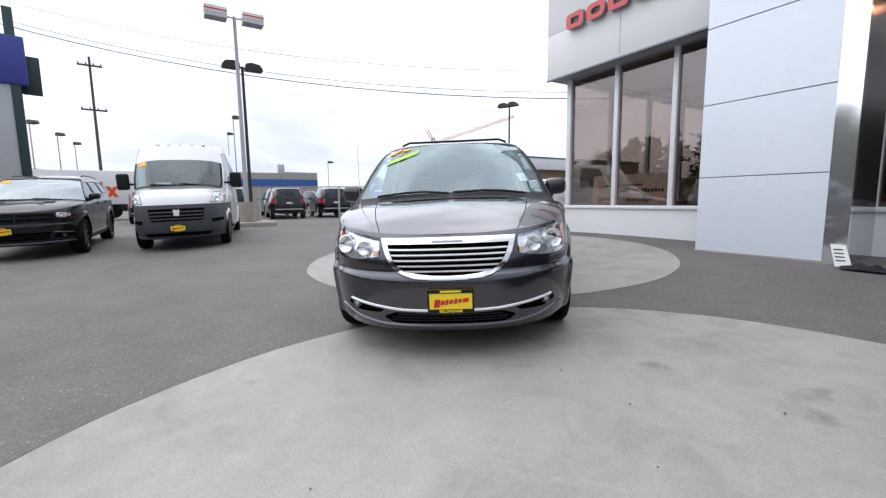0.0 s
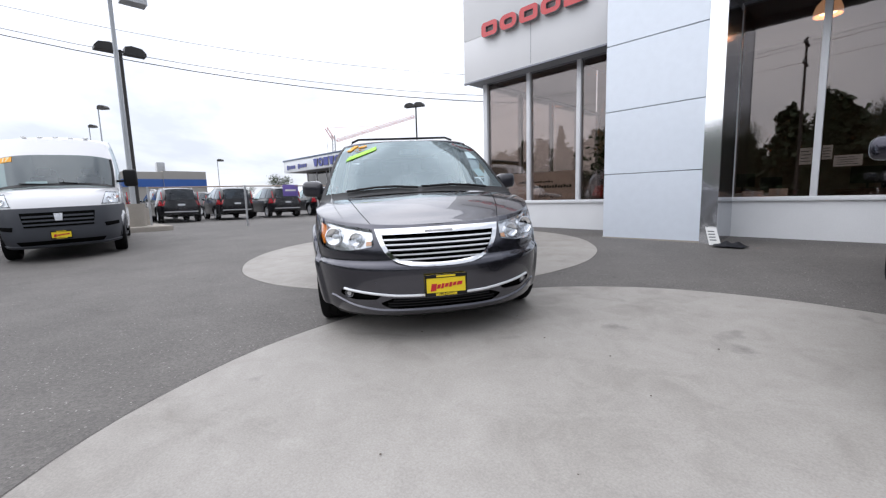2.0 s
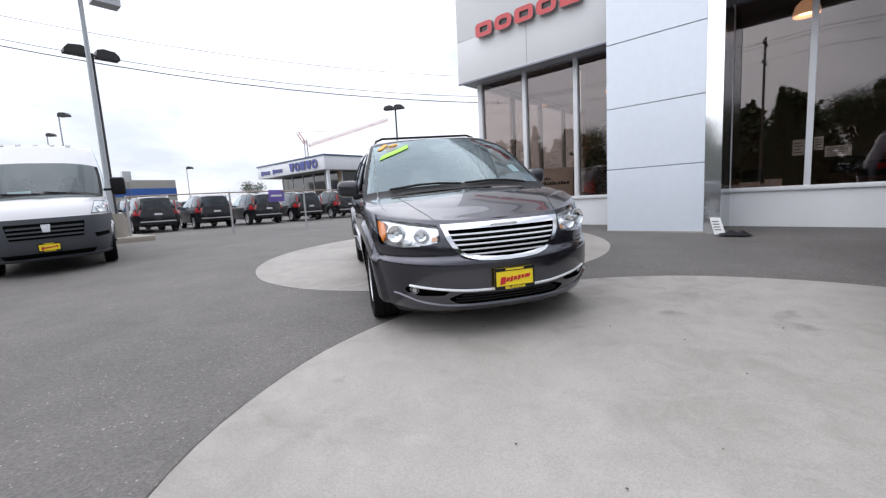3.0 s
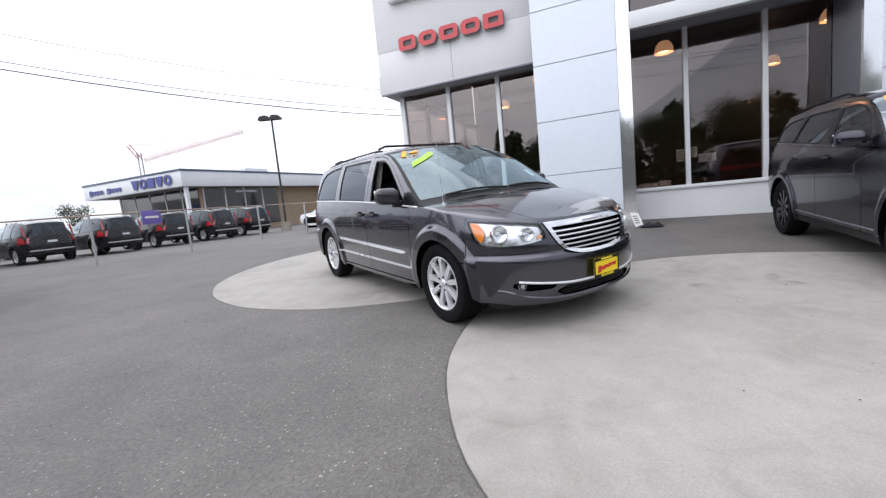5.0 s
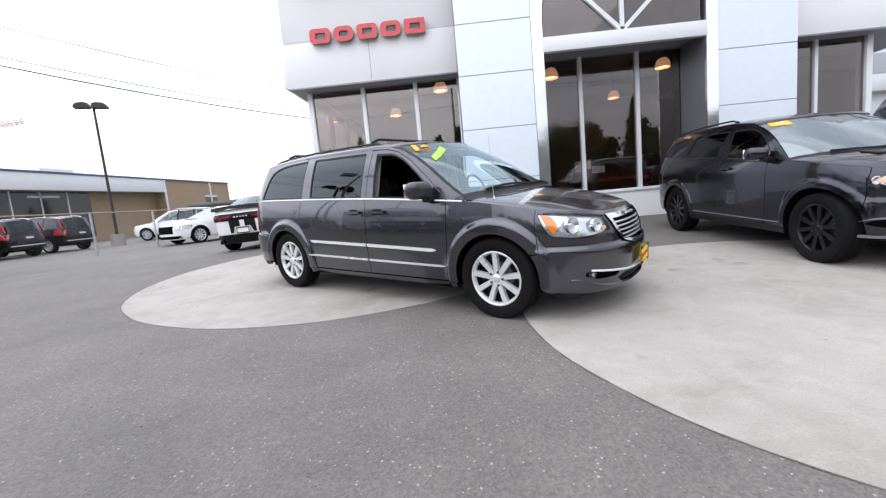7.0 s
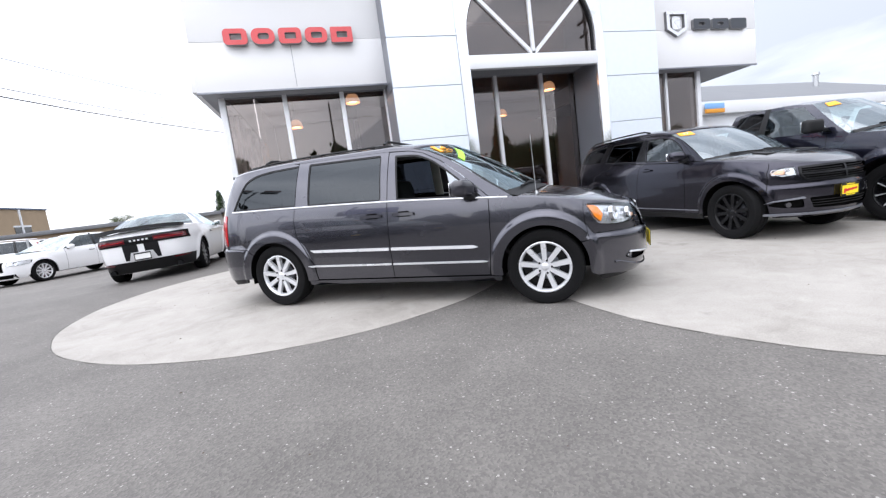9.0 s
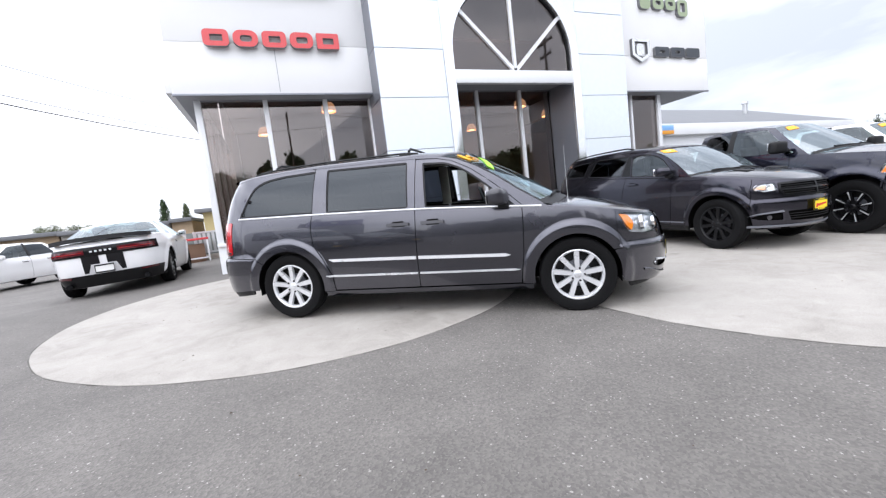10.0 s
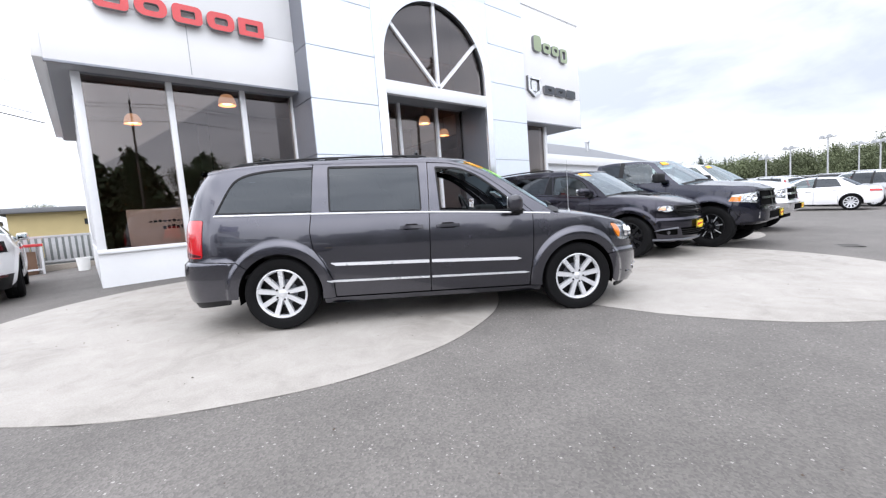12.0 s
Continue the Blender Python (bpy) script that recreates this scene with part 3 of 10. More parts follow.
def seat(parent, x, y, z, mat=None):
    bm = bmesh.new()
    add_box(bm, (x - 0.26, y - 0.24, z), (x + 0.26, y + 0.24, z + 0.16), 0.05, 3)
    vs = add_box(bm, (x - 0.36, y - 0.24, z + 0.1), (x - 0.22, y + 0.24, z + 0.68), 0.05, 3)
    add_box(bm, (x - 0.37, y - 0.13, z + 0.70), (x - 0.27, y + 0.13, z + 0.88), 0.04, 3)
    for v in bm.verts:
        if v.co.x < x - 0.2:
            v.co.x -= (v.co.z - z) * 0.22
    return part("seat", bm, mat or TRIM_DARK, parent)


def number_text(name, words, size, mat, parent, fn, u, v, du, dv, depth=0.003, bold=0.03):
    """Raised characters of the built-in font, laid on the surface fn at (u, v)."""
    fc = bpy.data.curves.new(name, "FONT")
    fc.body, fc.size, fc.align_x, fc.align_y, fc.extrude, fc.offset = words, size, "CENTER", "CENTER", depth, size * bold
    tmp = new(name, fc)
    me = bpy.data.meshes.new_from_object(tmp.evaluated_get(bpy.context.evaluated_depsgraph_get()))
    bpy.data.objects.remove(tmp)
    p = fn(u, v)
    across = (fn(u + du, v) - p).normalized()
    up = (fn(u, v + dv) - p)
    up = (up - across * up.dot(across)).normalized()
    n = across.cross(up)
    ob = new(name, me)
    me.materials.clear()
    me.materials.append(mat)
    ob.parent = parent
    m = Matrix((across, up, n)).transposed().to_4x4()
    m.translation = p + n * 0.006
    ob.matrix_basis = m
    return ob


def build_vehicle(name, label, category, S, m, group=""):
    """A road vehicle from its outlines: a body shell wrapped round the plan, a glasshouse ring, bonnet and roof skins, wheels and trim."""
    root = thing(name, label, category, m, group)
    body = S["paint"]
    fx, rx, sp, top = curve(S["front"]), curve(S["rear"]), curve(S["side"]), curve(S["top"])
    nf, nr, R, zc = S["nf"], S["nr"], S["arch"], S["tyre"]
    axles = (S["wb"] / 2, -S["wb"] / 2)
    flare = S.get("flare", 0.02)
    rock = S["rocker"]
    xf = S.get("xf", 0)
    simple = S.get("simple", False)

    def side_y(x, z):
        a, n, x0 = (fx(z), nf, xf) if x > 0 else (-rx(z), nr, 0)
        t = min(max(abs(x) - x0, 0) / (a - x0), 0.9995)
        y = sp(z) * (1 - t ** n) ** (1 / n)
        for xa in axles:
            r = math.hypot(x - xa, z - zc)
            y += flare * ease(1.6 - (r - R) / 0.07) if r >= R - 0.02 else flare
        return y

    def front_at(y, z):
        b = sp(z)
        return Vector((xf + (fx(z) - xf) * (1 - min(abs(y) / b, 0.9995) ** nf) ** (1 / nf), y, z))

    def rear_at(y, z):
        b = sp(z)
        return Vector((rx(z) * (1 - min(abs(y) / b, 0.9995) ** nr) ** (1 / nr), y, z))

    def side_at(sgn):
        return lambda x, z: Vector((x, sgn * side_y(x, z), z))

    x0f = min(v for _, v in S["front"]) * S.get("kf", 0.88)
    x0r = max(v for _, v in S["rear"]) * S.get("kr", 0.93)
    ks = [1, 0.85, 0.68, 0.5, 0.34, 0.22, 0.13, 0.07, 0.03]
    xs = {x0f, x0r}
    x = x0f - 0.11
    while x > x0r + 0.06:
        xs.add(round(x, 3))
        x -= 0.11
    for xa in axles:
        xs = {q for q in xs if abs(abs(q - xa) - R) > 0.03 and not abs(q - xa) < R}
        for i in range(13):
            xs.add(xa + R * math.cos(math.pi * i / 12))
        xs |= {xa + R + 0.004, xa - R - 0.004, xa + R + 0.045, xa - R - 0.045, xa + R + 0.08, xa - R - 0.08, xa + R + 0.115, xa - R - 0.115}
    for d in S["seams"]:
        xs = {q for q in xs if abs(q - d) > 0.02}
        xs |= {d - 0.004, d + 0.004}
    xs = sorted((q for q in xs if x0r <= q <= x0f), reverse=True)
    cols = [("f", k) for k in ks] + [("s", q) for q in xs] + [("r", k) for k in ks[::-1]]

    def zbot(c):
        if c[0] == "f":
            return S["zfront"]
        if c[0] == "r":
            return S["zrear"]
        x, z = c[1], rock
        for xa in axles:
            if abs(x - xa) <= R + 1e-6:
                return zc + math.sqrt(max(R * R - (x - xa) ** 2, 0))
        ahead, behind = axles[0] + R, axles[1] - R
        if x > ahead:
            z = mixv(zc * 0.9, S["zfront"], ease((x - ahead) / 0.12))
        if x < behind:
            z = mixv(zc * 0.9, S["zrear"], ease((behind - x) / 0.12))
        return z

    def xtop(c):
        if c[0] == "s":
            return c[1]
        return fx(ztop_f) if c[0] == "f" else rx(ztop_r)

    ztop_f, ztop_r = top(S["front"][-1][1]), top(S["rear"][-1][1])

    def low(c, z):
        if c[0] == "s":
            return Vector((c[1], side_y(c[1], z), z))
        if c[0] == "f":
            y = side_y(x0f, z) * (1 - c[1])
            return front_at(y, z)
        y = side_y(x0r, z) * (1 - c[1])
        return rear_at(y, z)

    def ztop(c):
        if c[0] == "s":
            return top(c[1])
        a, b = (top(x0f), ztop_f) if c[0] == "f" else (top(x0r), ztop_r)
        return mixv(a, b, ease(min(c[1] * 1.6, 1)))

    rows = [0, 0.03, 0.09, 0.18, 0.28, 0.38, 0.48, 0.58, 0.68, 0.77, 0.85, 0.92, 0.97, 1]
    grid = []
    for c in cols:
        zb, zt = zbot(c), ztop(c)
        line = [low(c, mixv(zb, zt, v)) for v in rows]
        # turned-in lower lip
        line.insert(0, line[0] + Vector((0, -0.05 if c[0] == "s" else -0.05 * (1 - c[1]), 0.015)))
        grid.append(line)
    sets = {}

    def put(key, quad):
        sets.setdefault(key, []).append(quad)

    def panel(p, narrow):
        if narrow:
            return "seam%d" % min(range(len(S["seams"])), key=lambda k: abs(S["seams"][k] - p.x)), True
        if simple:
            return "body", False
        if p.x > axles[0] + R * 0.7:
            return ("front_bumper", False)
        if p.x < axles[1] - R * 0.7:
            return ("rear_bumper", False) if p.z < S.get("zsplit", 0.62) else ("tailgate", False)
        for nm, hi, lo in S["panels"]:
            if lo <= p.x <= hi:
                return nm, True
        return "body", False

    for i in range(len(cols) - 1):
        narrow = cols[i][0] == "s" and cols[i + 1][0] == "s" and abs(cols[i][1] - cols[i + 1][1]) < 0.009 and any(abs((cols[i][1] + cols[i + 1][1]) / 2 - d) < 0.003 for d in S["seams"])
        for j in range(len(rows)):
            quad = [grid[i][j], grid[i + 1][j], grid[i + 1][j + 1], grid[i][j + 1]]
            c = sum(quad, Vector()) / 4
            nm, sided = panel(c, narrow)
            for sg in (1, -1):
                q = [Vector((p.x, p.y * sg, p.z)) for p in quad]
                if sg > 0:
                    q.reverse()
                put((nm, sg if sided else 0), q)

    # bonnet (and boot lid) skins between the wrap's upper edges
    cowl = S["cowl"]
    crown = S.get("crown", 0.05)

    def skin(key, use, spine_x, spine_z, steps=8):
        lines = []
        for c in use:
            b = low(c, ztop(c))
            s = Vector((spine_x(c), 0, 0))
            s.z = spine_z(s.x)
            ln = []
            for k in range(steps + 1):
                t = k / steps
                p = mixv(b, s, t)
                p.z = mixv(b.z, s.z, math.sin(t * math.pi / 2))
                ln.append(p)
            lines.append(ln)
        for p, q in zip(lines, lines[1:]):
            for k in range(steps):
                quad = [p[k], q[k], q[k + 1], p[k + 1]]
                for sg in (1, -1):
                    r = [Vector((v.x, v.y * sg, v.z)) for v in quad]
                    if sg > 0:
                        r.reverse()
                    put((key, 0), r)

    bonnet = curve(S["bonnet"])
    fcols = [c for c in cols if c[0] == "f"] + [c for c in cols if c[0] == "s" and c[1] >= cowl]
    nose = S["bonnet"][-1][0]
    skin("bonnet" if not simple else "body", fcols, lambda c: c[1] if c[0] == "s" and c[1] < x0f - 0.02 else mixv(x0f - 0.02, nose, c[1] if c[0] == "f" else 0), bonnet)
    if S.get("boot"):
        boot = curve(S["boot"])
        tail = S["boot"][0][0]
        rcols = [c for c in cols if c[0] == "s" and c[1] <= S["boot"][-1][0]] + [c for c in cols if c[0] == "r"]
        skin("boot_lid" if not simple else "body", rcols, lambda c: c[1] if c[0] == "s" and c[1] > x0r + 0.02 else mixv(x0r + 0.02, tail, c[1] if c[0] == "r" else 0), boot)

    # glasshouse ring
    G = S["cabin"]
    rail, roofw = curve(G["rail"]), curve(G["roofw"])
    bulge = G.get("bulge", 0.02)
    side_cols, tags = [], []
    for xb, xt, tag in G["cols"]:
        side_cols.append((xb, xt))
        tags.append(tag)

    def side_col(xb, xt, v):
        zb, zt = top(xb), rail(xt)
        yb, yt = side_y(xb, zb) - 0.004, roofw(xt)
        return Vector((mixv(xb, xt, v), mixv(yb, yt, v ** 1.15) + bulge * 4 * v * (1 - v), mixv(zb, zt, v)))

    def end_col(edge, centre, zbc, power, t, v):
        a = side_col(*edge, v)
        k = 1 - (1 - t) ** power
        xc = mixv(centre[0], centre[1], v)
        zt_c = rail(edge[1]) + G["roof_crown"] * k
        zb = mixv(top(edge[0]), zbc, k)
        z = mixv(zb, mixv(rail(edge[1]), zt_c, 1), v)
        bow = G.get("bow", 0.03) * 4 * v * (1 - v) * (1 if centre[0] > edge[0] else -1)
        return Vector((mixv(a.x, xc, k) + bow * k, a.y * (1 - t), z))

    ts = [1, 0.85, 0.7, 0.54, 0.4, 0.27, 0.16, 0.07]
    fpow, rpow = G.get("fpow", 2.4), G.get("rpow", 3.0)
    ring, ring_tags, top_spine = [], [], []
    for t in ts:
        ring.append(lambda v, t=t: end_col(side_cols[0], G["front"], G["zfront"], fpow, t, v))
        ring_tags.append("windscreen")
    for k, (xb, xt) in enumerate(side_cols):
        nxt = side_cols[k + 1] if k + 1 < len(side_cols) else None
        n = max(1, int(abs(nxt[0] - xb) / 0.16)) if nxt else 1
        for i in range(n):
            f = i / n
            e = (mixv(xb, nxt[0], f), mixv(xt, nxt[1], f)) if nxt else (xb, xt)
            ring.append(lambda v, e=e: side_col(*e, v))
            ring_tags.append(tags[k])
    ring_tags[-1] = "backlight"
    for t in ts[::-1]:
        ring.append(lambda v, t=t: end_col(side_cols[-1], G["back"], G["zback"], rpow, t, v))
        ring_tags.append("backlight")
    vr = G.get("rows", [0, 0.05, 0.2, 0.36, 0.52, 0.68, 0.81, 0.90, 1])
    cage = [[fn(v) for v in vr] for fn in ring]
    for i in range(len(ring) - 1):
        for j in range(len(vr) - 1):
            tag = ring_tags[i]
            edge_row = j == 0 or j == len(vr) - 2
            if tag == "windscreen":
                edge_row = vr[j + 1] > G.get("screen_top", 1.0) + 1e-6
            if tag == "backlight":
                edge_row = j <= G.get("back_sill", 0) or j == len(vr) - 2
            if tag.startswith("pillar") or edge_row:
                dark = tag.startswith("pillar_dark") or (edge_row and G.get("dark_frame"))
                key, sided = (tag if tag.startswith("pillar_dark") or (tag in ("pillar_a", "pillar_d") and not dark) else "window_frame" if dark else "body"), tag.startswith("pillar_")
                if key in ("window_frame", "body"):
                    sided = False
            else:
                key, sided = tag, tag not in ("windscreen", "backlight")
            quad = [cage[i][j], cage[i + 1][j], cage[i + 1][j + 1], cage[i][j + 1]]
            for sg in (1, -1):
                q = [Vector((p.x, p.y * sg, p.z)) for p in quad]
                if sg > 0:
                    q.reverse()
                put((key, sg if sided else 0), q)
    # roof skin
    n = len(cage)
    lines = []
    first, last = cage[0][-1], cage[-1][-1]
    for i, ln in enumerate(cage):
        b = ln[-1]
        if i < len(ts):
            sx = mixv(side_cols[0][1] - 0.05, first.x, ts[i])
        elif i >= n - len(ts):
            sx = mixv(side_cols[-1][1] + 0.05, last.x, ts[n - 1 - i])
        else:
            sx = mixv(side_cols[0][1] - 0.05, side_cols[-1][1] + 0.05, (i - len(ts)) / max(n - 2 * len(ts) - 1, 1))
        s = Vector((sx, 0, rail(sx) + G["roof_crown"]))
        line = []
        for k in range(7):
            t = k / 6
            p = mixv(b, s, t)
            p.z = mixv(b.z, s.z, math.sin(t * math.pi / 2))
            line.append(p)
        lines.append(line)
    for p, q in zip(lines, lines[1:]):
        for k in range(6):
            quad = [p[k], q[k], q[k + 1], p[k + 1]]
            for sg in (1, -1):
                r = [Vector((v.x, v.y * sg, v.z)) for v in quad]
                if sg > 0:
                    r.reverse()
                put(("roof" if not simple else "body", 0), r)

    glass = {"windscreen": S.get("screen", CLEAR_SCREEN), "backlight": S.get("back_glass", PRIVACY), "front_window": S.get("front_glass", CLEAR_SIDE)}
    cladding = S.get("cladding", {})
    for (nm, sg), quads in sets.items():
        bm = bmesh.new()
        for q in quads:
            try:
                bm.faces.new([bm.verts.new(p) for p in q])
            except ValueError:
                pass
        bmesh.ops.remove_doubles(bm, verts=bm.verts, dist=0.0006)
        if nm.startswith("seam"):
            part("door_seam", bm, GAP, root)
        elif nm.startswith("pillar_dark"):
            part("pillar_trim", bm, BLACK_PLASTIC, root)
        elif nm in ("pillar_a", "pillar_d"):
            part("pillar", bm, body, root)
        elif nm == "window_frame":
            part("window_frame", bm, BLACK_PLASTIC, root)
        elif nm in ("windscreen", "backlight") or nm.endswith("window"):
            ob = part(nm, bm, glass.get(nm, PRIVACY), root)
            if nm in ("windscreen", "front_window"):
                ob.visible_shadow = False
        elif nm == "body" and not simple:
            for strip in islands(bm):
                part("window_surround", strip, body, root)
        else:
            part(nm, bm, cladding.get(nm, body), root)

    # wheels and their dark wells
    for xa in axles:
        for sg in (1, -1):
            yo = side_y(xa, zc + R + 0.03) - S.get("tuck", 0.035)
            wheel(root, xa, sg * (yo - S["tyre_w"] / 2), S["tyre"], S["tyre"], S["rim"], S["tyre_w"], S["spokes"], S["alloy"], sg, S.get("milled", False))
        for sg in (1, -1):
            well = bmesh.new()
            yo = side_y(xa, zc + R) - 0.012
            pts = [(xa + R * math.cos(k), zc + R * math.sin(k)) for k in (math.pi * i / 14 for i in range(15))]
            pts = [(xa + R, rock)] + pts + [(xa - R, rock)]
            o = [well.verts.new((a, sg * min(yo, side_y(a, max(b, 0.3)) - 0.012), b)) for a, b in pts]
            i_ = [well.verts.new((a, sg * (yo - 0.42), b)) for a, b in pts]
            for p in range(len(pts) - 1):
                well.faces.new((o[p], o[p + 1], i_[p + 1], i_[p]))
            well.faces.new(i_)
            part("wheel_well", well, BLACK_PLASTIC, root)
    # underbody and cabin tub
    ub = bmesh.new()
    add_box(ub, (axles[1] + R + 0.02, -sp(rock) + 0.1, rock - 0.02), (axles[0] - R - 0.02, sp(rock) - 0.1, rock + 0.12), 0.02)
    add_box(ub, (axles[1] - R - 0.25, -0.52, zc - 0.08), (axles[1] + R + 0.02, 0.52, zc + 0.1), 0.02)
    add_box(ub, (axles[0] - R - 0.02, -0.52, zc - 0.08), (axles[0] + R + 0.15, 0.52, zc + 0.1), 0.02)
    part("underbody", ub, GAP, root)
    tub = bmesh.new()
    xa, xb = cowl - 0.05, axles[1] - 0.1
    zt = min(top(xa), top(xb)) - 0.03
    hw = side_y(0, zt) - 0.07
    for sg in (1, -1):
        add_box(tub, (xb, sg * hw - 0.02, 0.5), (xa, sg * hw + 0.02, zt), 0.01)
    add_box(tub, (xb, -hw, 0.48), (xa, hw, 0.52))
    add_box(tub, (xa - 0.03, -hw + 0.06, 0.5), (xa, hw - 0.06, zt))
    add_box(tub, (xb, -hw + 0.06, 0.5), (xb + 0.03, hw - 0.06, zt))
    part("cabin_tub", tub, TRIM_DARK, root)
    # dashboard and seats
    db = bmesh.new()
    zd = G["zfront"] - 0.06
    add_box(db, (cowl - 0.62, -hw + 0.03, zd - 0.3), (cowl + 0.02, hw - 0.03, zd), 0.07, 3)
    part("dashboard", db, TRIM_DARK, root)
    sx = cowl - 1.25
    zs = S.get("seat_z", 0.62)
    for sg in (1, -1):
        seat(root, sx, sg * 0.40, zs)
        if not simple:
            seat(root, sx - 0.95, sg * 0.40, zs)
    st = bmesh.new()
    c0 = Vector((cowl - 0.72, 0.40, zd + 0.02))
    tilt = Vector((-0.45, 0, 1)).normalized()
    pts = [c0 + Vector((0, 0.185 * math.cos(k), 0)) + tilt * 0.185 * math.sin(k) for k in (2 * math.pi * i / 20 for i in range(21))]
    add_tube(st, pts, 0.016, 6)
    add_rod(st, c0 + Vector((0.3, 0, -0.1)), c0, 0.03)
    add_rod(st, c0 - Vector((0, 0.18, 0)), c0 + Vector((0, 0.18, 0)), 0.02)
    part("steering_wheel", st, BLACK_PLASTIC, root)

    info = dict(front=front_at, rear=rear_at, side=side_at, side_y=side_y, top=top, root=root, cowl=cowl,
                screen=lambda y, v: end_col(side_cols[0], G["front"], G["zfront"], fpow, 1 - abs(y), v) * 1 if y >= 0 else
                Vector((lambda p: (p.x, -p.y, p.z))(end_col(side_cols[0], G["front"], G["zfront"], fpow, 1 - abs(y), v))),
                house=lambda sg: (lambda xb, v: (lambda p: Vector((p.x, sg * p.y, p.z)))(side_col(xb, xb, v))),
                rail=rail, roofw=roofw, paint=body, sp=sp, fx=fx, rx=rx)

    # door mirrors
    mx, my, mz, ms = S["mirror"]
    hy, hz_ = S.get("mirror_dim", (0.11 * ms, 0.085 * ms))
    for sg in (1, -1):
        bm = bmesh.new()
        add_box(bm, (mx - 0.07, sg * my - hy, mz - hz_), (mx + 0.07, sg * my + hy, mz + hz_), 0.05, 4)
        for v in bm.verts:
            v.co.x -= abs(v.co.y - sg * (my - 0.1)) * 0.25
        mo = part("door_mirror", bm, S.get("mirror_mat", body), root)
        arm = bmesh.new()
        add_box(arm, (mx - 0.03, min(sg * (my - 0.05), sg * (my - 0.27)), mz - 0.09), (mx + 0.05, max(sg * (my - 0.05), sg * (my - 0.27)), mz - 0.04), 0.015)
        part("mirror_arm", arm, BLACK_PLASTIC, mo)
        gl = bmesh.new()
        add_box(gl, (mx - 0.077, sg * my - hy + 0.025, mz - hz_ + 0.025), (mx - 0.071, sg * my + hy - 0.025, mz + hz_ - 0.025), 0.002, 1)
        for v in gl.verts:
            v.co.x -= abs(v.co.y - sg * (my - 0.1)) * 0.25
        part("mirror_glass", gl, CHROME, mo)
    # door handles
    for hx, hz in S.get("handles", ()):
        for sg in (1, -1):
            f = side_at(sg)
            hd = patch(f, [(hx + 0.115, hz - 0.012), (hx - 0.115, hz - 0.012), (hx - 0.115, hz + 0.018), (hx + 0.115, hz + 0.018)], 6, 2, 0.035, 0.016)
            for e in (0.1, -0.1):
                p = f(hx + e, hz)
                add_box(hd, (p.x - 0.015, p.y - 0.02, p.z - 0.01), (p.x + 0.015, p.y + 0.03 * sg + 0.005, p.z + 0.014), 0.004)
            part("door_handle", hd, S.get("handle_mat", body), root)
            # flat black patch on the panel: painted shade of the handle's hollow
            part("handle_recess", patch(f, [(hx + 0.10, hz - 0.028), (hx - 0.10, hz - 0.028), (hx - 0.10, hz + 0.03), (hx + 0.10, hz + 0.03)], 6, 2, 0.0025, 0.004), GAP, root)
    return info


def dealer_plate(info, y0, z0, w=0.31, h=0.16, mat=None, front=True):
    """The dealer's yellow plate in a dark frame, its script drawn as plain red strokes."""
    root = info["root"]
    f = info["front"] if front else info["rear"]
    sg = 1 if front else -1
    base = f(y0, z0).x + sg * 0.028
    pl = part("number_plate", box((min(base, base + sg * 0.008), y0 - w / 2, z0 - h / 2), (max(base, base + sg * 0.008), y0 + w / 2, z0 + h / 2), 0.004, 1), YELLOW_PLATE if front else PAPER, root,
              "yellow dealer plate with a red script" if front else "white temporary plate")
    x1 = base + sg * 0.010
    fr = bmesh.new()
    for a, b, c, d in ((-w / 2, w / 2, h / 2 - 0.026, h / 2), (-w / 2, w / 2, -h / 2, -h / 2 + 0.026), (-w / 2, -w / 2 + 0.012, -h / 2, h / 2), (w / 2 - 0.012, w / 2, -h / 2, h / 2)):
        add_box(fr, (min(x1 - 0.006, x1 + sg * 0.002), y0 + a, z0 + c), (max(x1, x1 + sg * 0.002), y0 + b, z0 + d), 0.002, 1)
    part("plate_frame", fr, BLACK_PLASTIC, pl)
    if front:
        for k, (a, b, c) in enumerate(((-0.115, -0.075, 0.030), (-0.07, -0.045, 0.016), (-0.04, -0.02, 0.020), (-0.014, 0.012, 0.014), (0.018, 0.04, 0.018), (0.046, 0.07, 0.013), (0.076, 0.115, 0.014))):
            stroke = bmesh.new()
            add_prism(stroke, [(y0 + a, z0 - c + 0.003 * k - 0.012), (y0 + b, z0 - c + 0.003 * k - 0.009), (y0 + b + 0.008, z0 + c * 0.6 + 0.003 * k - 0.006), (y0 + a + 0.010, z0 + c * 0.7 + 0.003 * k - 0.008)], x1 - 0.002, x1 + 0.0015, "x")
            part("script_stroke", stroke, RED_INK, pl)
        number_text("place_name", "BELLINGHAM", 0.026, YELLOW_PLATE, pl, lambda u, v: Vector((x1 - 0.003, u, v)), y0, z0 - h / 2 + 0.013, 0.01, 0.01, 0.001)
        top_bar = box((x1 + 0.001, y0 - 0.07, z0 + h / 2 - 0.019), (x1 + 0.0035, y0 + 0.07, z0 + h / 2 - 0.007), 0.001, 1)
        part("frame_bar", top_bar, YELLOW_PLATE, pl)
    return pl


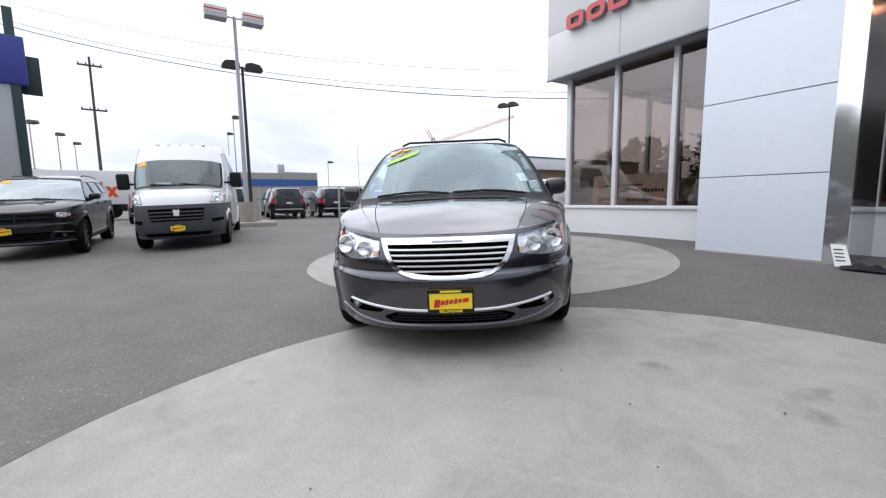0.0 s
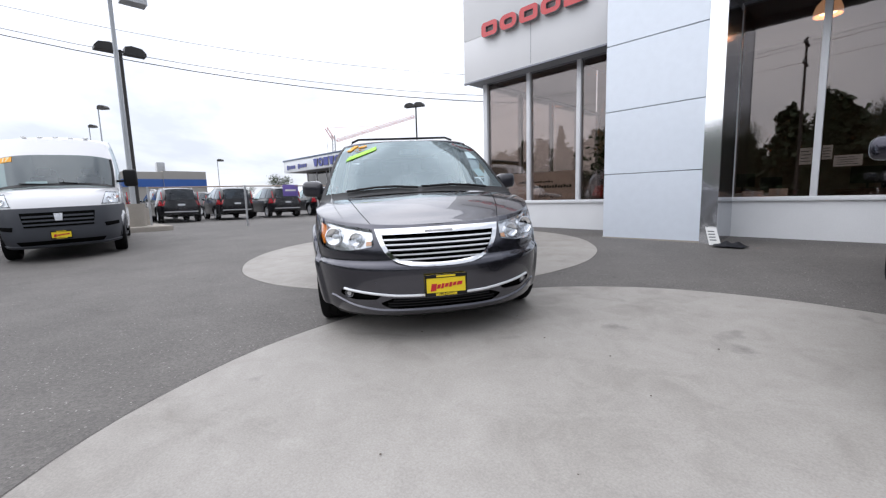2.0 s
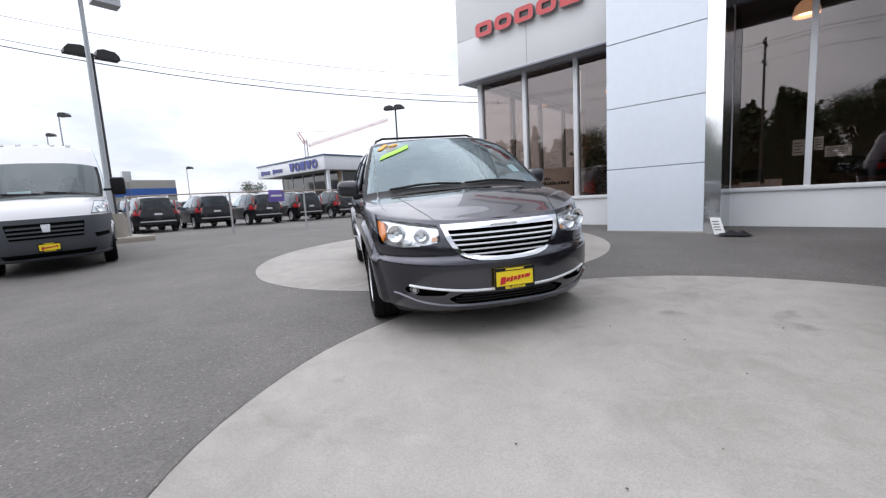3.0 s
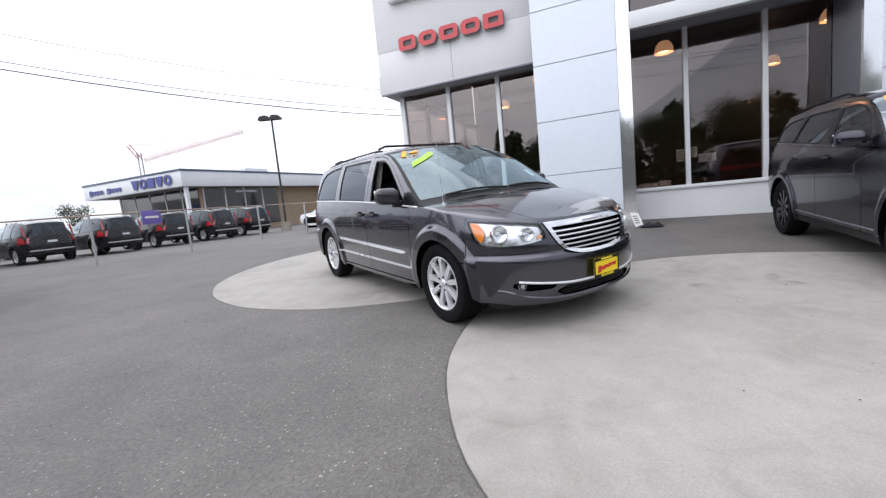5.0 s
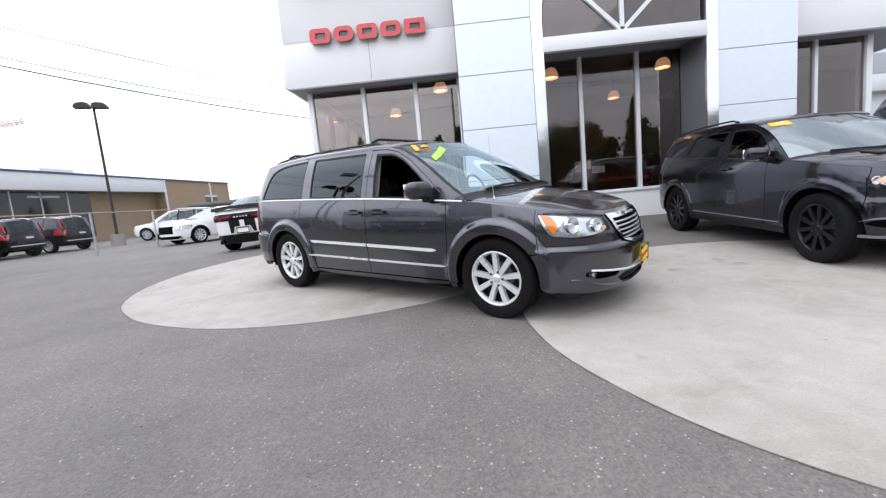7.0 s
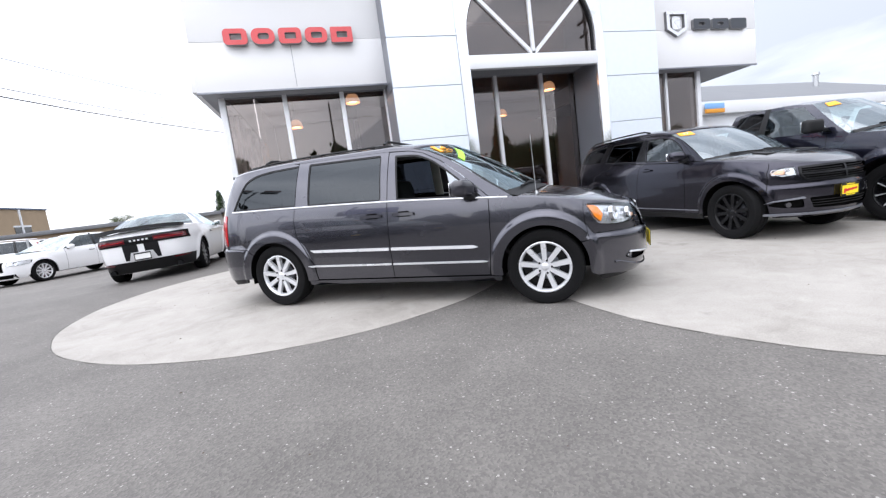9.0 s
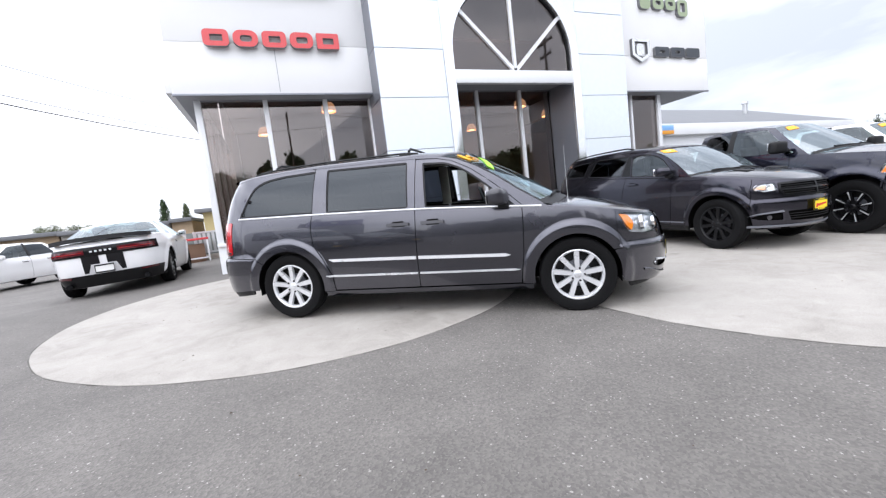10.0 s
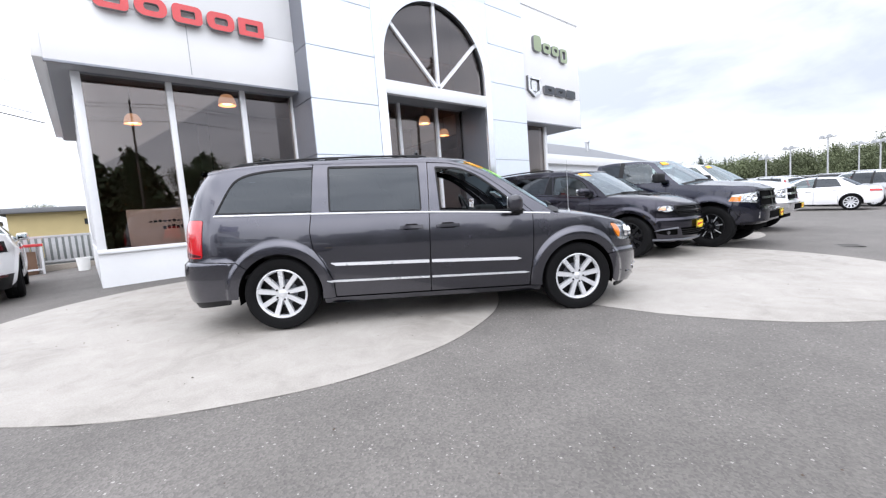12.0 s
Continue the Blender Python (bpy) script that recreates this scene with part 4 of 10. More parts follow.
def dish(p, ax, r, lip=0.013):
    """A shallow round reflector with a raised rim, facing along ax."""
    bm = bmesh.new()
    u = ax.orthogonal().normalized()
    w = ax.cross(u)
    rings = []
    for a, b in ((1.07, -0.012), (1.06, lip * 0.9), (0.97, lip), (0.88, lip * 0.5), (0.62, -0.001), (0.30, -0.006), (0.02, -0.007)):
        rings.append([bm.verts.new(p + (u * math.cos(k) + w * math.sin(k)) * r * a + ax * b) for k in (2 * math.pi * i / 24 for i in range(24))])
    for q, s in zip(rings, rings[1:]):
        for i in range(24):
            bm.faces.new((q[i], q[(i + 1) % 24], s[(i + 1) % 24], s[i]))
    bmesh.ops.recalc_face_normals(bm, faces=bm.faces)
    return bm


def head_lamp(info, quad, amber=None, eyes=((0.5, 0.5, 0.06),), housing=None):
    """Both head lamps: reflector bowl behind a clear lens, round projector eyes and an amber corner."""
    for sg in (1, -1):
        f = info["front"]
        q = [(sg * a, b) for a, b in quad]
        hl = part("head_lamp", patch(f, q, 12, 5, 0.006, 0.03), housing or REFLECTOR, info["root"])
        cq = [Vector(p) for p in q]

        def at(s, t):
            return mixv(mixv(cq[0], cq[1], s), mixv(cq[3], cq[2], s), t)
        for s, t, r in eyes:
            a = at(s, t)
            p = f(a.x, a.y)
            ax = (f(a.x + 0.01, a.y) - p).cross(f(a.x, a.y + 0.01) - p).normalized()
            ax = -ax if ax.x < 0 else ax
            bowl = part("lamp_bowl", dish(p + ax * 0.013, ax, r), CHROME, hl)
            bm = bmesh.new()
            add_rod(bm, p + ax * 0.006, p + ax * 0.020, r * 0.24, r * 0.18, 14)
            part("lamp_bulb", bm, SATIN, hl)
        if amber:
            a0, a1, b0, b1 = amber
            aq = [at(a0, b0), at(a1, b0), at(a1, b1), at(a0, b1)]
            part("indicator", patch(f, [tuple(p) for p in aq], 5, 3, 0.011, 0.008), AMBER, hl, "amber indicator")
        for e in ((0, 0, 1, 0.05), (0, 0.95, 1, 1), (0, 0.05, 0.03, 0.95), (0.975, 0.05, 1, 0.95)):
            eq = [at(e[0], e[1]), at(e[2], e[1]), at(e[2], e[3]), at(e[0], e[3])]
            part("lamp_edge", patch(f, [tuple(p) for p in eq], 10, 4, 0.010, 0.012), BLACK_PLASTIC, hl)
        ln = part("lens", patch(f, q, 12, 5, 0.026, 0.022), LAMP_LENS, hl)
        ln.visible_shadow = False


def wipers(info, reach=0.62, spread=0.55):
    for y0, y1 in ((0.62, 0.05), (-0.02, -0.6)):
        bm = bmesh.new()
        f = info["screen"]
        pts = [f(y0 * 0.95, 0.0), f((y0 + y1) * 0.5, 0.02), f(y1, 0.045)]
        pts = [p + Vector((0.02, 0, 0.012)) for p in pts]
        add_tube(bm, pts, 0.011, 6)
        part("wiper", bm, BLACK_PLASTIC, info["root"])


def cowl_strip(info, depth=0.015):
    bm = bmesh.new()
    f = info["screen"]
    ys = [-0.96 + 0.08 * i for i in range(25)]
    lo = [bm.verts.new(f(y, 0.0) + Vector((0.03 + depth, 0, -0.012))) for y in ys]
    hi = [bm.verts.new(f(y, 0.035) + Vector((0.004, 0, 0.004))) for y in ys]
    md = [bm.verts.new(f(y, 0.0) + Vector((0.03, 0, 0.004))) for y in ys]
    for a, b in ((lo, md), (md, hi)):
        for i in range(len(ys) - 1):
            bm.faces.new((a[i], a[i + 1], b[i + 1], b[i]))
    part("cowl_trim", bm, BLACK_PLASTIC, info["root"])


# ---- coachwork: panels cut from one unrolled body surface ----
def soften(poly, r=0.03, n=4):
    """Rounds the corners of a closed outline of (u, z) pairs; a third entry gives a corner its own radius."""
    out = []
    m = len(poly)
    for i, p in enumerate(poly):
        rad = p[2] if len(p) > 2 else r
        a, b, c = Vector(poly[i - 1][:2]), Vector(p[:2]), Vector(poly[(i + 1) % m][:2])
        if rad <= 0:
            out.append(b)
            continue
        ka, kc = min(rad / max((a - b).length, 1e-6), 0.48), min(rad / max((c - b).length, 1e-6), 0.48)
        s, e = b.lerp(a, ka), b.lerp(c, kc)
        for k in range(n + 1):
            t = k / n
            out.append(s * (1 - t) ** 2 + b * 2 * t * (1 - t) + e * t * t)
    return out


def inset(poly, d):
    """A closed outline moved inwards by d."""
    m = len(poly)
    area = sum(poly[i - 1][0] * poly[i][1] - poly[i][0] * poly[i - 1][1] for i in range(m))
    s = 1 if area > 0 else -1
    out = []
    for i in range(m):
        a, c = Vector(poly[i - 1]), Vector(poly[(i + 1) % m])
        t = (c - a).normalized()
        out.append(Vector(poly[i]) + Vector((-t.y, t.x)) * s * d)
    return out


def inside(p, poly):
    x, y, hit = p[0], p[1], False
    for i in range(len(poly)):
        (x0, y0), (x1, y1) = poly[i - 1], poly[i]
        if (y0 > y) != (y1 > y) and x < (x1 - x0) * (y - y0) / (y1 - y0) + x0:
            hit = not hit
    return hit


def triangles(outline, holes, step, guides=()):
    """Triangulates an outline with holes over a loose grid and along guide points: (points, triangles, border loops)."""
    loops = []
    for lp in [outline, *holes]:
        fine = []
        for i in range(len(lp)):
            a, b = Vector(lp[i - 1]), Vector(lp[i])
            n = max(1, int((b - a).length / (step * 0.7) + 0.5))
            fine += [a.lerp(b, (k + 1) / n) for k in range(n) if (b - a).length > 1e-5]
        loops.append(fine)
    pts, edges, border = [], [], []
    for lp in loops:
        s = len(pts)
        pts += lp
        edges += [(s + i, s + (i + 1) % len(lp)) for i in range(len(lp))]
        border.append([s + i for i in range(len(lp))])
    edge_pts = np.array([tuple(p) for p in pts])
    lo, hi = edge_pts.min(0), edge_pts.max(0)
    near = []
    for p in guides:
        if lo[0] < p[0] < hi[0] and lo[1] < p[1] < hi[1] and np.min(np.hypot(*(edge_pts - p).T)) > 0.008 and inside(p, loops[0]) and not any(inside(p, h) for h in loops[1:]):
            near.append(p)
    pts += [Vector(p) for p in near]
    edge_pts = np.concatenate([edge_pts, np.array(near)]) if near else edge_pts
    for i in range(int((hi[0] - lo[0]) / step) + 1):
        for j in range(int((hi[1] - lo[1]) / step) + 1):
            p = (lo[0] + (i + 0.5) * step, lo[1] + (j + 0.5) * step)
            if np.min(np.hypot(*(edge_pts - p).T)) > step * 0.5 and inside(p, loops[0]) and not any(inside(p, h) for h in loops[1:]):
                pts.append(Vector(p))
    v, _, f, *_ = delaunay_2d_cdt(pts, edges, [], 0, 1e-6)
    keep = []
    for t in f:
        c = sum((v[k] for k in t), Vector((0, 0))) / len(t)
        if inside(c, loops[0]) and not any(inside(c, h) for h in loops[1:]):
            keep.append(tuple(t))
    return v, keep, loops


def normal_at(fn, u, z, e=0.009):
    n = (fn(u + e, z) - fn(u - e, z)).cross(fn(u, z + e) - fn(u, z - e))
    n.normalize()
    p = fn(u, z)
    return -n if n.dot(Vector((p.x * 0.6, p.y, 0.15))) < 0 else n


def sheet(name, fn, outline, mat, parent, holes=(), step=0.07, off=0.0, depth=0.014, sides=(1,), label="", guides=()):
    """A panel cut from the surface fn(u, z), lifted by off, with turned-in edges of that depth; one for each side."""
    v, f, loops = triangles(outline, holes, step, guides)
    out = []
    for sg in sides:
        co, nor = [], []

        def put(p, n):
            co.append((p.x, p.y * sg, p.z))
            nor.append((n.x, n.y * sg, n.z))
        for a, b in v:
            n = normal_at(fn, a, b)
            put(fn(a, b) + n * off, n)
        faces = []
        for t in f:
            a, b, c = (Vector(co[k]) for k in t)
            good = (b - a).cross(c - a).dot(Vector(nor[t[0]])) > 0
            faces.append(t if good else t[::-1])
        if depth:
            for lp in loops:
                s = len(co)
                m = len(lp)
                for i, (a, b) in enumerate(lp):
                    n = normal_at(fn, a, b)
                    p = fn(a, b) + n * off
                    d = Vector(lp[(i + 1) % m]) - Vector(lp[i - 1])
                    if d.length < 1e-7:
                        d = Vector((0, 1))
                    d.normalize()
                    t = fn(a + d.x * 0.004, b + d.y * 0.004) - fn(a, b)
                    w = t.cross(n).normalized() if t.length > 1e-9 else n
                    put(p, w)
                    put(p - n * depth, w)
                for i in range(m):
                    a, b = s + 2 * i, s + 2 * ((i + 1) % m)
                    faces.append((a, b, b + 1, a + 1))
        me = bpy.data.meshes.new(name)
        me.from_pydata(co, [], faces)
        me.materials.append(mat)
        me.polygons.foreach_set("use_smooth", [True] * len(me.polygons))
        me.update()
        me.normals_split_custom_set_from_vertices(nor)
        ob = new(name, me)
        ob.parent = parent
        if label:
            ob["label"] = label
        out.append(ob)
    return out


def unroll(S):
    """The body as one surface W(u, z): u runs from the middle of the nose round the corner, along the flank and round the tail."""
    fx, rx, sp = curve(S["front"]), curve(S["rear"]), curve(S["side"])
    xf, nf, xr, nr = S["xf"], S["nf"], S["xr"], S["nr"]
    axles, zc = (S["wb"] / 2, -S["wb"] / 2), S["tyre"]
    lip, lip_r, lip_soft = S["lip"]
    shelves = S.get("shelves", ())

    def quarter(a, b, n):
        th = np.linspace(0, math.pi / 2, 6000)
        cx, sy = np.cos(th) ** (2 / n), np.sin(th) ** (2 / n)
        arc = np.concatenate([[0], np.cumsum(np.hypot(np.diff(cx * a), np.diff(sy * b)))])
        return cx, sy, arc
    b0 = sp(0.6)
    fcx, fsy, fu = quarter(fx(0.5) - xf, b0, nf)
    rcx, rsy, ru = quarter(xr - rx(0.5), b0, nr)
    U0 = fu[-1]
    U1 = U0 + xf - xr
    U2 = U1 + ru[-1]

    def flare(x, z):
        return sum(lip * ease((lip_r - math.hypot(x - xa, z - zc)) / lip_soft) for xa in axles)

    def W(u, z):
        a = abs(u)
        if a <= U0:
            x, k = xf + (fx(z) - xf) * float(np.interp(a, fu, fcx)), float(np.interp(a, fu, fsy))
        elif a <= U1:
            x, k = xf - (a - U0), 1.0
        else:
            b = max(U2 - a, 0)
            x, k = xr + (rx(z) - xr) * float(np.interp(b, ru, rcx)), float(np.interp(b, ru, rsy))
        y = sp(z) + flare(x, z)
        for x0, x1, top, soft, out in shelves:
            y += out * ease((top - z) / soft) * ease((x - x0) / (x1 - x0))
        y *= k
        return Vector((x, y if u >= 0 else -y, z))

    def ux(x, z):
        if x > xf:
            return float(np.interp(-(x - xf) / (fx(z) - xf), -fcx, fu))
        if x < xr:
            return U2 - float(np.interp(-(x - xr) / (rx(z) - xr), -rcx, ru))
        return U0 + xf - x

    def uy(y, z):
        return math.copysign(float(np.interp(abs(y) / sp(z), fsy, fu)), y)

    def ury(y, z):
        return U2 - float(np.interp(abs(y) / sp(z), rsy, ru))
    return dict(W=W, ux=ux, uy=uy, ury=ury, U2=U2, sp=sp, fx=fx, rx=rx, axles=axles, zc=zc,
                side=lambda sg: (lambda x, z: (lambda p: Vector((p.x, sg * p.y, p.z)))(W(ux(x, z), z))),
                front=lambda y, z: W(uy(y, z), z),
                rear=lambda y, z: (lambda p: Vector((p.x, math.copysign(p.y, y), p.z)))(W(ury(y, z), z)),
                side_y=lambda x, z: W(ux(x, z), z).y)


def arc_pts(xa, zc, r, a0, a1, n=14):
    return [(xa + r * math.cos(radians(mixv(a0, a1, i / n))), zc + r * math.sin(radians(mixv(a0, a1, i / n)))) for i in range(n + 1)]


def arch_guides(B, radii, a0=-25, a1=205, n=56):
    """Points in rings round the wheel arches, so that the flares come out smooth."""
    out = []
    for xa in B["axles"]:
        for r in radii:
            out += [(B["ux"](x, z), z) for x, z in arc_pts(xa, B["zc"], r, a0, a1, n)]
    return out


def row_guides(B, us, zs):
    return [(u, z) for z in zs for u in us]


CROWN_T = (0, 0.004, 0.014, 0.03, 0.055, 0.09, 0.14, 0.21, 0.3, 0.42, 0.56, 0.7, 0.85, 1)


def crown(name, edge, spine, power, mat, parent, t0=0.0, t1=1.0, label=""):
    """A skin that rises from the edge points over a rounded shoulder to the spine, on both sides."""
    bm = bmesh.new()
    many = len(edge)
    t0, t1 = t0 if isinstance(t0, list) else [t0] * many, t1 if isinstance(t1, list) else [t1] * many
    for sg in (1, -1):
        lines = []
        for e, s, a, b in zip(edge, spine, t0, t1):
            ln = []
            for t in (a + (b - a) * q for q in CROWN_T):
                p = e.lerp(s, t)
                p.z = e.z + (s.z - e.z) * (1 - (1 - t) ** power) ** (1 / power)
                ln.append(bm.verts.new((p.x, p.y * sg, p.z)))
            lines.append(ln)
        for p, q in zip(lines, lines[1:]):
            for k in range(len(CROWN_T) - 1):
                quad = (p[k], q[k], q[k + 1], p[k + 1])
                bm.faces.new(quad if sg < 0 else quad[::-1])
    bmesh.ops.remove_doubles(bm, verts=bm.verts, dist=0.0008)
    bmesh.ops.recalc_face_normals(bm, faces=bm.faces)
    if sum(f.normal.z * f.calc_area() for f in bm.faces) < 0:
        bmesh.ops.reverse_faces(bm, faces=bm.faces)
    return part(name, bm, mat, parent, label, smooth=60)


def coach_fittings(root, S, B, R):
    """What a shell needs inside and below: wheels in their wells, floor, tub, dashboard, seats and steering wheel."""
    axles, zc, rock = B["axles"], B["zc"], S["rocker"]
    for xa in axles:
        for sg in (1, -1):
            yo = B["side_y"](xa, zc + R + 0.03) - S["tuck"]
            wheel(root, xa, sg * (yo - S["tyre_w"] / 2), zc, zc, S["rim"], S["tyre_w"], S["spokes"], S["alloy"], sg, S.get("milled", False), True)
            well = bmesh.new()
            pts = [(xa + R, rock)] + arc_pts(xa, zc, R, 0, 180) + [(xa - R, rock)]
            o = [well.verts.new((a, sg * (B["side_y"](a, max(b, 0.3)) - 0.010), b)) for a, b in pts]
            i_ = [well.verts.new((a, sg * (yo - 0.45), b)) for a, b in pts]
            for p in range(len(pts) - 1):
                well.faces.new((o[p], o[p + 1], i_[p + 1], i_[p]))
            well.faces.new(i_)
            part("wheel_well", well, GAP, root)
    ub = bmesh.new()
    add_box(ub, (axles[1] + R + 0.02, -B["sp"](rock) + 0.06, rock - 0.02), (axles[0] - R - 0.02, B["sp"](rock) - 0.06, rock + 0.14), 0.02)
    add_box(ub, (axles[1] - R - 0.35, -0.50, zc - 0.10), (axles[1] + R + 0.02, 0.50, zc + 0.1), 0.02)
    add_box(ub, (axles[0] - R - 0.02, -0.50, zc - 0.10), (axles[0] + R + 0.25, 0.50, zc + 0.1), 0.02)
    part("underbody", ub, GAP, root)
    bay = bmesh.new()
    add_box(bay, (S["cowl"], -0.50, 0.34), (B["fx"](0.6) - 0.14, 0.50, S["bay"]), 0.03)
    part("engine_bay", bay, GAP, root)
    tub = bmesh.new()
    xa, xb = S["cowl"] - 0.02, S["tail"]
    for z0, z1 in ((0.34, 0.72), (0.72, S["belt_z"] - 0.03)):
        hw = B["sp"](z1) - 0.05
        for sg in (1, -1):
            add_box(tub, (axles[1] + R if z0 < 0.5 else xb, sg * hw - 0.012, z0), (axles[0] - R if z0 < 0.5 else xa, sg * hw + 0.012, z1))
    hw = B["sp"](S["belt_z"]) - 0.06
    add_box(tub, (xb, -hw, 0.52), (xa, hw, 0.56))
    add_box(tub, (xa - 0.03, -hw, 0.5), (xa, hw, S["belt_z"] - 0.04))
    add_box(tub, (xb, -hw + 0.06, 0.5), (xb + 0.03, hw - 0.06, S["belt_z"] - 0.04))
    part("cabin_tub", tub, TRIM_DARK, root)
    db = bmesh.new()
    zd = S["belt_z"] + 0.0
    add_box(db, (S["cowl"] - 0.55, -hw + 0.02, zd - 0.34), (S["cowl"] + 0.10, hw - 0.02, zd - 0.03), 0.07, 3)
    add_box(db, (S["cowl"] - 0.52, 0.20, zd - 0.12), (S["cowl"] - 0.28, 0.60, zd + 0.05), 0.05, 3)
    part("dashboard", db, TRIM_DARK, root)
    for x in S["seat_rows"]:
        for sg in (1, -1):
            seat(root, x, sg * 0.40, S["seat_z"])
    st = bmesh.new()
    c0 = Vector((S["cowl"] - 0.66, 0.40, zd + 0.02))
    tilt = Vector((-0.45, 0, 1)).normalized()
    add_tube(st, [c0 + Vector((0, 0.185 * math.cos(k), 0)) + tilt * 0.185 * math.sin(k) for k in (2 * math.pi * i / 20 for i in range(21))], 0.016, 6)
    add_rod(st, c0 + Vector((0.3, 0, -0.1)), c0, 0.03)
    add_rod(st, c0 - Vector((0, 0.18, 0)), c0 + Vector((0, 0.18, 0)), 0.02)
    part("steering_wheel", st, BLACK_PLASTIC, root)


def coach_mirrors(root, S, body, cap):
    mx, my, mz, hy, hz_ = S["mirror"]
    for sg in (1, -1):
        bm = bmesh.new()
        add_box(bm, (mx - 0.065, sg * my - hy, mz - hz_), (mx + 0.085, sg * my + hy, mz + hz_), 0.055, 5)
        for v in bm.verts:
            v.co.x -= abs(v.co.y - sg * (my - hy)) * 0.32
            v.co.z -= max(v.co.x - mx, 0) * 0.25
        mo = part("door_mirror", bm, cap, root)
        arm = bmesh.new()
        add_box(arm, (mx - 0.04, min(sg * (my - hy * 0.4), sg * (my - hy - 0.09)), mz - hz_ - 0.035), (mx + 0.07, max(sg * (my - hy * 0.4), sg * (my - hy - 0.09)), mz - hz_ + 0.03), 0.018)
        part("mirror_arm", arm, BLACK_PLASTIC, mo)
        gl = bmesh.new()
        add_box(gl, (mx - 0.074, sg * my - hy + 0.02, mz - hz_ + 0.02), (mx - 0.067, sg * my + hy - 0.02, mz + hz_ - 0.02), 0.002, 1)
        for v in gl.verts:
            v.co.x -= abs(v.co.y - sg * (my - hy)) * 0.32
        part("mirror_glass", gl, CHROME, mo)


def pull_handles(root, B, spots, z, mat):
    for hx in spots:
        for sg in (1, -1):
            f = B["side"](sg)
            # no hollow is cut; a black patch paints the shade behind the handle
            part("handle_recess", patch(f, [(hx + 0.070, z - 0.026), (hx - 0.070, z - 0.026), (hx - 0.060, z + 0.032), (hx + 0.060, z + 0.032)], 6, 3, 0.0015, 0.003), GAP, root)
            hd = patch(f, [(hx + 0.12, z - 0.016), (hx - 0.12, z - 0.016), (hx - 0.115, z + 0.014), (hx + 0.115, z + 0.014)], 8, 2, 0.036, 0.018)
            for e in (0.098, -0.098):
                p = f(hx + e, z)
                add_box(hd, (p.x - 0.015, p.y - 0.02, p.z - 0.010), (p.x + 0.015, p.y + 0.026 * sg + 0.005, p.z + 0.013), 0.004)
            part("door_handle", hd, mat, root)


def window_set(name, B, outline, glass, root, trim=0.016, shadow=True):
    """Glass set into an opening, with a black rubber seal round it."""
    if glass:
        for ob in sheet(name, B["W"], outline, glass, root, (), 0.09, -0.010, 0.004, (1, -1)):
            ob.visible_shadow = shadow
    sheet("window_seal", B["W"], outline, BLACK_PLASTIC, root, (inset(outline, trim),), 0.05, -0.004, 0.010, (1, -1))


def screen_surface(a_edge, B, centre, power, bow):
    """The windscreen: from one pillar edge over a bowed middle to the other; y from -1 to 1, v from sill to roof."""
    ax, az = curve([(k / (len(a_edge) - 1), p[0]) for k, p in enumerate(a_edge)]), curve([(k / (len(a_edge) - 1), p[1]) for k, p in enumerate(a_edge)])
    (x0, z0), (x1, z1) = centre

    def at(y, v):
        x, z = ax(v), az(v)
        a = B["W"](B["ux"](x, z), z)
        k = 1 - abs(y) ** power
        p = Vector((mixv(a.x, mixv(x0, x1, v) + bow * 4 * v * (1 - v), k), a.y * y, mixv(a.z, mixv(z0, z1, v), k)))
        return p
    return at


def screen_sheet(name, at, glass, root, v0=0.0, v1=1.0, y1=1.0, off=0.0):
    bm = bmesh.new()
    ys = [y1 * (2 * i / 24 - 1) for i in range(25)]
    vs = [mixv(v0, v1, j / 12) for j in range(13)]
    g = [[bm.verts.new(at(y, v) + Vector((0.5, 0, 0.8)) * off) for y in ys] for v in vs]
    for j in range(12):
        for i in range(24):
            bm.faces.new((g[j][i], g[j][i + 1], g[j + 1][i + 1], g[j + 1][i]))
    ob = part(name, bm, glass, root, smooth=80)
    ob.visible_shadow = False
    return ob


# the subject: a dark grey minivan
VAN = dict(wb=3.078, tyre=0.364, tyre_w=0.228, rim=0.240, spokes=9, alloy=SATIN, rocker=0.27, tuck=0.030, xf=1.5, nf=2.55, xr=-1.95, nr=3.0, lip=(0.030, 0.540, 0.055), shelves=((1.90, 1.97, 0.648, 0.034, 0.022), (-1.93, -2.02, 0.712, 0.016, 0.016)),
           front=[(0.18, 2.38), (0.24, 2.455), (0.30, 2.488), (0.38, 2.505), (0.50, 2.512), (0.58, 2.508), (0.615, 2.496), (0.64, 2.470), (0.70, 2.462), (0.78, 2.438), (0.84, 2.408), (0.88, 2.372), (0.96, 2.28), (1.1, 2.1)],
           rear=[(0.24, -2.57), (0.34, -2.63), (0.55, -2.655), (0.68, -2.642), (0.705, -2.605), (1.0, -2.585), (1.15, -2.56), (1.35, -2.50), (1.52, -2.41), (1.64, -2.31)],
           side=[(0.20, 0.898), (0.29, 0.932), (0.34, 0.940), (0.50, 0.958), (0.64, 0.969), (0.76, 0.972), (0.86, 0.968), (0.95, 0.960), (1.02, 0.950), (1.09, 0.936), (1.15, 0.920), (1.35, 0.862), (1.52, 0.797), (1.60, 0.758), (1.68, 0.712)],
           cowl=1.22, bay=0.80, tail=-2.2, belt_z=1.10, seat_z=0.66, seat_rows=(-0.02, -0.98, -1.85), mirror=(0.86, 1.06, 1.175, 0.105, 0.082))
VAN_BELT = curve([(-2.3, 1.158), (-2.0, 1.155), (-1.0, 1.140), (0.0, 1.114), (1.0, 1.066), (1.25, 1.052)])
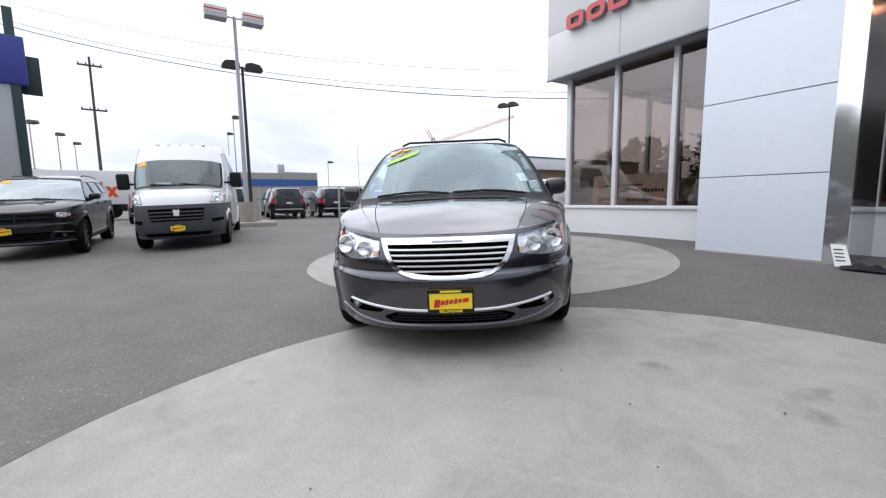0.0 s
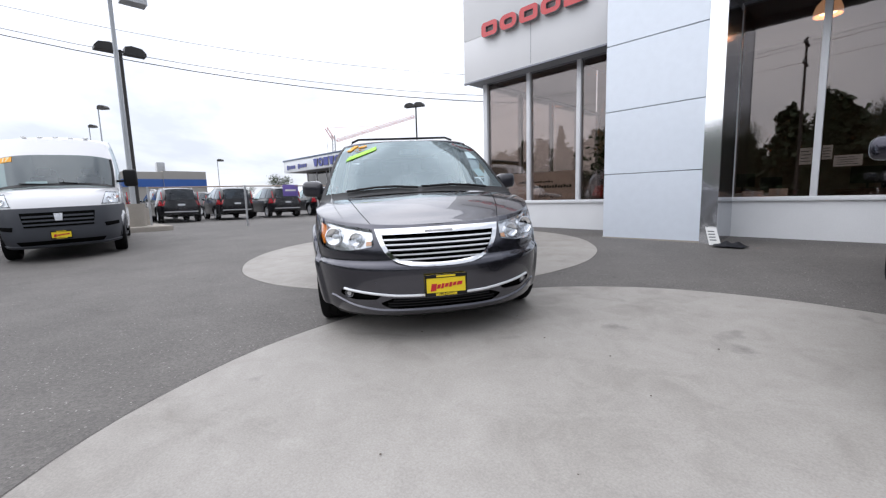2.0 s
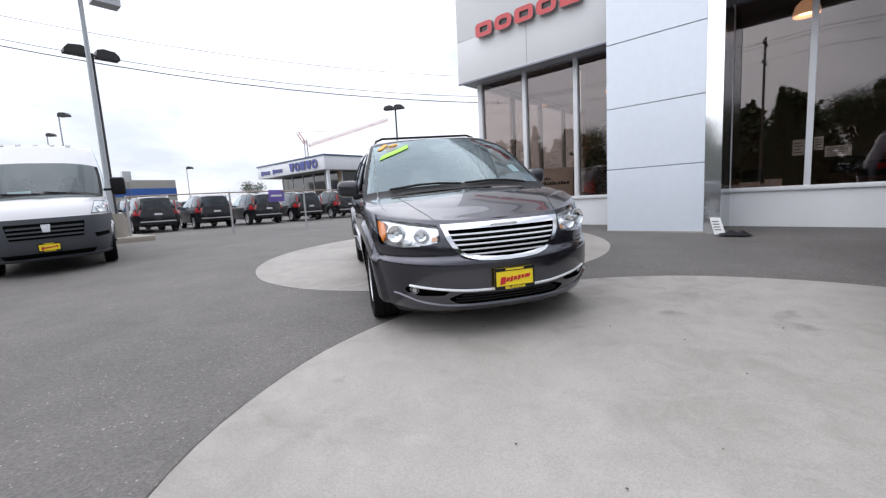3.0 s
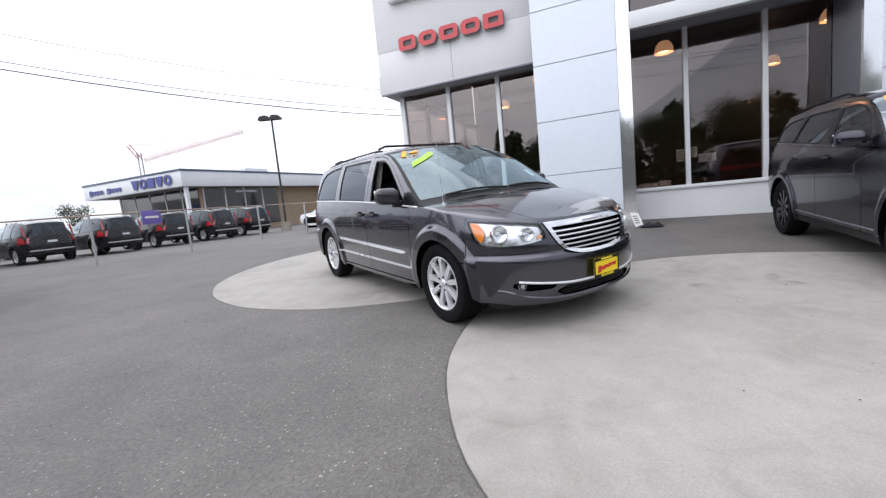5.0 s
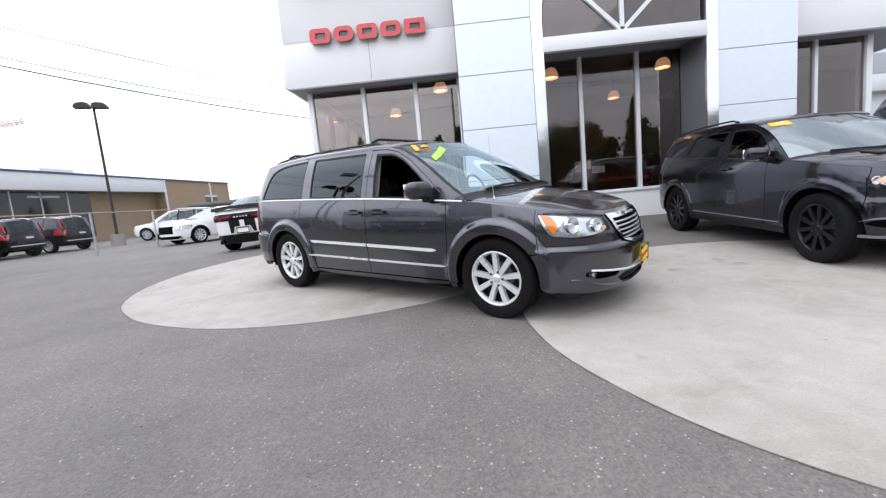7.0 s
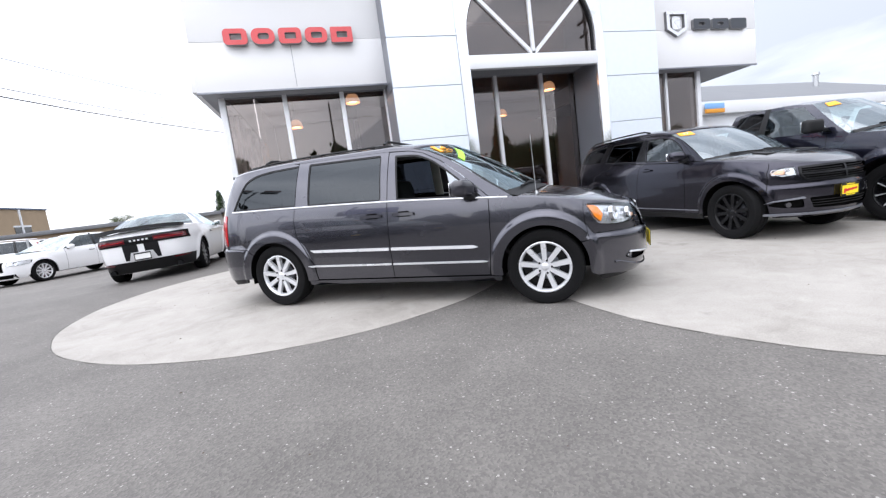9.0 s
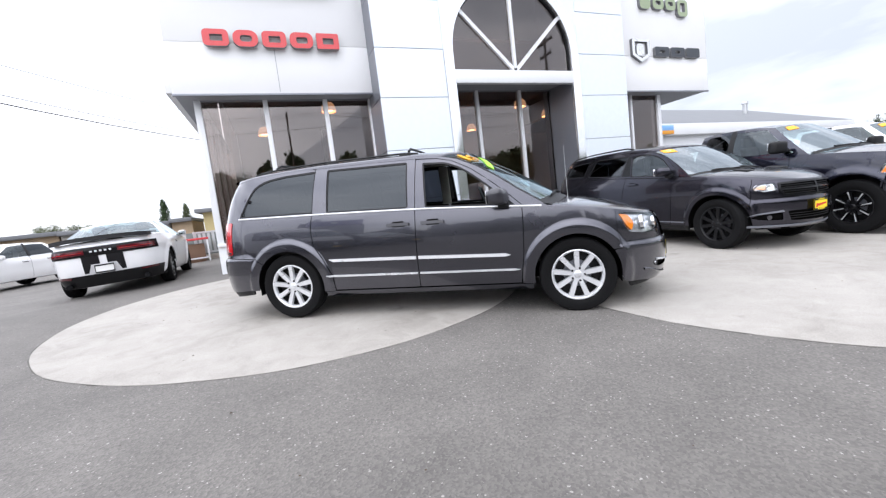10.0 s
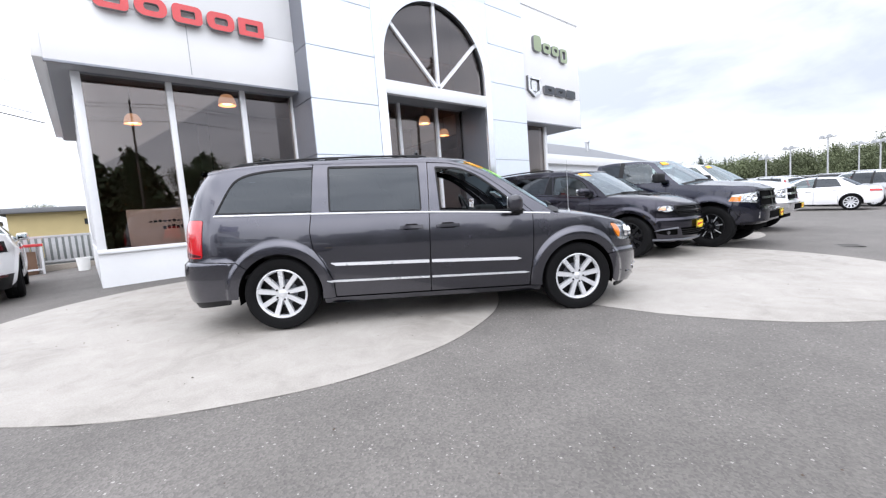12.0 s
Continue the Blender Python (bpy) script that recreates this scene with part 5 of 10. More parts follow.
VAN_RAIL = curve([(-2.4, 1.500), (-2.2, 1.560), (-1.9, 1.605), (-1.6, 1.628), (-1.0, 1.648), (-0.3, 1.650), (0.0, 1.642), (0.25, 1.615), (0.5, 1.57)])
VAN_ROOF = curve([(-2.4, 1.590), (-2.1, 1.660), (-1.6, 1.712), (-1.0, 1.733), (-0.2, 1.735), (0.2, 1.715), (0.55, 1.665)])
VAN_TOP = curve([(1.20, 1.056), (1.40, 1.036), (1.70, 0.995), (1.95, 0.950), (2.10, 0.928), (2.25, 0.905), (2.38, 0.884)])
VAN_BONNET = curve([(1.42, 1.118), (1.65, 1.090), (1.90, 1.040), (2.10, 0.985), (2.25, 0.930), (2.335, 0.902), (2.375, 0.886)])


YEAR_AT = (-0.77, 0.85)
GREEN_AT = [(-0.85, 0.53), (-0.48, 0.80), (-0.48, 0.885), (-0.83, 0.62)]


def build_minivan(m):
    root = thing("minivan", "dark granite-grey metallic minivan with chrome grille and open front window", "minivan", m)
    B = unroll(VAN)
    W, ux, uy, ury, f = B["W"], B["ux"], B["uy"], B["ury"], B["front"]
    zc, (xa, xb), R = B["zc"], B["axles"], 0.405
    both = (1, -1)
    rings = arch_guides(B, (0.43, 0.455, 0.48, 0.495, 0.51, 0.525, 0.54, 0.555, 0.58))
    rows = row_guides(B, [0.04 * i for i in range(-42, 43)], (0.575, 0.60, 0.612, 0.624, 0.636, 0.648, 0.665))

    def su(pts, r=0.0, n=4):
        """An outline of (x, z) pairs on the flank, corners rounded by r."""
        return soften([(ux(p[0], p[1]), *p[1:]) for p in pts], r, n)

    def fu(pts, r=0.0, n=4):
        """An outline of (y, z) pairs on the nose."""
        return soften([(uy(p[0], p[1]), *p[1:]) for p in pts], r, n)
    # openings
    lamp = soften([(uy(0.478, 0.758), 0.752, 0.02), (uy(0.62, 0.722), 0.722, 0.06), (uy(0.78, 0.712), 0.712, 0.06), (ux(2.03, 0.735), 0.735, 0.03), (ux(1.975, 0.80), 0.805, 0.05),
                   (ux(1.925, 0.915), 0.925, 0.02), (ux(2.05, 0.92), 0.922, 0.08), (uy(0.62, 0.89), 0.892, 0.05), (uy(0.485, 0.872), 0.872, 0.015)])
    grille = [(uy(y, z), z) for y, z in ((0.466, 0.868), (0.455, 0.82), (0.437, 0.765), (0.405, 0.705), (0.36, 0.655), (0.30, 0.622), (0.22, 0.603), (0.11, 0.594))]
    grille = [Vector(p) for p in grille + [(0.0, 0.592)] + [(-a, b) for a, b in grille[::-1]]]
    intake = fu([(0.36, 0.372, 0.01), (0.455, 0.335, 0.03), (0.38, 0.288, 0.04), (0.0, 0.280, 0), (-0.38, 0.288, 0.04), (-0.455, 0.335, 0.03), (-0.36, 0.372, 0.01), (0.0, 0.360, 0)])
    fog = fu([(0.475, 0.362, 0.02), (0.44, 0.392, 0.01), (0.62, 0.418, 0.02), (0.725, 0.430, 0.02), (0.735, 0.395, 0.03), (0.65, 0.358, 0.04)])
    mirror_of = lambda lp: [Vector((-p[0], p[1])) for p in lp[::-1]]
    # nose panel with its shelf, up to the bonnet edge and back to the wheel arches
    seam = [(1.962, 0.60), (1.935, 0.68), (1.912, 0.78), (1.905, 0.88), (1.91, 0.955)]
    right = [(0.0, 0.228)] + [(uy(y, z), z) for y, z in ((0.30, 0.229), (0.55, 0.233), (0.70, 0.24))] + [(ux(x, z), z) for x, z in ((2.18, 0.25), (2.02, 0.262), (1.955, 0.29), *arc_pts(xa, zc, R, -4, 33, 8))]
    right += [(ux(x, z), z) for x, z in seam]
    edge_line = []
    u1 = ux(1.91, 0.955)
    for i in range(13):
        u = mixv(u1, 0.0, i / 12)
        edge_line.append((u, VAN_TOP(W(u, 0.92).x)))
    edge_line[0] = (u1, VAN_TOP(1.91))
    right = right[:-1] + edge_line
    left = [(-a, b) for a, b in right[::-1]][1:-1]
    sheet("front_bumper", W, [Vector(p) for p in right + left], GRANITE, root, (lamp, mirror_of(lamp), grille, intake, fog, mirror_of(fog)), 0.04, 0, 0.02, (1,), "", rows + rings + [(-a, b) for a, b in rings])
    # wings
    g = 0.005
    wing = [(x - g, z) for x, z in seam[:-1]] + [(1.905, VAN_TOP(1.905))] + [(x, VAN_TOP(x)) for x in (1.8, 1.7, 1.6, 1.5, 1.4, 1.3)] + [(1.262, 1.068), (1.20, 1.046), (1.052, 1.062)]
    wing += [(1.055, 0.90), (1.047, 0.62), (1.020, 0.40), (1.016, 0.30), (1.125, 0.295)] + arc_pts(xa, zc, R, 189, 35, 22)
    sheet("front_fender", W, su(wing), GRANITE, root, (), 0.05, 0, 0.02, both, "", rings)
    # doors
    fwin = su([(0.05, 1.585, 0.02), (0.30, 1.568, 0.06), (0.47, 1.497, 0.08), (0.64, 1.372, 0.08), (0.985, 1.082, 0.015), (0.075, 1.122, 0.015)])
    door = [(1.044, 1.075), (1.047, 0.90), (1.039, 0.62), (1.011, 0.40), (1.004, 0.305), (-0.040, 0.305), (-0.038, 0.66), (-0.030, 1.10), (-0.020, 1.625), (0.20, 1.612), (0.36, 1.575), (0.56, 1.472), (0.74, 1.340), (0.90, 1.208)]
    sheet("front_door", W, su(door), GRANITE, root, (fwin,), 0.06, 0, 0.02, both)
    window_set("front_window", B, fwin, None, root)
    swin = su([(-0.115, 1.608, 0.03), (-1.045, 1.618, 0.025), (-1.035, 1.152, 0.025), (-0.108, 1.130, 0.03)])
    slide = [(-0.048, 0.305), (-1.010, 0.305), (-1.020, 0.47), (-1.105, 0.660), (-1.200, 0.800), (-1.225, 0.98), (-1.202, 1.15), (-1.185, 1.638), (-0.6, 1.640), (-0.028, 1.633), (-0.038, 1.10), (-0.046, 0.66)]
    sheet("sliding_door", W, su(slide), GRANITE, root, (swin,), 0.06, 0, 0.02, both, "", rings)
    window_set("sliding_window", B, swin, PRIVACY, root)
    # rear quarter with its window and the lamp cut-out
    qwin = su([(-1.185, 1.618, 0.02), (-1.62, 1.600, 0.1), (-1.86, 1.560, 0.14), (-1.99, 1.455, 0.14), (-2.125, 1.172, 0.025), (-1.185, 1.158, 0.02)], n=6)
    tl = lambda pts: [(ury(p[0], p[1]), *p[1:]) for p in pts]
    tail = soften([(ux(-2.235, 1.115), 1.125, 0.03), (ux(-2.25, 0.95), 0.95, 0.05), (ux(-2.26, 0.765), 0.752, 0.03)] + tl([(0.60, 0.750, 0.03), (0.655, 0.90, 0.06), (0.69, 1.06, 0.05), (0.765, 1.125, 0.03)]))
    quarter = [(-1.193, 1.634), (-1.210, 1.15), (-1.233, 0.98), (-1.208, 0.797), (-1.112, 0.656), (-1.028, 0.47), (-1.018, 0.295), (-1.127, 0.295)] + arc_pts(xb, zc, R, -9, 138, 20)
    quarter += [(-1.94, 0.702), (-2.1, 0.712), (-2.25, 0.716)]
    quarter = [(ux(x, z), z) for x, z in quarter] + [(ury(y, z), z) for y, z in ((0.86, 0.718), (0.72, 0.72), (0.73, 1.0), (0.72, 1.2), (0.68, 1.40), (0.62, 1.56))]
    quarter += [(ux(x, VAN_RAIL(x)), VAN_RAIL(x)) for x in (-2.15, -2.0, -1.85, -1.7, -1.55, -1.4, -1.28)]
    sheet("rear_quarter", W, [Vector(p) for p in quarter], GRANITE, root, (qwin, tail), 0.05, 0, 0.02, both, "", rings)
    window_set("quarter_window", B, qwin, PRIVACY, root)
    sheet("tail_lamp", W, inset(tail, 0.003), RED_LENS, root, (), 0.05, 0.006, 0.03, both, "tall bright red tail lamp")
    low = inset(tail, 0.012)
    sheet("tail_lamp_trim", W, [p for p in low if p[1] < 0.86], RED_DARK, root, (), 0.04, 0.0085, 0.004, both)
    # pillar and cant rail over the doors
    a_edge = [(1.262, 1.072), (1.02, 1.228), (0.82, 1.372), (0.62, 1.495), (0.42, 1.588), (0.25, 1.632)]
    rail = a_edge + [(x, VAN_RAIL(x) + (0.012 if x > -0.1 else 0)) for x in (0.1, -0.05, -0.3, -0.6, -0.9, -1.185)]
    rail += [(x, z + 0.004) for x, z in ((-1.185, 1.638), (-0.6, 1.640), (-0.028, 1.633), (0.20, 1.616))] + [(0.363, 1.580), (0.564, 1.477), (0.744, 1.345), (0.905, 1.213), (1.050, 1.080), (1.198, 1.050)]
    sheet("cant_rail", W, su(rail), GRANITE, root, (), 0.05, 0, 0.02, both)
    # sills
    sill = [(1.120, 0.288), (-1.122, 0.288), (-1.12, 0.240), (1.118, 0.240)]
    sheet("sill", W, su(sill), GRANITE, root, (), 0.05, -0.004, 0.03, both)
    # tail: bumper, gate and its glass
    rb = [(ux(-1.945, 0.694), 0.694), (ux(-2.1, 0.704), 0.704), (ux(-2.25, 0.708), 0.708)] + [(ury(y, 0.71), 0.71) for y in (0.86, 0.7, 0.5, 0.3, 0.0)]
    rb += [(ury(y, 0.30), 0.30) for y in (0.0, 0.3, 0.6, 0.8)] + [(ux(-2.3, 0.315), 0.315), (ux(-2.05, 0.33), 0.335), (ux(-1.95, 0.34), 0.335)] + [(ux(x, z), z) for x, z in arc_pts(xb, zc, R, 180, 139, 8)]
    sheet("rear_bumper", W, [Vector(p) for p in rb], GRANITE, root, (), 0.05, 0, 0.02, both, "", rings + row_guides(B, [ux(-1.9 - 0.04 * i, 0.7) for i in range(18)], (0.672, 0.684, 0.692)))
    sheet("bumper_valance", W, [Vector(p) for p in [(ux(-2.02, 0.34), 0.34), (ury(0.8, 0.30), 0.31), (ury(0.0, 0.31), 0.31), (ury(0.0, 0.23), 0.23), (ury(0.8, 0.23), 0.235), (ux(-2.05, 0.27), 0.28)]], BLACK_PLASTIC, root, (), 0.08, -0.01, 0.02, both)
    gate = [(ury(y, z), z) for y, z in ((0.712, 0.728), (0.722, 1.0), (0.712, 1.2), (0.672, 1.40), (0.612, 1.56), (0.3, 1.575), (0.0, 1.58), (0.0, 0.722))]
    glass = [(ury(y, z), z) for y, z in ((0.66, 1.16), (0.60, 1.42), (0.56, 1.52), (0.0, 1.53), (0.0, 1.15))]
    sheet("liftgate", W, [Vector(p) for p in gate], GRANITE, root, (), 0.07, 0, 0.02, both)
    sheet("backlight", W, [Vector(p) for p in glass], PRIVACY, root, (), 0.08, 0.003, 0.004, both)
    # roof: header, flanks, tail
    sc = screen_surface(a_edge, B, ((1.45, 1.130), (0.52, 1.672)), 2.3, 0.035)
    edge, spine = [], []
    for i in range(9):
        k = 1 - i / 9
        p = sc(1 - k, 1.0)
        edge.append(p)
        spine.append(Vector((mixv(0.30, p.x, k), 0, 0)))
    for i in range(31):
        x = mixv(0.25, -2.15, i / 30)
        z = VAN_RAIL(x) + (0.012 if x > -0.1 else 0)
        edge.append(W(ux(x, z), z))
        spine.append(Vector((mixv(0.30, -2.10, i / 30), 0, 0)))
    u0, z0 = ux(-2.15, VAN_RAIL(-2.15)), VAN_RAIL(-2.15)
    for i in range(1, 13):
        u = mixv(u0, B["U2"], i / 12)
        p = W(u, mixv(z0, 1.582, ease(i / 8)))
        edge.append(p)
        spine.append(Vector((mixv(-2.10, p.x + 0.01, i / 12), 0, 0)))
    for e, s in zip(edge, spine):
        s.z = max(VAN_ROOF(s.x), e.z + 0.0005)
    spine[0].z = edge[0].z
    crown("roof", edge, spine, 2.5, GRANITE, root)
    sp_ = bmesh.new()
    rows_ = []
    for i in range(17):
        y = mixv(-0.60, 0.60, i / 16)
        p = B["rear"](y if y else 0.001, 1.565)
        rows_.append([sp_.verts.new((p.x + a, y, 1.572 + b)) for a, b in ((0.10, 0.055), (-0.035, 0.030), (-0.05, 0.010), (-0.02, -0.012), (0.03, -0.01))])
    for p, q in zip(rows_, rows_[1:]):
        for k in range(4):
            sp_.faces.new((p[k], q[k], q[k + 1], p[k + 1]))
    bmesh.ops.recalc_face_normals(sp_, faces=sp_.faces)
    part("roof_spoiler", sp_, GRANITE, root)
    # bonnet and the tops of the wings
    edge, spine = [], []
    for i in range(19):
        x = mixv(1.262, 1.91, i / 18)
        edge.append(W(ux(x, VAN_TOP(x)), VAN_TOP(x)))
    for u, z in edge_line[1:]:
        edge.append(W(u, z))
    for e in edge:
        x = 1.47 + (e.x - 1.262) * (2.368 - 1.47) / (edge[-1].x - 1.262)
        spine.append(Vector((x, 0, max(VAN_BONNET(x), e.z + 0.0005))))
    shut = curve([(1.26, 0.70), (1.6, 0.655), (2.0, 0.575), (2.2, 0.515), (2.33, 0.470), (2.36, 0.0)])
    cut = []
    for e, s in zip(edge, spine):
        t = 0.3
        for _ in range(12):
            t = mixv(t, min(max(1 - shut(mixv(e.x, s.x, t)) / max(e.y, 0.01), 0.0), 0.9), 0.6)
        cut.append(t if e.y > 0.474 else 0.0)
    crown("fender_crown", edge, spine, 2.0, GRANITE, root, 0.0, [max(t - 0.003, 0.0005) for t in cut])
    crown("bonnet", edge, spine, 2.0, GRANITE, root, [t + 0.004 if t else 0.0 for t in cut], 1.0)
    for sg in both:
        ln = bmesh.new()
        pts = []
        for e, s, t in zip(edge, spine, cut):
            if t:
                p = e.lerp(s, t)
                p.z = e.z + (s.z - e.z) * (1 - (1 - t) ** 2.0) ** 0.5 - 0.005
                pts.append(Vector((p.x, p.y * sg, p.z)))
        add_tube(ln, pts, 0.006, 5)
        part("bonnet_seam", ln, GAP, root)
    # windscreen, cowl, wipers
    screen_sheet("windscreen", sc, VAN_SCREEN, root, 0.012, 0.995, 0.985)
    for sg in both:
        bm = bmesh.new()
        ln = [[bm.verts.new(sc(sg * k, mixv(0.0, 1.0, j / 14)) + Vector((0.002, 0, 0.002))) for k in (0.965, 0.985, 1.0)] for j in range(15)]
        for p, q in zip(ln, ln[1:]):
            for k in range(2):
                bm.faces.new((p[k], p[k + 1], q[k + 1], q[k]))
        part("screen_edge", bm, BLACK_PLASTIC, root)
    bm = bmesh.new()
    ln = []
    for i in range(25):
        y = 2 * i / 24 - 1
        e = sc(y, 0.0)
        ln.append([bm.verts.new(e + Vector((0.075, 0, -0.020))), bm.verts.new(e + Vector((0.045, 0, -0.006))), bm.verts.new(e + Vector((0.0, 0, 0.002))), bm.verts.new(sc(y, 0.045) + Vector((0.003, 0, 0.004)))])
    for p, q in zip(ln, ln[1:]):
        for k in range(3):
            bm.faces.new((p[k], p[k + 1], q[k + 1], q[k]))
    part("cowl_trim", bm, BLACK_PLASTIC, root)
    for pts in (((0.72, 0.02), (0.5, 0.045), (0.30, 0.05), (0.02, 0.03)), ((-0.02, 0.02), (-0.25, 0.055), (-0.45, 0.06), (-0.74, 0.04))):
        bm = bmesh.new()
        add_tube(bm, [sc(y, v) + Vector((0.022, 0, 0.014)) for y, v in pts], 0.011, 6)
        part("wiper", bm, BLACK_PLASTIC, root)
    # grille: recess, chrome frame with a deep upper bar, thin bars
    sheet("grille", W, grille, GAP, root, (), 0.06, -0.035, 0.004)
    inner = [(uy(y, z), z) for y, z in ((0.418, 0.826), (0.410, 0.80), (0.392, 0.75), (0.365, 0.705), (0.325, 0.668), (0.275, 0.643), (0.205, 0.627), (0.10, 0.619))]
    inner = [Vector(p) for p in inner + [(0.0, 0.617)] + [(-a, b) for a, b in inner[::-1]]]
    sheet("grille_surround", W, inset(grille, 0.002), CHROME, root, (inner,), 0.03, 0.012, 0.045, (1,), "bright chrome surround")
    gw = curve([(0.617, 0.06), (0.627, 0.205), (0.643, 0.275), (0.668, 0.325), (0.705, 0.365), (0.75, 0.392), (0.80, 0.410), (0.83, 0.418)])
    for z in (0.650, 0.686, 0.722, 0.758, 0.794):
        w = gw(z) + 0.006
        part("grille_bar", patch(f, [(w, z - 0.0055), (-w, z - 0.0055), (-w, z + 0.0055), (w, z + 0.0055)], 24, 2, 0.006, 0.03), SKY_CHROME, root)
        part("grille_bar_back", patch(f, [(w, z - 0.011), (-w, z - 0.011), (-w, z - 0.0055), (w, z - 0.0055)], 24, 1, -0.002, 0.03), BLACK_PLASTIC, root)
    badge = bmesh.new()
    p = f(0, 0.848)
    add_box(badge, (p.x + 0.010, -0.105, 0.840), (p.x + 0.024, 0.105, 0.858), 0.006, 2)
    part("badge", badge, SATIN, root)
    # head lamps
    for sg in both:
        WS = (lambda u, z: W(u, z)) if sg > 0 else (lambda u, z: W(-u, z))
        hl = sheet("head_lamp", W, inset(lamp, 0.002), LAMP_FACET, root, (), 0.035, -0.030, -0.028, (sg,), "clear-lensed head lamp with an amber corner")[0]
        for y, z, r in ((0.60, 0.80, 0.052), (0.765, 0.818, 0.066)):
            u = uy(y, z)
            p, n = W(u, z), normal_at(W, u, z)
            ax = (n + Vector((1.2, 0, 0))).normalized()
            p, ax = Vector((p.x, p.y * sg, p.z)) - ax * 0.016, Vector((ax.x, ax.y * sg, ax.z))
            part("lamp_bowl", dish(p, ax, r, 0.016), CHROME, hl)
            bm = bmesh.new()
            add_rod(bm, p - ax * 0.006, p + ax * 0.012, r * 0.26, r * 0.20, 14)
            part("lamp_bulb", bm, SATIN, hl)
        amber = soften([(ux(2.055, 0.745), 0.752, 0.01), (ux(2.0, 0.80), 0.808, 0.03), (ux(1.945, 0.905), 0.915, 0.01), (ux(2.02, 0.90), 0.90, 0.02), (ux(2.075, 0.82), 0.82, 0.02)])
        sheet("indicator", W, amber, AMBER, hl, (), 0.03, -0.006, 0.012, (sg,), "amber indicator")
        small = soften([(uy(0.50, 0.765), 0.765), (uy(0.545, 0.755), 0.755), (uy(0.54, 0.785), 0.79), (uy(0.50, 0.79), 0.79)], 0.012)
        sheet("side_marker", W, small, AMBER_PALE, hl, (), 0.02, -0.018, 0.010, (sg,), "small amber reflector")
        ln = sheet("lens", W, inset(lamp, 0.002), LAMP_LENS, hl, (), 0.035, 0.003, 0.004, (sg,))[0]
        ln.visible_shadow = False
        # fog lamps in their recesses
        sheet("fog_recess", W, fog, GAP, root, (), 0.03, -0.028, -0.026, (sg,))
        u = uy(0.675, 0.398)
        p, n = W(u, 0.398), normal_at(W, u, 0.398)
        p, n = Vector((p.x, p.y * sg, p.z)), Vector((n.x, n.y * sg, n.z))
        ax = (n + Vector((0.8, 0, 0))).normalized()
        fg = bmesh.new()
        p -= ax * 0.016
        add_rod(fg, p - ax * 0.03, p + ax * 0.004, 0.036, 0.034, 22)
        fg_ = part("fog_lamp", fg, LAMP_BACK, root)
        part("fog_lens", dish(p + ax * 0.006, ax, 0.030, 0.004), LAMP_DARK, fg_, "clear fog lamp")
    sheet("lower_intake", W, intake, GAP, root, (), 0.05, -0.03, -0.028)
    for z in (0.303, 0.325, 0.347):
        w = 0.40 if z < 0.34 else 0.36
        part("intake_slat", patch(f, [(w, z - 0.004), (-w, z - 0.004), (-w, z + 0.004), (w, z + 0.004)], 14, 1, -0.012, 0.014), BLACK_PLASTIC, root)
    # chrome smile line under the plate, satin lip below
    smile = curve([(0.0, 0.385), (0.28, 0.391), (0.52, 0.414), (0.72, 0.442)])
    for nm, lift, half, mat, off in (("bumper_trim", 0.0, 0.70, SKY_CHROME, 0.012),):
        bm = bmesh.new()
        pts = []
        for i in range(49):
            y = mixv(-half, half, i / 48)
            z = smile(abs(y)) + lift
            u = uy(y if abs(y) > 1e-6 else 1e-6, z)
            pts.append(W(u, z) + normal_at(W, u, z) * 0.004)
        add_tube(bm, pts, 0.0095, 8)
        part(nm, bm, mat, root, "thin chrome strip")
    lipc = curve([(0.0, 0.268), (0.40, 0.274), (0.60, 0.300), (0.78, 0.365)])
    bm = bmesh.new()
    ln = []
    for i in range(49):
        y = mixv(-0.80, 0.80, i / 48)
        y = y if abs(y) > 1e-6 else 1e-6
        z = lipc(abs(y))
        u = uy(y, z)
        n = normal_at(W, u, z)
        ln.append([bm.verts.new(W(u, z + dz) + n * o) for dz, o in ((0.014, -0.002), (0.006, 0.012), (-0.002, 0.013), (-0.014, -0.004))])
    for p, q in zip(ln, ln[1:]):
        for k in range(3):
            bm.faces.new((p[k], p[k + 1], q[k + 1], q[k]))
    bmesh.ops.recalc_face_normals(bm, faces=bm.faces)
    part("bumper_lip", bm, GRANITE, root)
    part("air_dam", patch(f, [(0.78, 0.185), (-0.78, 0.185), (-0.82, 0.232), (0.82, 0.232)], 36, 2, -0.02, 0.02), BLACK_PLASTIC, root)
    info = dict(root=root, front=f, rear=B["rear"], screen=sc)
    dealer_plate(info, 0.015, 0.462)
    # side trim
    for pts in (((-0.056, 0.635), (-1.045, 0.652), (-0.995, 0.622), (-0.056, 0.604)), ((0.865, 0.612), (-0.030, 0.635), (-0.030, 0.604), (0.86, 0.583), (0.915, 0.594))):
        sheet("body_moulding", W, su(pts, 0.004, 2), SKY_CHROME, root, (), 0.04, 0.014, 0.016, both, "chrome side moulding")
    for pts in (((-0.056, 0.463), (-1.09, 0.474), (-1.05, 0.455), (-0.056, 0.445)), ((0.95, 0.452), (-0.030, 0.463), (-0.030, 0.445), (0.95, 0.435), (1.0, 0.442))):
        sheet("lower_moulding", W, su(pts, 0.003, 2), SATIN, root, (), 0.04, 0.012, 0.014, both)
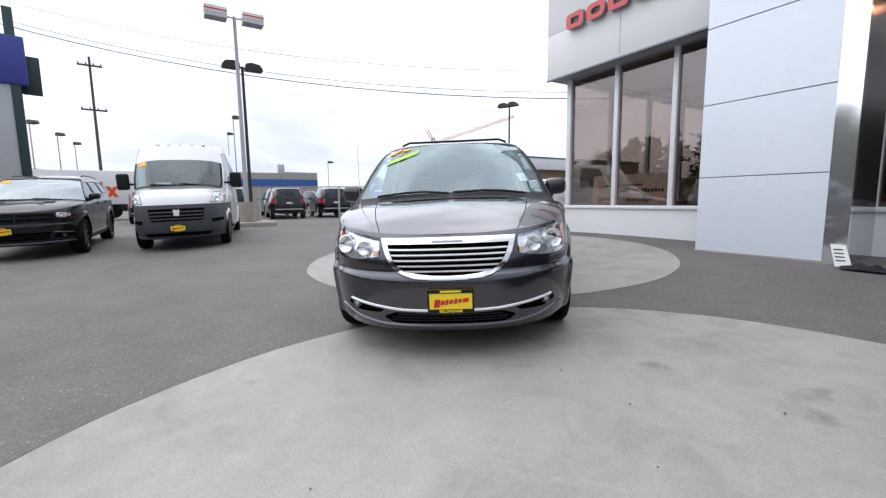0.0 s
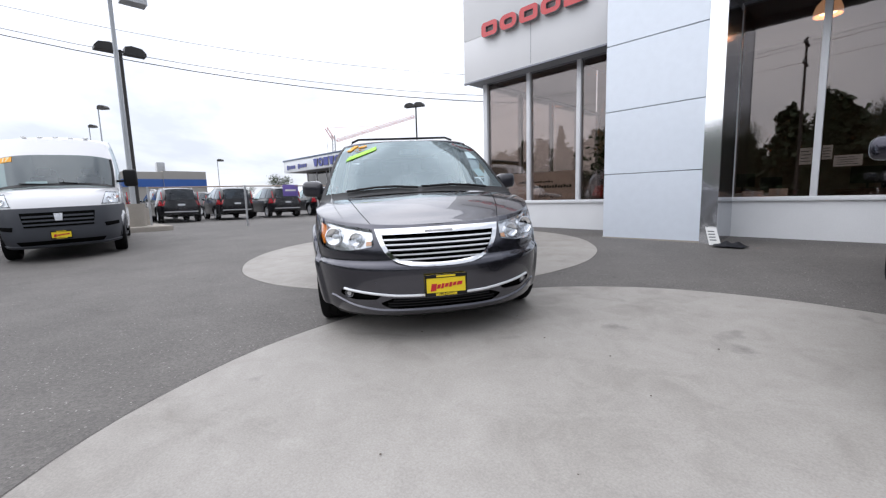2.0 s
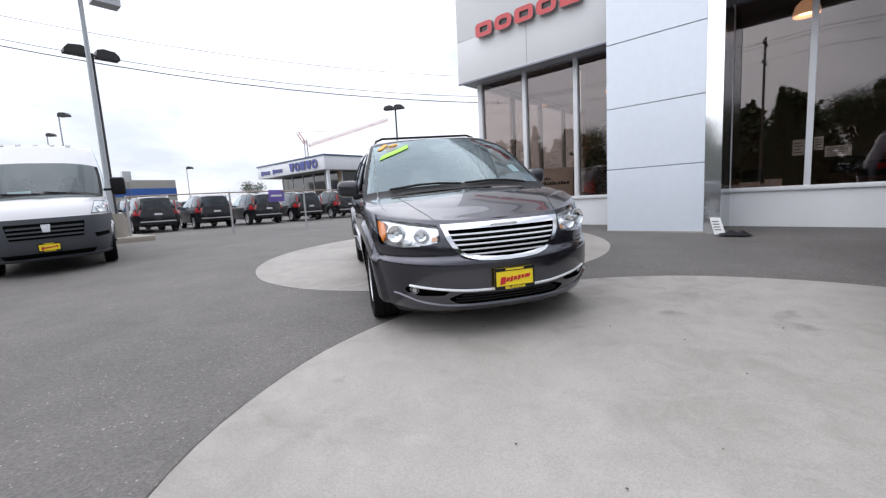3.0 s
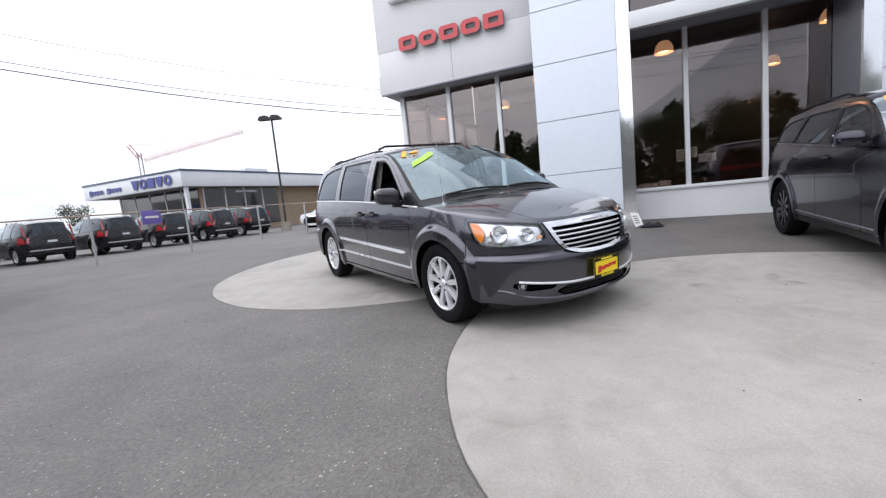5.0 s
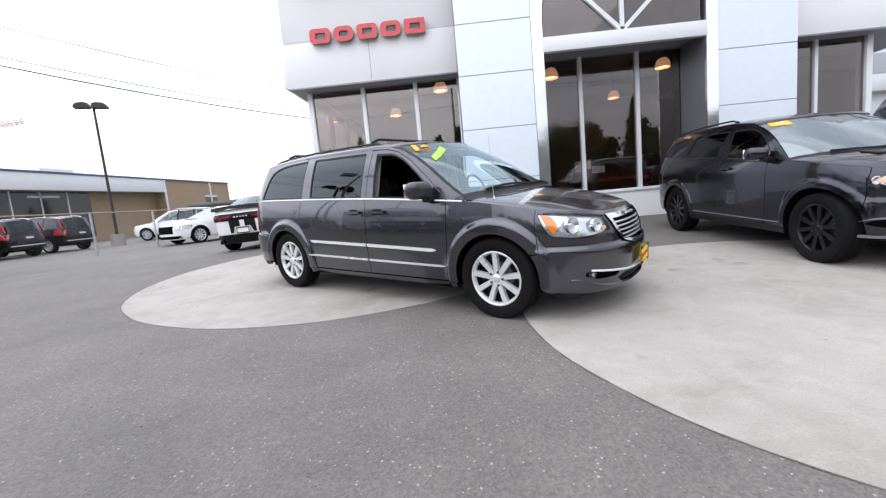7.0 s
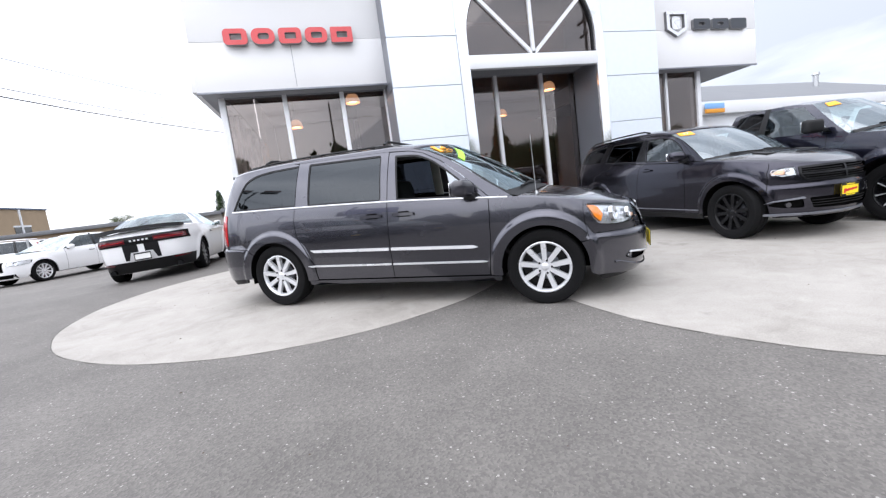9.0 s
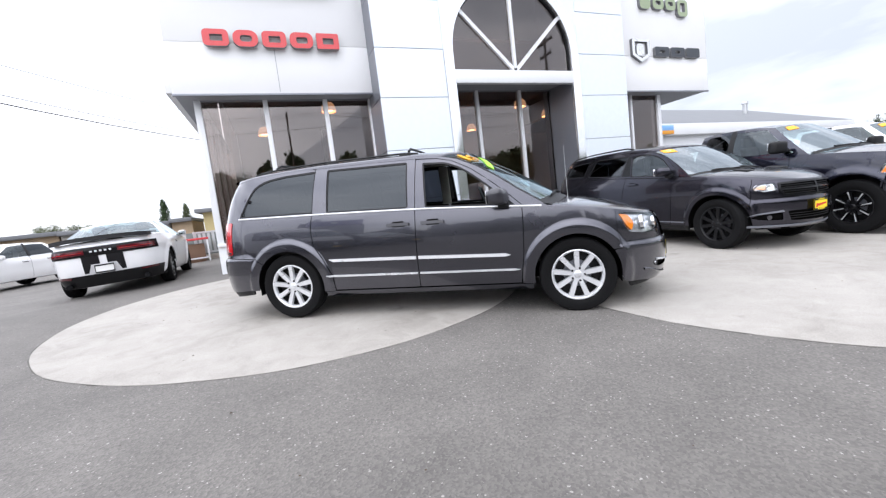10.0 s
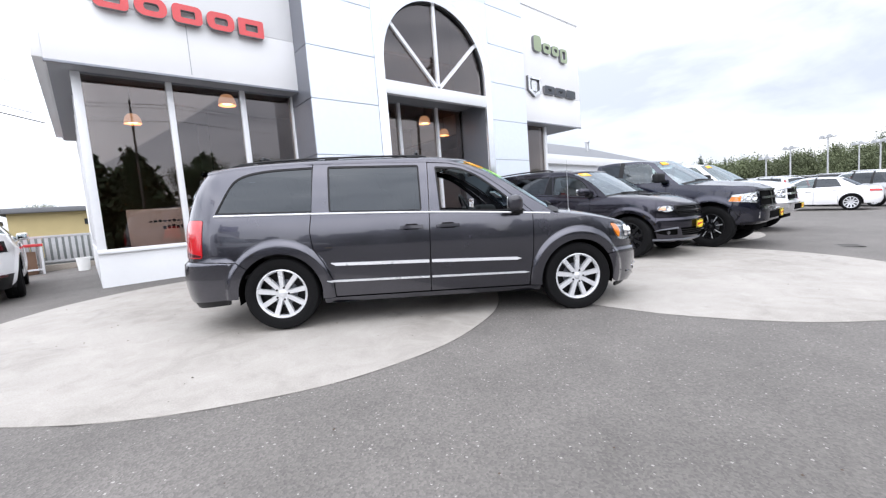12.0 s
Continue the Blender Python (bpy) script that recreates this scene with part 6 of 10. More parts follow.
    for sg in both:
        bm = bmesh.new()
        pts = []
        for i in range(40):
            x = mixv(1.235, -2.13, i / 39)
            z = VAN_BELT(x)
            p = W(ux(x, z), z)
            pts.append(Vector((p.x, sg * (p.y + 0.004), p.z)))
        add_tube(bm, pts, 0.0085, 6)
        part("window_line_trim", bm, SKY_CHROME, root)
        # low roof rails on three feet
        rr = bmesh.new()
        pts = []
        for i in range(15):
            x = mixv(-0.02, -2.0, i / 14)
            z = VAN_RAIL(x)
            y = W(ux(x, z), z).y - 0.085
            pts.append(Vector((x, sg * y, mixv(z, VAN_ROOF(x), 0.62) + (0.012 if 0 < i < 14 else 0.0))))
        add_tube(rr, pts, 0.011, 8)
        for i in (1, 7, 13):
            add_box(rr, (pts[i].x - 0.07, pts[i].y - 0.015, pts[i].z - 0.05), (pts[i].x + 0.07, pts[i].y + 0.015, pts[i].z + 0.006), 0.01)
        part("roof_rail", rr, BLACK_PLASTIC, root)
        fr = bmesh.new()
        add_box(fr, (-0.10, sg * 0.80 - 0.015, 1.10), (0.02, sg * 0.80 + 0.015, 1.62), 0.008)
        for v in fr.verts:
            v.co.y -= sg * (v.co.z - 1.10) * 0.26
        part("pillar_lining", fr, TRIM_PALE, root)
    for x in (-0.12, -1.72):
        cb = bmesh.new()
        z = VAN_ROOF(x) + 0.030
        y = W(ux(x, VAN_RAIL(x)), VAN_RAIL(x)).y - 0.085
        add_tube(cb, [Vector((x, -y, z - 0.035)), Vector((x, -y + 0.09, z)), Vector((x, y - 0.09, z)), Vector((x, y, z - 0.035))], 0.014, 8)
        part("roof_crossbar", cb, BLACK_PLASTIC, root)
    pull_handles(root, B, (0.150, -0.220), 0.972, GREY_MIRROR)
    coach_mirrors(root, VAN, GRANITE, GREY_MIRROR)
    an = bmesh.new()
    p = Vector((1.50, -0.82, 1.045))
    add_rod(an, p, p + Vector((-0.01, 0, 0.04)), 0.016, 0.008)
    add_rod(an, p + Vector((-0.01, 0, 0.03)), p + Vector((-0.03, 0, 0.56)), 0.0028, 0.0016, 6)
    # pale metal colour stands in for sunlight catching the aerial
    part("aerial", an, GALV, root, "thin pale whip aerial")
    coach_fittings(root, VAN, B, R)
    rl = bmesh.new()
    add_box(rl, (-2.1, -0.62, 1.625), (0.25, 0.62, 1.640), 0.006)
    part("headlining", rl, TRIM_PALE, root)
    # stickers and mirror behind the screen
    number_text("year_sticker", "16", 0.22, STICKER_ORANGE, root, sc, YEAR_AT[0], YEAR_AT[1], 0.02, 0.02, bold=0.065)["label"] = "orange year number sticker"
    part("price_sticker", patch(sc, GREEN_AT, 10, 2, 0.009, 0.004), STICKER_GREEN, root, "lime green strip sticker")
    part("inspection_sticker", patch(sc, [(0.74, 0.22), (0.85, 0.22), (0.83, 0.34), (0.73, 0.34)], 3, 3, -0.010, 0.003), PAPER, root, "small white sticker")
    mr = bmesh.new()
    p = sc(0.0, 0.84)
    add_box(mr, (p.x - 0.14, -0.11, p.z - 0.075), (p.x - 0.09, 0.11, p.z - 0.005), 0.02, 3)
    part("cabin_mirror", mr, BLACK_PLASTIC, root)
    return root


SUV = dict(wb=3.042, tyre=0.39, tyre_w=0.265, rim=0.262, spokes=10, alloy=BLACK_ALLOY, rocker=0.32, tuck=0.028, xf=1.35, nf=2.3, xr=-1.9, nr=3.0, lip=(0.024, 0.560, 0.05),
           shelves=((1.92, 2.0, 0.735, 0.05, 0.018),),
           front=[(0.27, 2.24), (0.36, 2.325), (0.48, 2.365), (0.62, 2.375), (0.70, 2.370), (0.735, 2.352), (0.80, 2.345), (0.90, 2.325), (0.97, 2.290), (1.02, 2.24), (1.1, 2.14)],
           rear=[(0.36, -2.55), (0.5, -2.62), (0.72, -2.63), (0.78, -2.59), (1.0, -2.58), (1.25, -2.54), (1.5, -2.42), (1.7, -2.25)],
           side=[(0.25, 0.885), (0.36, 0.922), (0.50, 0.938), (0.70, 0.950), (0.88, 0.960), (1.02, 0.958), (1.12, 0.940), (1.20, 0.915), (1.45, 0.825), (1.62, 0.752), (1.72, 0.70)],
           cowl=1.02, bay=0.90, tail=-2.2, belt_z=1.17, seat_z=0.72, seat_rows=(-0.22, -1.15), mirror=(0.70, 1.03, 1.265, 0.110, 0.075))
SUV_BELT = curve([(-2.3, 1.305), (-1.7, 1.280), (-0.3, 1.212), (0.7, 1.158), (1.1, 1.142)])
SUV_RAIL = curve([(-2.4, 1.600), (-2.0, 1.650), (-1.5, 1.690), (-0.8, 1.706), (-0.2, 1.692), (0.2, 1.650), (0.4, 1.605)])
SUV_ROOF = curve([(-2.4, 1.660), (-2.0, 1.730), (-1.3, 1.780), (-0.6, 1.790), (0.0, 1.765), (0.4, 1.705), (0.6, 1.66)])
SUV_TOP = curve([(1.0, 1.140), (1.3, 1.118), (1.6, 1.085), (1.9, 1.035), (2.05, 1.005), (2.15, 0.992), (2.28, 0.984)])
SUV_BONNET = curve([(1.2, 1.215), (1.6, 1.185), (1.95, 1.112), (2.12, 1.052), (2.23, 1.004), (2.275, 0.986)])


def build_suv(m, colour, label, plate_y=0.0):
    root = thing("sport_utility", label, "car", m)
    B = unroll(SUV)
    W, ux, uy, ury, f = B["W"], B["ux"], B["uy"], B["ury"], B["front"]
    zc, (xa, xb), R = B["zc"], B["axles"], 0.450
    both = (1, -1)
    rings = arch_guides(B, (0.485, 0.50, 0.515, 0.53, 0.545, 0.56, 0.58))

    def su(pts, r=0.0, n=4):
        return soften([(ux(p[0], p[1]), *p[1:]) for p in pts], r, n)

    def fu(pts, r=0.0, n=4):
        return soften([(uy(p[0], p[1]), *p[1:]) for p in pts], r, n)

    def flip(lp):
        return [Vector((-p[0], p[1])) for p in lp[::-1]]
    lamp = soften([(uy(0.60, 0.858), 0.855, 0.02), (uy(0.74, 0.83), 0.838, 0.03), (ux(2.08, 0.84), 0.842, 0.04), (ux(1.965, 0.885), 0.885, 0.015), (ux(2.03, 0.955), 0.957, 0.04), (uy(0.60, 0.965), 0.965, 0.015)])
    grille = fu([(0.575, 0.960, 0.02), (0.585, 0.85, 0.03), (0.53, 0.765, 0.04), (0.0, 0.752, 0), (-0.53, 0.765, 0.04), (-0.585, 0.85, 0.03), (-0.575, 0.960, 0.02), (0.0, 0.968, 0)])
    intake = fu([(0.50, 0.555, 0.03), (0.44, 0.415, 0.03), (0.0, 0.400, 0), (-0.44, 0.415, 0.03), (-0.50, 0.555, 0.03), (0.0, 0.560, 0)])
    fog = fu([(0.555, 0.545, 0.02), (0.53, 0.43, 0.03), (0.70, 0.435, 0.04), (0.80, 0.475, 0.03), (0.75, 0.515, 0.04)])
    # nose
    seam = [(1.955, 0.62), (1.955, 0.72), (1.955, 0.84), (1.945, 0.90), (1.94, 1.03)]
    right = [(0.0, 0.300)] + [(uy(y, 0.30), 0.302) for y in (0.3, 0.55, 0.72)] + [(ux(x, z), z) for x, z in ((2.10, 0.315), (2.0, 0.33), *arc_pts(xa, zc, R, -4, 30, 8))]
    right += [(ux(x, z), z) for x, z in seam[:-1]]
    u1 = ux(1.94, SUV_TOP(1.94))
    edge_line = [(u1, SUV_TOP(1.94))] + [(mixv(u1, 0.0, i / 12), SUV_TOP(W(mixv(u1, 0.0, i / 12), 1.0).x)) for i in range(1, 13)]
    right += edge_line
    left = [(-a, b) for a, b in right[::-1]][1:-1]
    rows = row_guides(B, [0.05 * i for i in range(-34, 35)], (0.66, 0.685, 0.70, 0.715, 0.73, 0.745))
    sheet("front_bumper", W, [Vector(p) for p in right + left], colour, root, (lamp, flip(lamp), grille, intake, fog, flip(fog)), 0.05, 0, 0.02, (1,), "", rows)
    g = 0.006
    wing = [(x - g, z) for x, z in seam[:-1]] + [(1.934, SUV_TOP(1.934))] + [(x, SUV_TOP(x)) for x in (1.85, 1.7, 1.55, 1.4, 1.25, 1.12)] + [(1.05, 1.146), (0.755, 1.162), (0.752, 0.80), (0.73, 0.50), (0.71, 0.36), (1.07, 0.355)] + arc_pts(xa, zc, R, 184, 32, 22)
    sheet("front_fender", W, su(wing), colour, root, (), 0.055, 0, 0.02, both, "", rings)
    fwin = su([(-0.225, 1.622, 0.015), (0.10, 1.626, 0.06), (0.33, 1.576, 0.08), (0.52, 1.478, 0.08), (0.835, 1.178, 0.015), (-0.15, 1.232, 0.015)])
    door = [(0.746, 1.168), (0.744, 0.80), (0.722, 0.50), (0.70, 0.365), (-0.345, 0.365), (-0.33, 0.8), (-0.255, 1.18), (-0.285, 1.672), (0.10, 1.655), (0.36, 1.598), (0.56, 1.492), (0.74, 1.352), (0.90, 1.21), (0.88, 1.17)]
    sheet("front_door", W, su(door), colour, root, (fwin,), 0.06, 0, 0.02, both)
    window_set("front_window", B, fwin, CLEAR_SIDE, root, shadow=False)
    rwin = su([(-0.335, 1.634, 0.02), (-1.205, 1.648, 0.05), (-1.325, 1.300, 0.03), (-0.395, 1.248, 0.02)])
    rdoor = [(-0.353, 0.365), (-1.02, 0.365)] + arc_pts(xb, zc, R + 0.03, 8, 62, 8) + [(-1.36, 1.0), (-1.40, 1.28), (-1.285, 1.692), (-0.8, 1.698), (-0.293, 1.680), (-0.263, 1.18), (-0.338, 0.8)]
    sheet("rear_door", W, su(rdoor), colour, root, (rwin,), 0.06, 0, 0.02, both, "", rings)
    window_set("rear_window", B, rwin, PRIVACY, root)
    qwin = su([(-1.385, 1.640, 0.02), (-1.80, 1.615, 0.06), (-2.05, 1.54, 0.08), (-2.16, 1.352, 0.03), (-1.485, 1.312, 0.02)])
    quarter = [(-1.293, 1.686), (-1.408, 1.28), (-1.368, 1.0)] + arc_pts(xb, zc, R + 0.022, 62, 8, 8) + [(-1.03, 0.355)] + arc_pts(xb, zc, R, 0, 150, 20) + [(-2.02, 0.66), (-2.2, 0.74), (-2.32, 0.75)]
    quarter = [(ux(x, z), z) for x, z in quarter] + [(ury(y, z), z) for y, z in ((0.74, 0.76), (0.72, 1.0), (0.70, 1.25), (0.62, 1.5), (0.55, 1.6))] + [(ux(x, SUV_RAIL(x)), SUV_RAIL(x)) for x in (-2.2, -2.05, -1.9, -1.7, -1.5)]
    sheet("rear_quarter", W, [Vector(p) for p in quarter], colour, root, (qwin,), 0.055, 0, 0.02, both, "", rings)
    window_set("quarter_window", B, qwin, PRIVACY, root)
    for pts in (((-0.245, 1.618), (-0.318, 1.630), (-0.375, 1.252), (-0.170, 1.238)), ((-1.225, 1.642), (-1.37, 1.636), (-1.47, 1.316), (-1.345, 1.304))):
        sheet("pillar_trim", W, su(pts, 0.006), BLACK_ALLOY, root, (), 0.08, 0.003, 0.006, both)
    a_edge = [(1.10, 1.146), (0.92, 1.285), (0.74, 1.412), (0.55, 1.525), (0.37, 1.602), (0.22, 1.650)]
    rail = a_edge + [(x, SUV_RAIL(x)) for x in (0.1, -0.1, -0.3, -0.6, -0.9, -1.285)] + [(-1.285, 1.697), (-0.8, 1.702), (-0.29, 1.684), (0.10, 1.661), (0.364, 1.603), (0.564, 1.497), (0.745, 1.357), (0.905, 1.215), (0.905, 1.172), (1.05, 1.150)]
    rail = [(x, z + 0.010) if 5 < i < 12 else (x, z) for i, (x, z) in enumerate(rail)]
    sheet("cant_rail", W, su(rail), colour, root, (), 0.05, 0, 0.02, both)
    sheet("sill", W, su([(1.06, 0.348), (-1.06, 0.348), (-1.05, 0.27), (1.05, 0.27)]), BLACK_PLASTIC, root, (), 0.06, -0.002, 0.03, both)
    rb = [(ux(x, z), z) for x, z in ((-2.025, 0.65), (-2.2, 0.73), (-2.32, 0.742))] + [(ury(y, 0.75), 0.75) for y in (0.74, 0.4, 0.0)] + [(ury(y, 0.38), 0.38) for y in (0.0, 0.5, 0.75)] + [(ux(-2.2, 0.38), 0.38), (ux(-1.99, 0.37), 0.37)]
    rb += [(ux(x, z), z) for x, z in arc_pts(xb, zc, R, 178, 151, 6)]
    sheet("rear_bumper", W, [Vector(p) for p in rb], colour, root, (), 0.06, 0, 0.02, both)
    gate = [(ury(y, z), z) for y, z in ((0.73, 0.765), (0.71, 1.0), (0.69, 1.25), (0.61, 1.5), (0.54, 1.6), (0.0, 1.64), (0.0, 0.765))]
    sheet("liftgate", W, [Vector(p) for p in gate], colour, root, (), 0.08, 0, 0.02, both)
    sheet("backlight", W, [Vector(p) for p in [(ury(y, z), z) for y, z in ((0.64, 1.25), (0.56, 1.5), (0.0, 1.58), (0.0, 1.22))]], PRIVACY, root, (), 0.08, 0.003, 0.004, both)
    sheet("tail_lamp", W, [Vector(p) for p in [(ux(-2.44, 1.0), 1.0), (ux(-2.42, 1.12), 1.12), (ury(0.0, 1.11), 1.11), (ury(0.0, 1.03), 1.03)]], RED_LENS, root, (), 0.08, 0.006, 0.01, both)
    # roof
    sc = screen_surface(a_edge, B, ((1.26, 1.212), (0.40, 1.685)), 2.3, 0.03)
    edge, spine = [], []
    for i in range(9):
        k = 1 - i / 9
        p = sc(1 - k, 1.0)
        edge.append(p)
        spine.append(Vector((mixv(0.26, p.x, k), 0, 0)))
    for i in range(29):
        x = mixv(0.22, -2.2, i / 28)
        z = SUV_RAIL(x) + (0.010 if x > -1.3 else 0)
        edge.append(W(ux(x, z), z))
        spine.append(Vector((mixv(0.26, -2.12, i / 28), 0, 0)))
    u0, z0 = ux(-2.2, SUV_RAIL(-2.2)), SUV_RAIL(-2.2)
    for i in range(1, 11):
        p = W(mixv(u0, B["U2"], i / 10), mixv(z0, 1.64, ease(i / 8)))
        edge.append(p)
        spine.append(Vector((mixv(-2.12, p.x + 0.01, i / 10), 0, 0)))
    for e, s in zip(edge, spine):
        s.z = max(SUV_ROOF(s.x), e.z + 0.0005)
    spine[0].z = edge[0].z
    crown("roof", edge, spine, 2.5, colour, root)
    # bonnet
    edge, spine = [], []
    for i in range(19):
        x = mixv(1.10, 1.94, i / 18)
        edge.append(W(ux(x, SUV_TOP(x)), SUV_TOP(x)))
    edge += [W(u, z) for u, z in edge_line[1:]]
    for e in edge:
        x = 1.28 + (e.x - 1.10) * (2.272 - 1.28) / (edge[-1].x - 1.10)
        spine.append(Vector((x, 0, max(SUV_BONNET(x), e.z + 0.0005))))
    crown("fender_crown", edge, spine, 2.3, colour, root, 0.0, 0.16)
    crown("bonnet", edge, spine, 2.3, colour, root, 0.168, 1.0)
    for sg in both:
        ln = bmesh.new()
        pts = []
        for e, s in list(zip(edge, spine))[:26]:
            p = e.lerp(s, 0.164)
            p.z = e.z + (s.z - e.z) * (1 - 0.836 ** 2.3) ** (1 / 2.3) - 0.005
            pts.append(Vector((p.x, p.y * sg, p.z)))
        add_tube(ln, pts, 0.006, 5)
        part("bonnet_seam", ln, GAP, root)
        v = bmesh.new()
        add_box(v, (1.48, sg * 0.40 - 0.09, 1.178), (1.70, sg * 0.40 + 0.09, 1.200), 0.010)
        for q in v.verts:
            q.co.z -= (q.co.x - 1.48) * 0.13
        part("bonnet_vent", v, BLACK_PLASTIC, root)
    screen_sheet("windscreen", sc, CLEAR_SCREEN, root, 0.012, 0.995, 0.985)
    bm = bmesh.new()
    ln = []
    for i in range(25):
        y = 2 * i / 24 - 1
        e = sc(y, 0.0)
        ln.append([bm.verts.new(e + d) for d in (Vector((0.08, 0, -0.022)), Vector((0.045, 0, -0.006)), Vector((0.0, 0, 0.002)))] + [bm.verts.new(sc(y, 0.045) + Vector((0.003, 0, 0.004)))])
    for p, q in zip(ln, ln[1:]):
        for k in range(3):
            bm.faces.new((p[k], p[k + 1], q[k + 1], q[k]))
    part("cowl_trim", bm, BLACK_PLASTIC, root)
    info = dict(root=root, front=f, rear=B["rear"], screen=sc)
    wipers(info)
    # grille: black recess, frame and cross
    sheet("grille", W, grille, GAP, root, (), 0.06, -0.03, 0.004, (1,), "black cross-bar grille")
    sheet("grille_surround", W, inset(grille, 0.002), BLACK_ALLOY, root, (inset(grille, 0.028),), 0.03, 0.010, 0.04)
    for z in (0.80, 0.83, 0.89, 0.92):
        part("grille_bar", patch(f, [(0.55, z - 0.004), (-0.55, z - 0.004), (-0.55, z + 0.004), (0.55, z + 0.004)], 18, 1, -0.010, 0.01), BLACK_PLASTIC, root)
    part("grille_bar", patch(f, [(0.565, 0.848), (-0.565, 0.848), (-0.565, 0.874), (0.565, 0.874)], 20, 2, 0.004, 0.02), BLACK_ALLOY, root)
    part("grille_bar", patch(f, [(0.016, 0.775), (-0.016, 0.775), (-0.016, 0.945), (0.016, 0.945)], 2, 4, 0.004, 0.02), BLACK_ALLOY, root)
    for sg in both:
        hl = sheet("head_lamp", W, inset(lamp, 0.002), LAMP_FACET, root, (), 0.035, -0.028, -0.026, (sg,), "smoky clear-lensed head lamp")[0]
        for y, z, r in ((0.665, 0.905, 0.036), (0.765, 0.902, 0.038)):
            u = uy(y, z)
            p, n = W(u, z), normal_at(W, u, z)
            ax = (n + Vector((1.2, 0, 0))).normalized()
            p, ax = Vector((p.x, p.y * sg, p.z)) - ax * 0.014, Vector((ax.x, ax.y * sg, ax.z))
            part("lamp_bowl", dish(p, ax, r, 0.012), CHROME, hl)
        amber = soften([(ux(2.08, 0.875), 0.87), (ux(1.99, 0.89), 0.89), (ux(2.03, 0.935), 0.935), (ux(2.09, 0.935), 0.935)], 0.012)
        sheet("indicator", W, amber, AMBER_PALE, hl, (), 0.03, -0.006, 0.012, (sg,), "pale amber indicator")
        dr_ = soften([(uy(0.61, 0.862), 0.860), (uy(0.74, 0.844), 0.846), (uy(0.74, 0.852), 0.856), (uy(0.61, 0.872), 0.870)], 0.003)
        sheet("lamp_strip", W, dr_, SATIN, hl, (), 0.03, -0.010, 0.012, (sg,))
        lens = sheet("lens", W, inset(lamp, 0.002), LAMP_LENS, hl, (), 0.035, 0.003, 0.004, (sg,))[0]
        lens.visible_shadow = False
        sheet("fog_recess", W, fog, GAP, root, (), 0.04, -0.025, -0.023, (sg,))
        u = uy(0.665, 0.472)
        p, n = W(u, 0.472), normal_at(W, u, 0.472)
        p, n = Vector((p.x, p.y * sg, p.z)), Vector((n.x, n.y * sg, n.z))
        ax = (n + Vector((0.8, 0, 0))).normalized()
        fg = bmesh.new()
        add_rod(fg, p - ax * 0.03, p + ax * 0.002, 0.036, 0.034, 20)
        part("fog_lamp", fg, LAMP_DARK, root)
        br = soften([(uy(0.53, 0.545), 0.548), (uy(0.55, 0.575), 0.572), (uy(0.76, 0.54), 0.535), (uy(0.82, 0.50), 0.495), (uy(0.76, 0.525), 0.520)], 0.006)
        sheet("fog_trim", W, br, REVEAL_GREY, root, (), 0.04, 0.008, 0.012, (sg,))
        rr = bmesh.new()
        pts = []
        for i in range(13):
            x = -0.30 - i * 0.145
            z = SUV_RAIL(x)
            pts.append(Vector((x, sg * (W(ux(x, z), z).y - 0.07), mixv(z, SUV_ROOF(x), 0.62) + (0.030 if 0 < i < 12 else 0.0))))
        add_tube(rr, pts, 0.014, 8)
        part("roof_rail", rr, BLACK_PLASTIC, root)
        s = B["side"](sg)
        part("sill_moulding", patch(s, [(0.98, 0.400), (-0.98, 0.408), (-0.98, 0.420), (0.98, 0.412)], 16, 1, 0.008, 0.012), REVEAL_GREY, root, "thin dull sill strip")
        bm = bmesh.new()
        pts = []
        for i in range(24):
            x = mixv(0.84, -1.33, i / 23)
            z = SUV_BELT(x) + 0.002
            q = W(ux(x, z), z)
            pts.append(Vector((q.x, sg * (q.y + 0.004), q.z)))
        add_tube(bm, pts, 0.007, 6)
        part("window_line_trim", bm, BLACK_ALLOY, root)
    sheet("lower_intake", W, intake, GAP, root, (), 0.06, -0.03, -0.028)
    for z in (0.44, 0.475, 0.51):
        part("intake_slat", patch(f, [(0.46, z - 0.004), (-0.46, z - 0.004), (-0.46, z + 0.004), (0.46, z + 0.004)], 14, 1, -0.012, 0.014), BLACK_PLASTIC, root)
    part("skid_lip", patch(f, [(0.80, 0.335), (-0.80, 0.335), (-0.80, 0.358), (0.80, 0.358)], 30, 2, 0.014, 0.02), REVEAL_GREY, root, "dull grey lower lip")
    dealer_plate(info, plate_y, 0.610)
    year = part("year_sticker", patch(sc, [(-0.90, 0.80), (-0.62, 0.81), (-0.60, 0.965), (-0.87, 0.965)], 5, 3, 0.006, 0.004), STICKER_ORANGE, root, "orange year sticker")
    number_text("year_number", "17", 0.10, STICKER_PALE, year, sc, -0.75, 0.885, 0.02, 0.02)
    pull_handles(root, B, (-0.08, -1.14), 1.085, colour)
    coach_mirrors(root, SUV, colour, colour)
    coach_fittings(root, SUV, B, R)
    return root


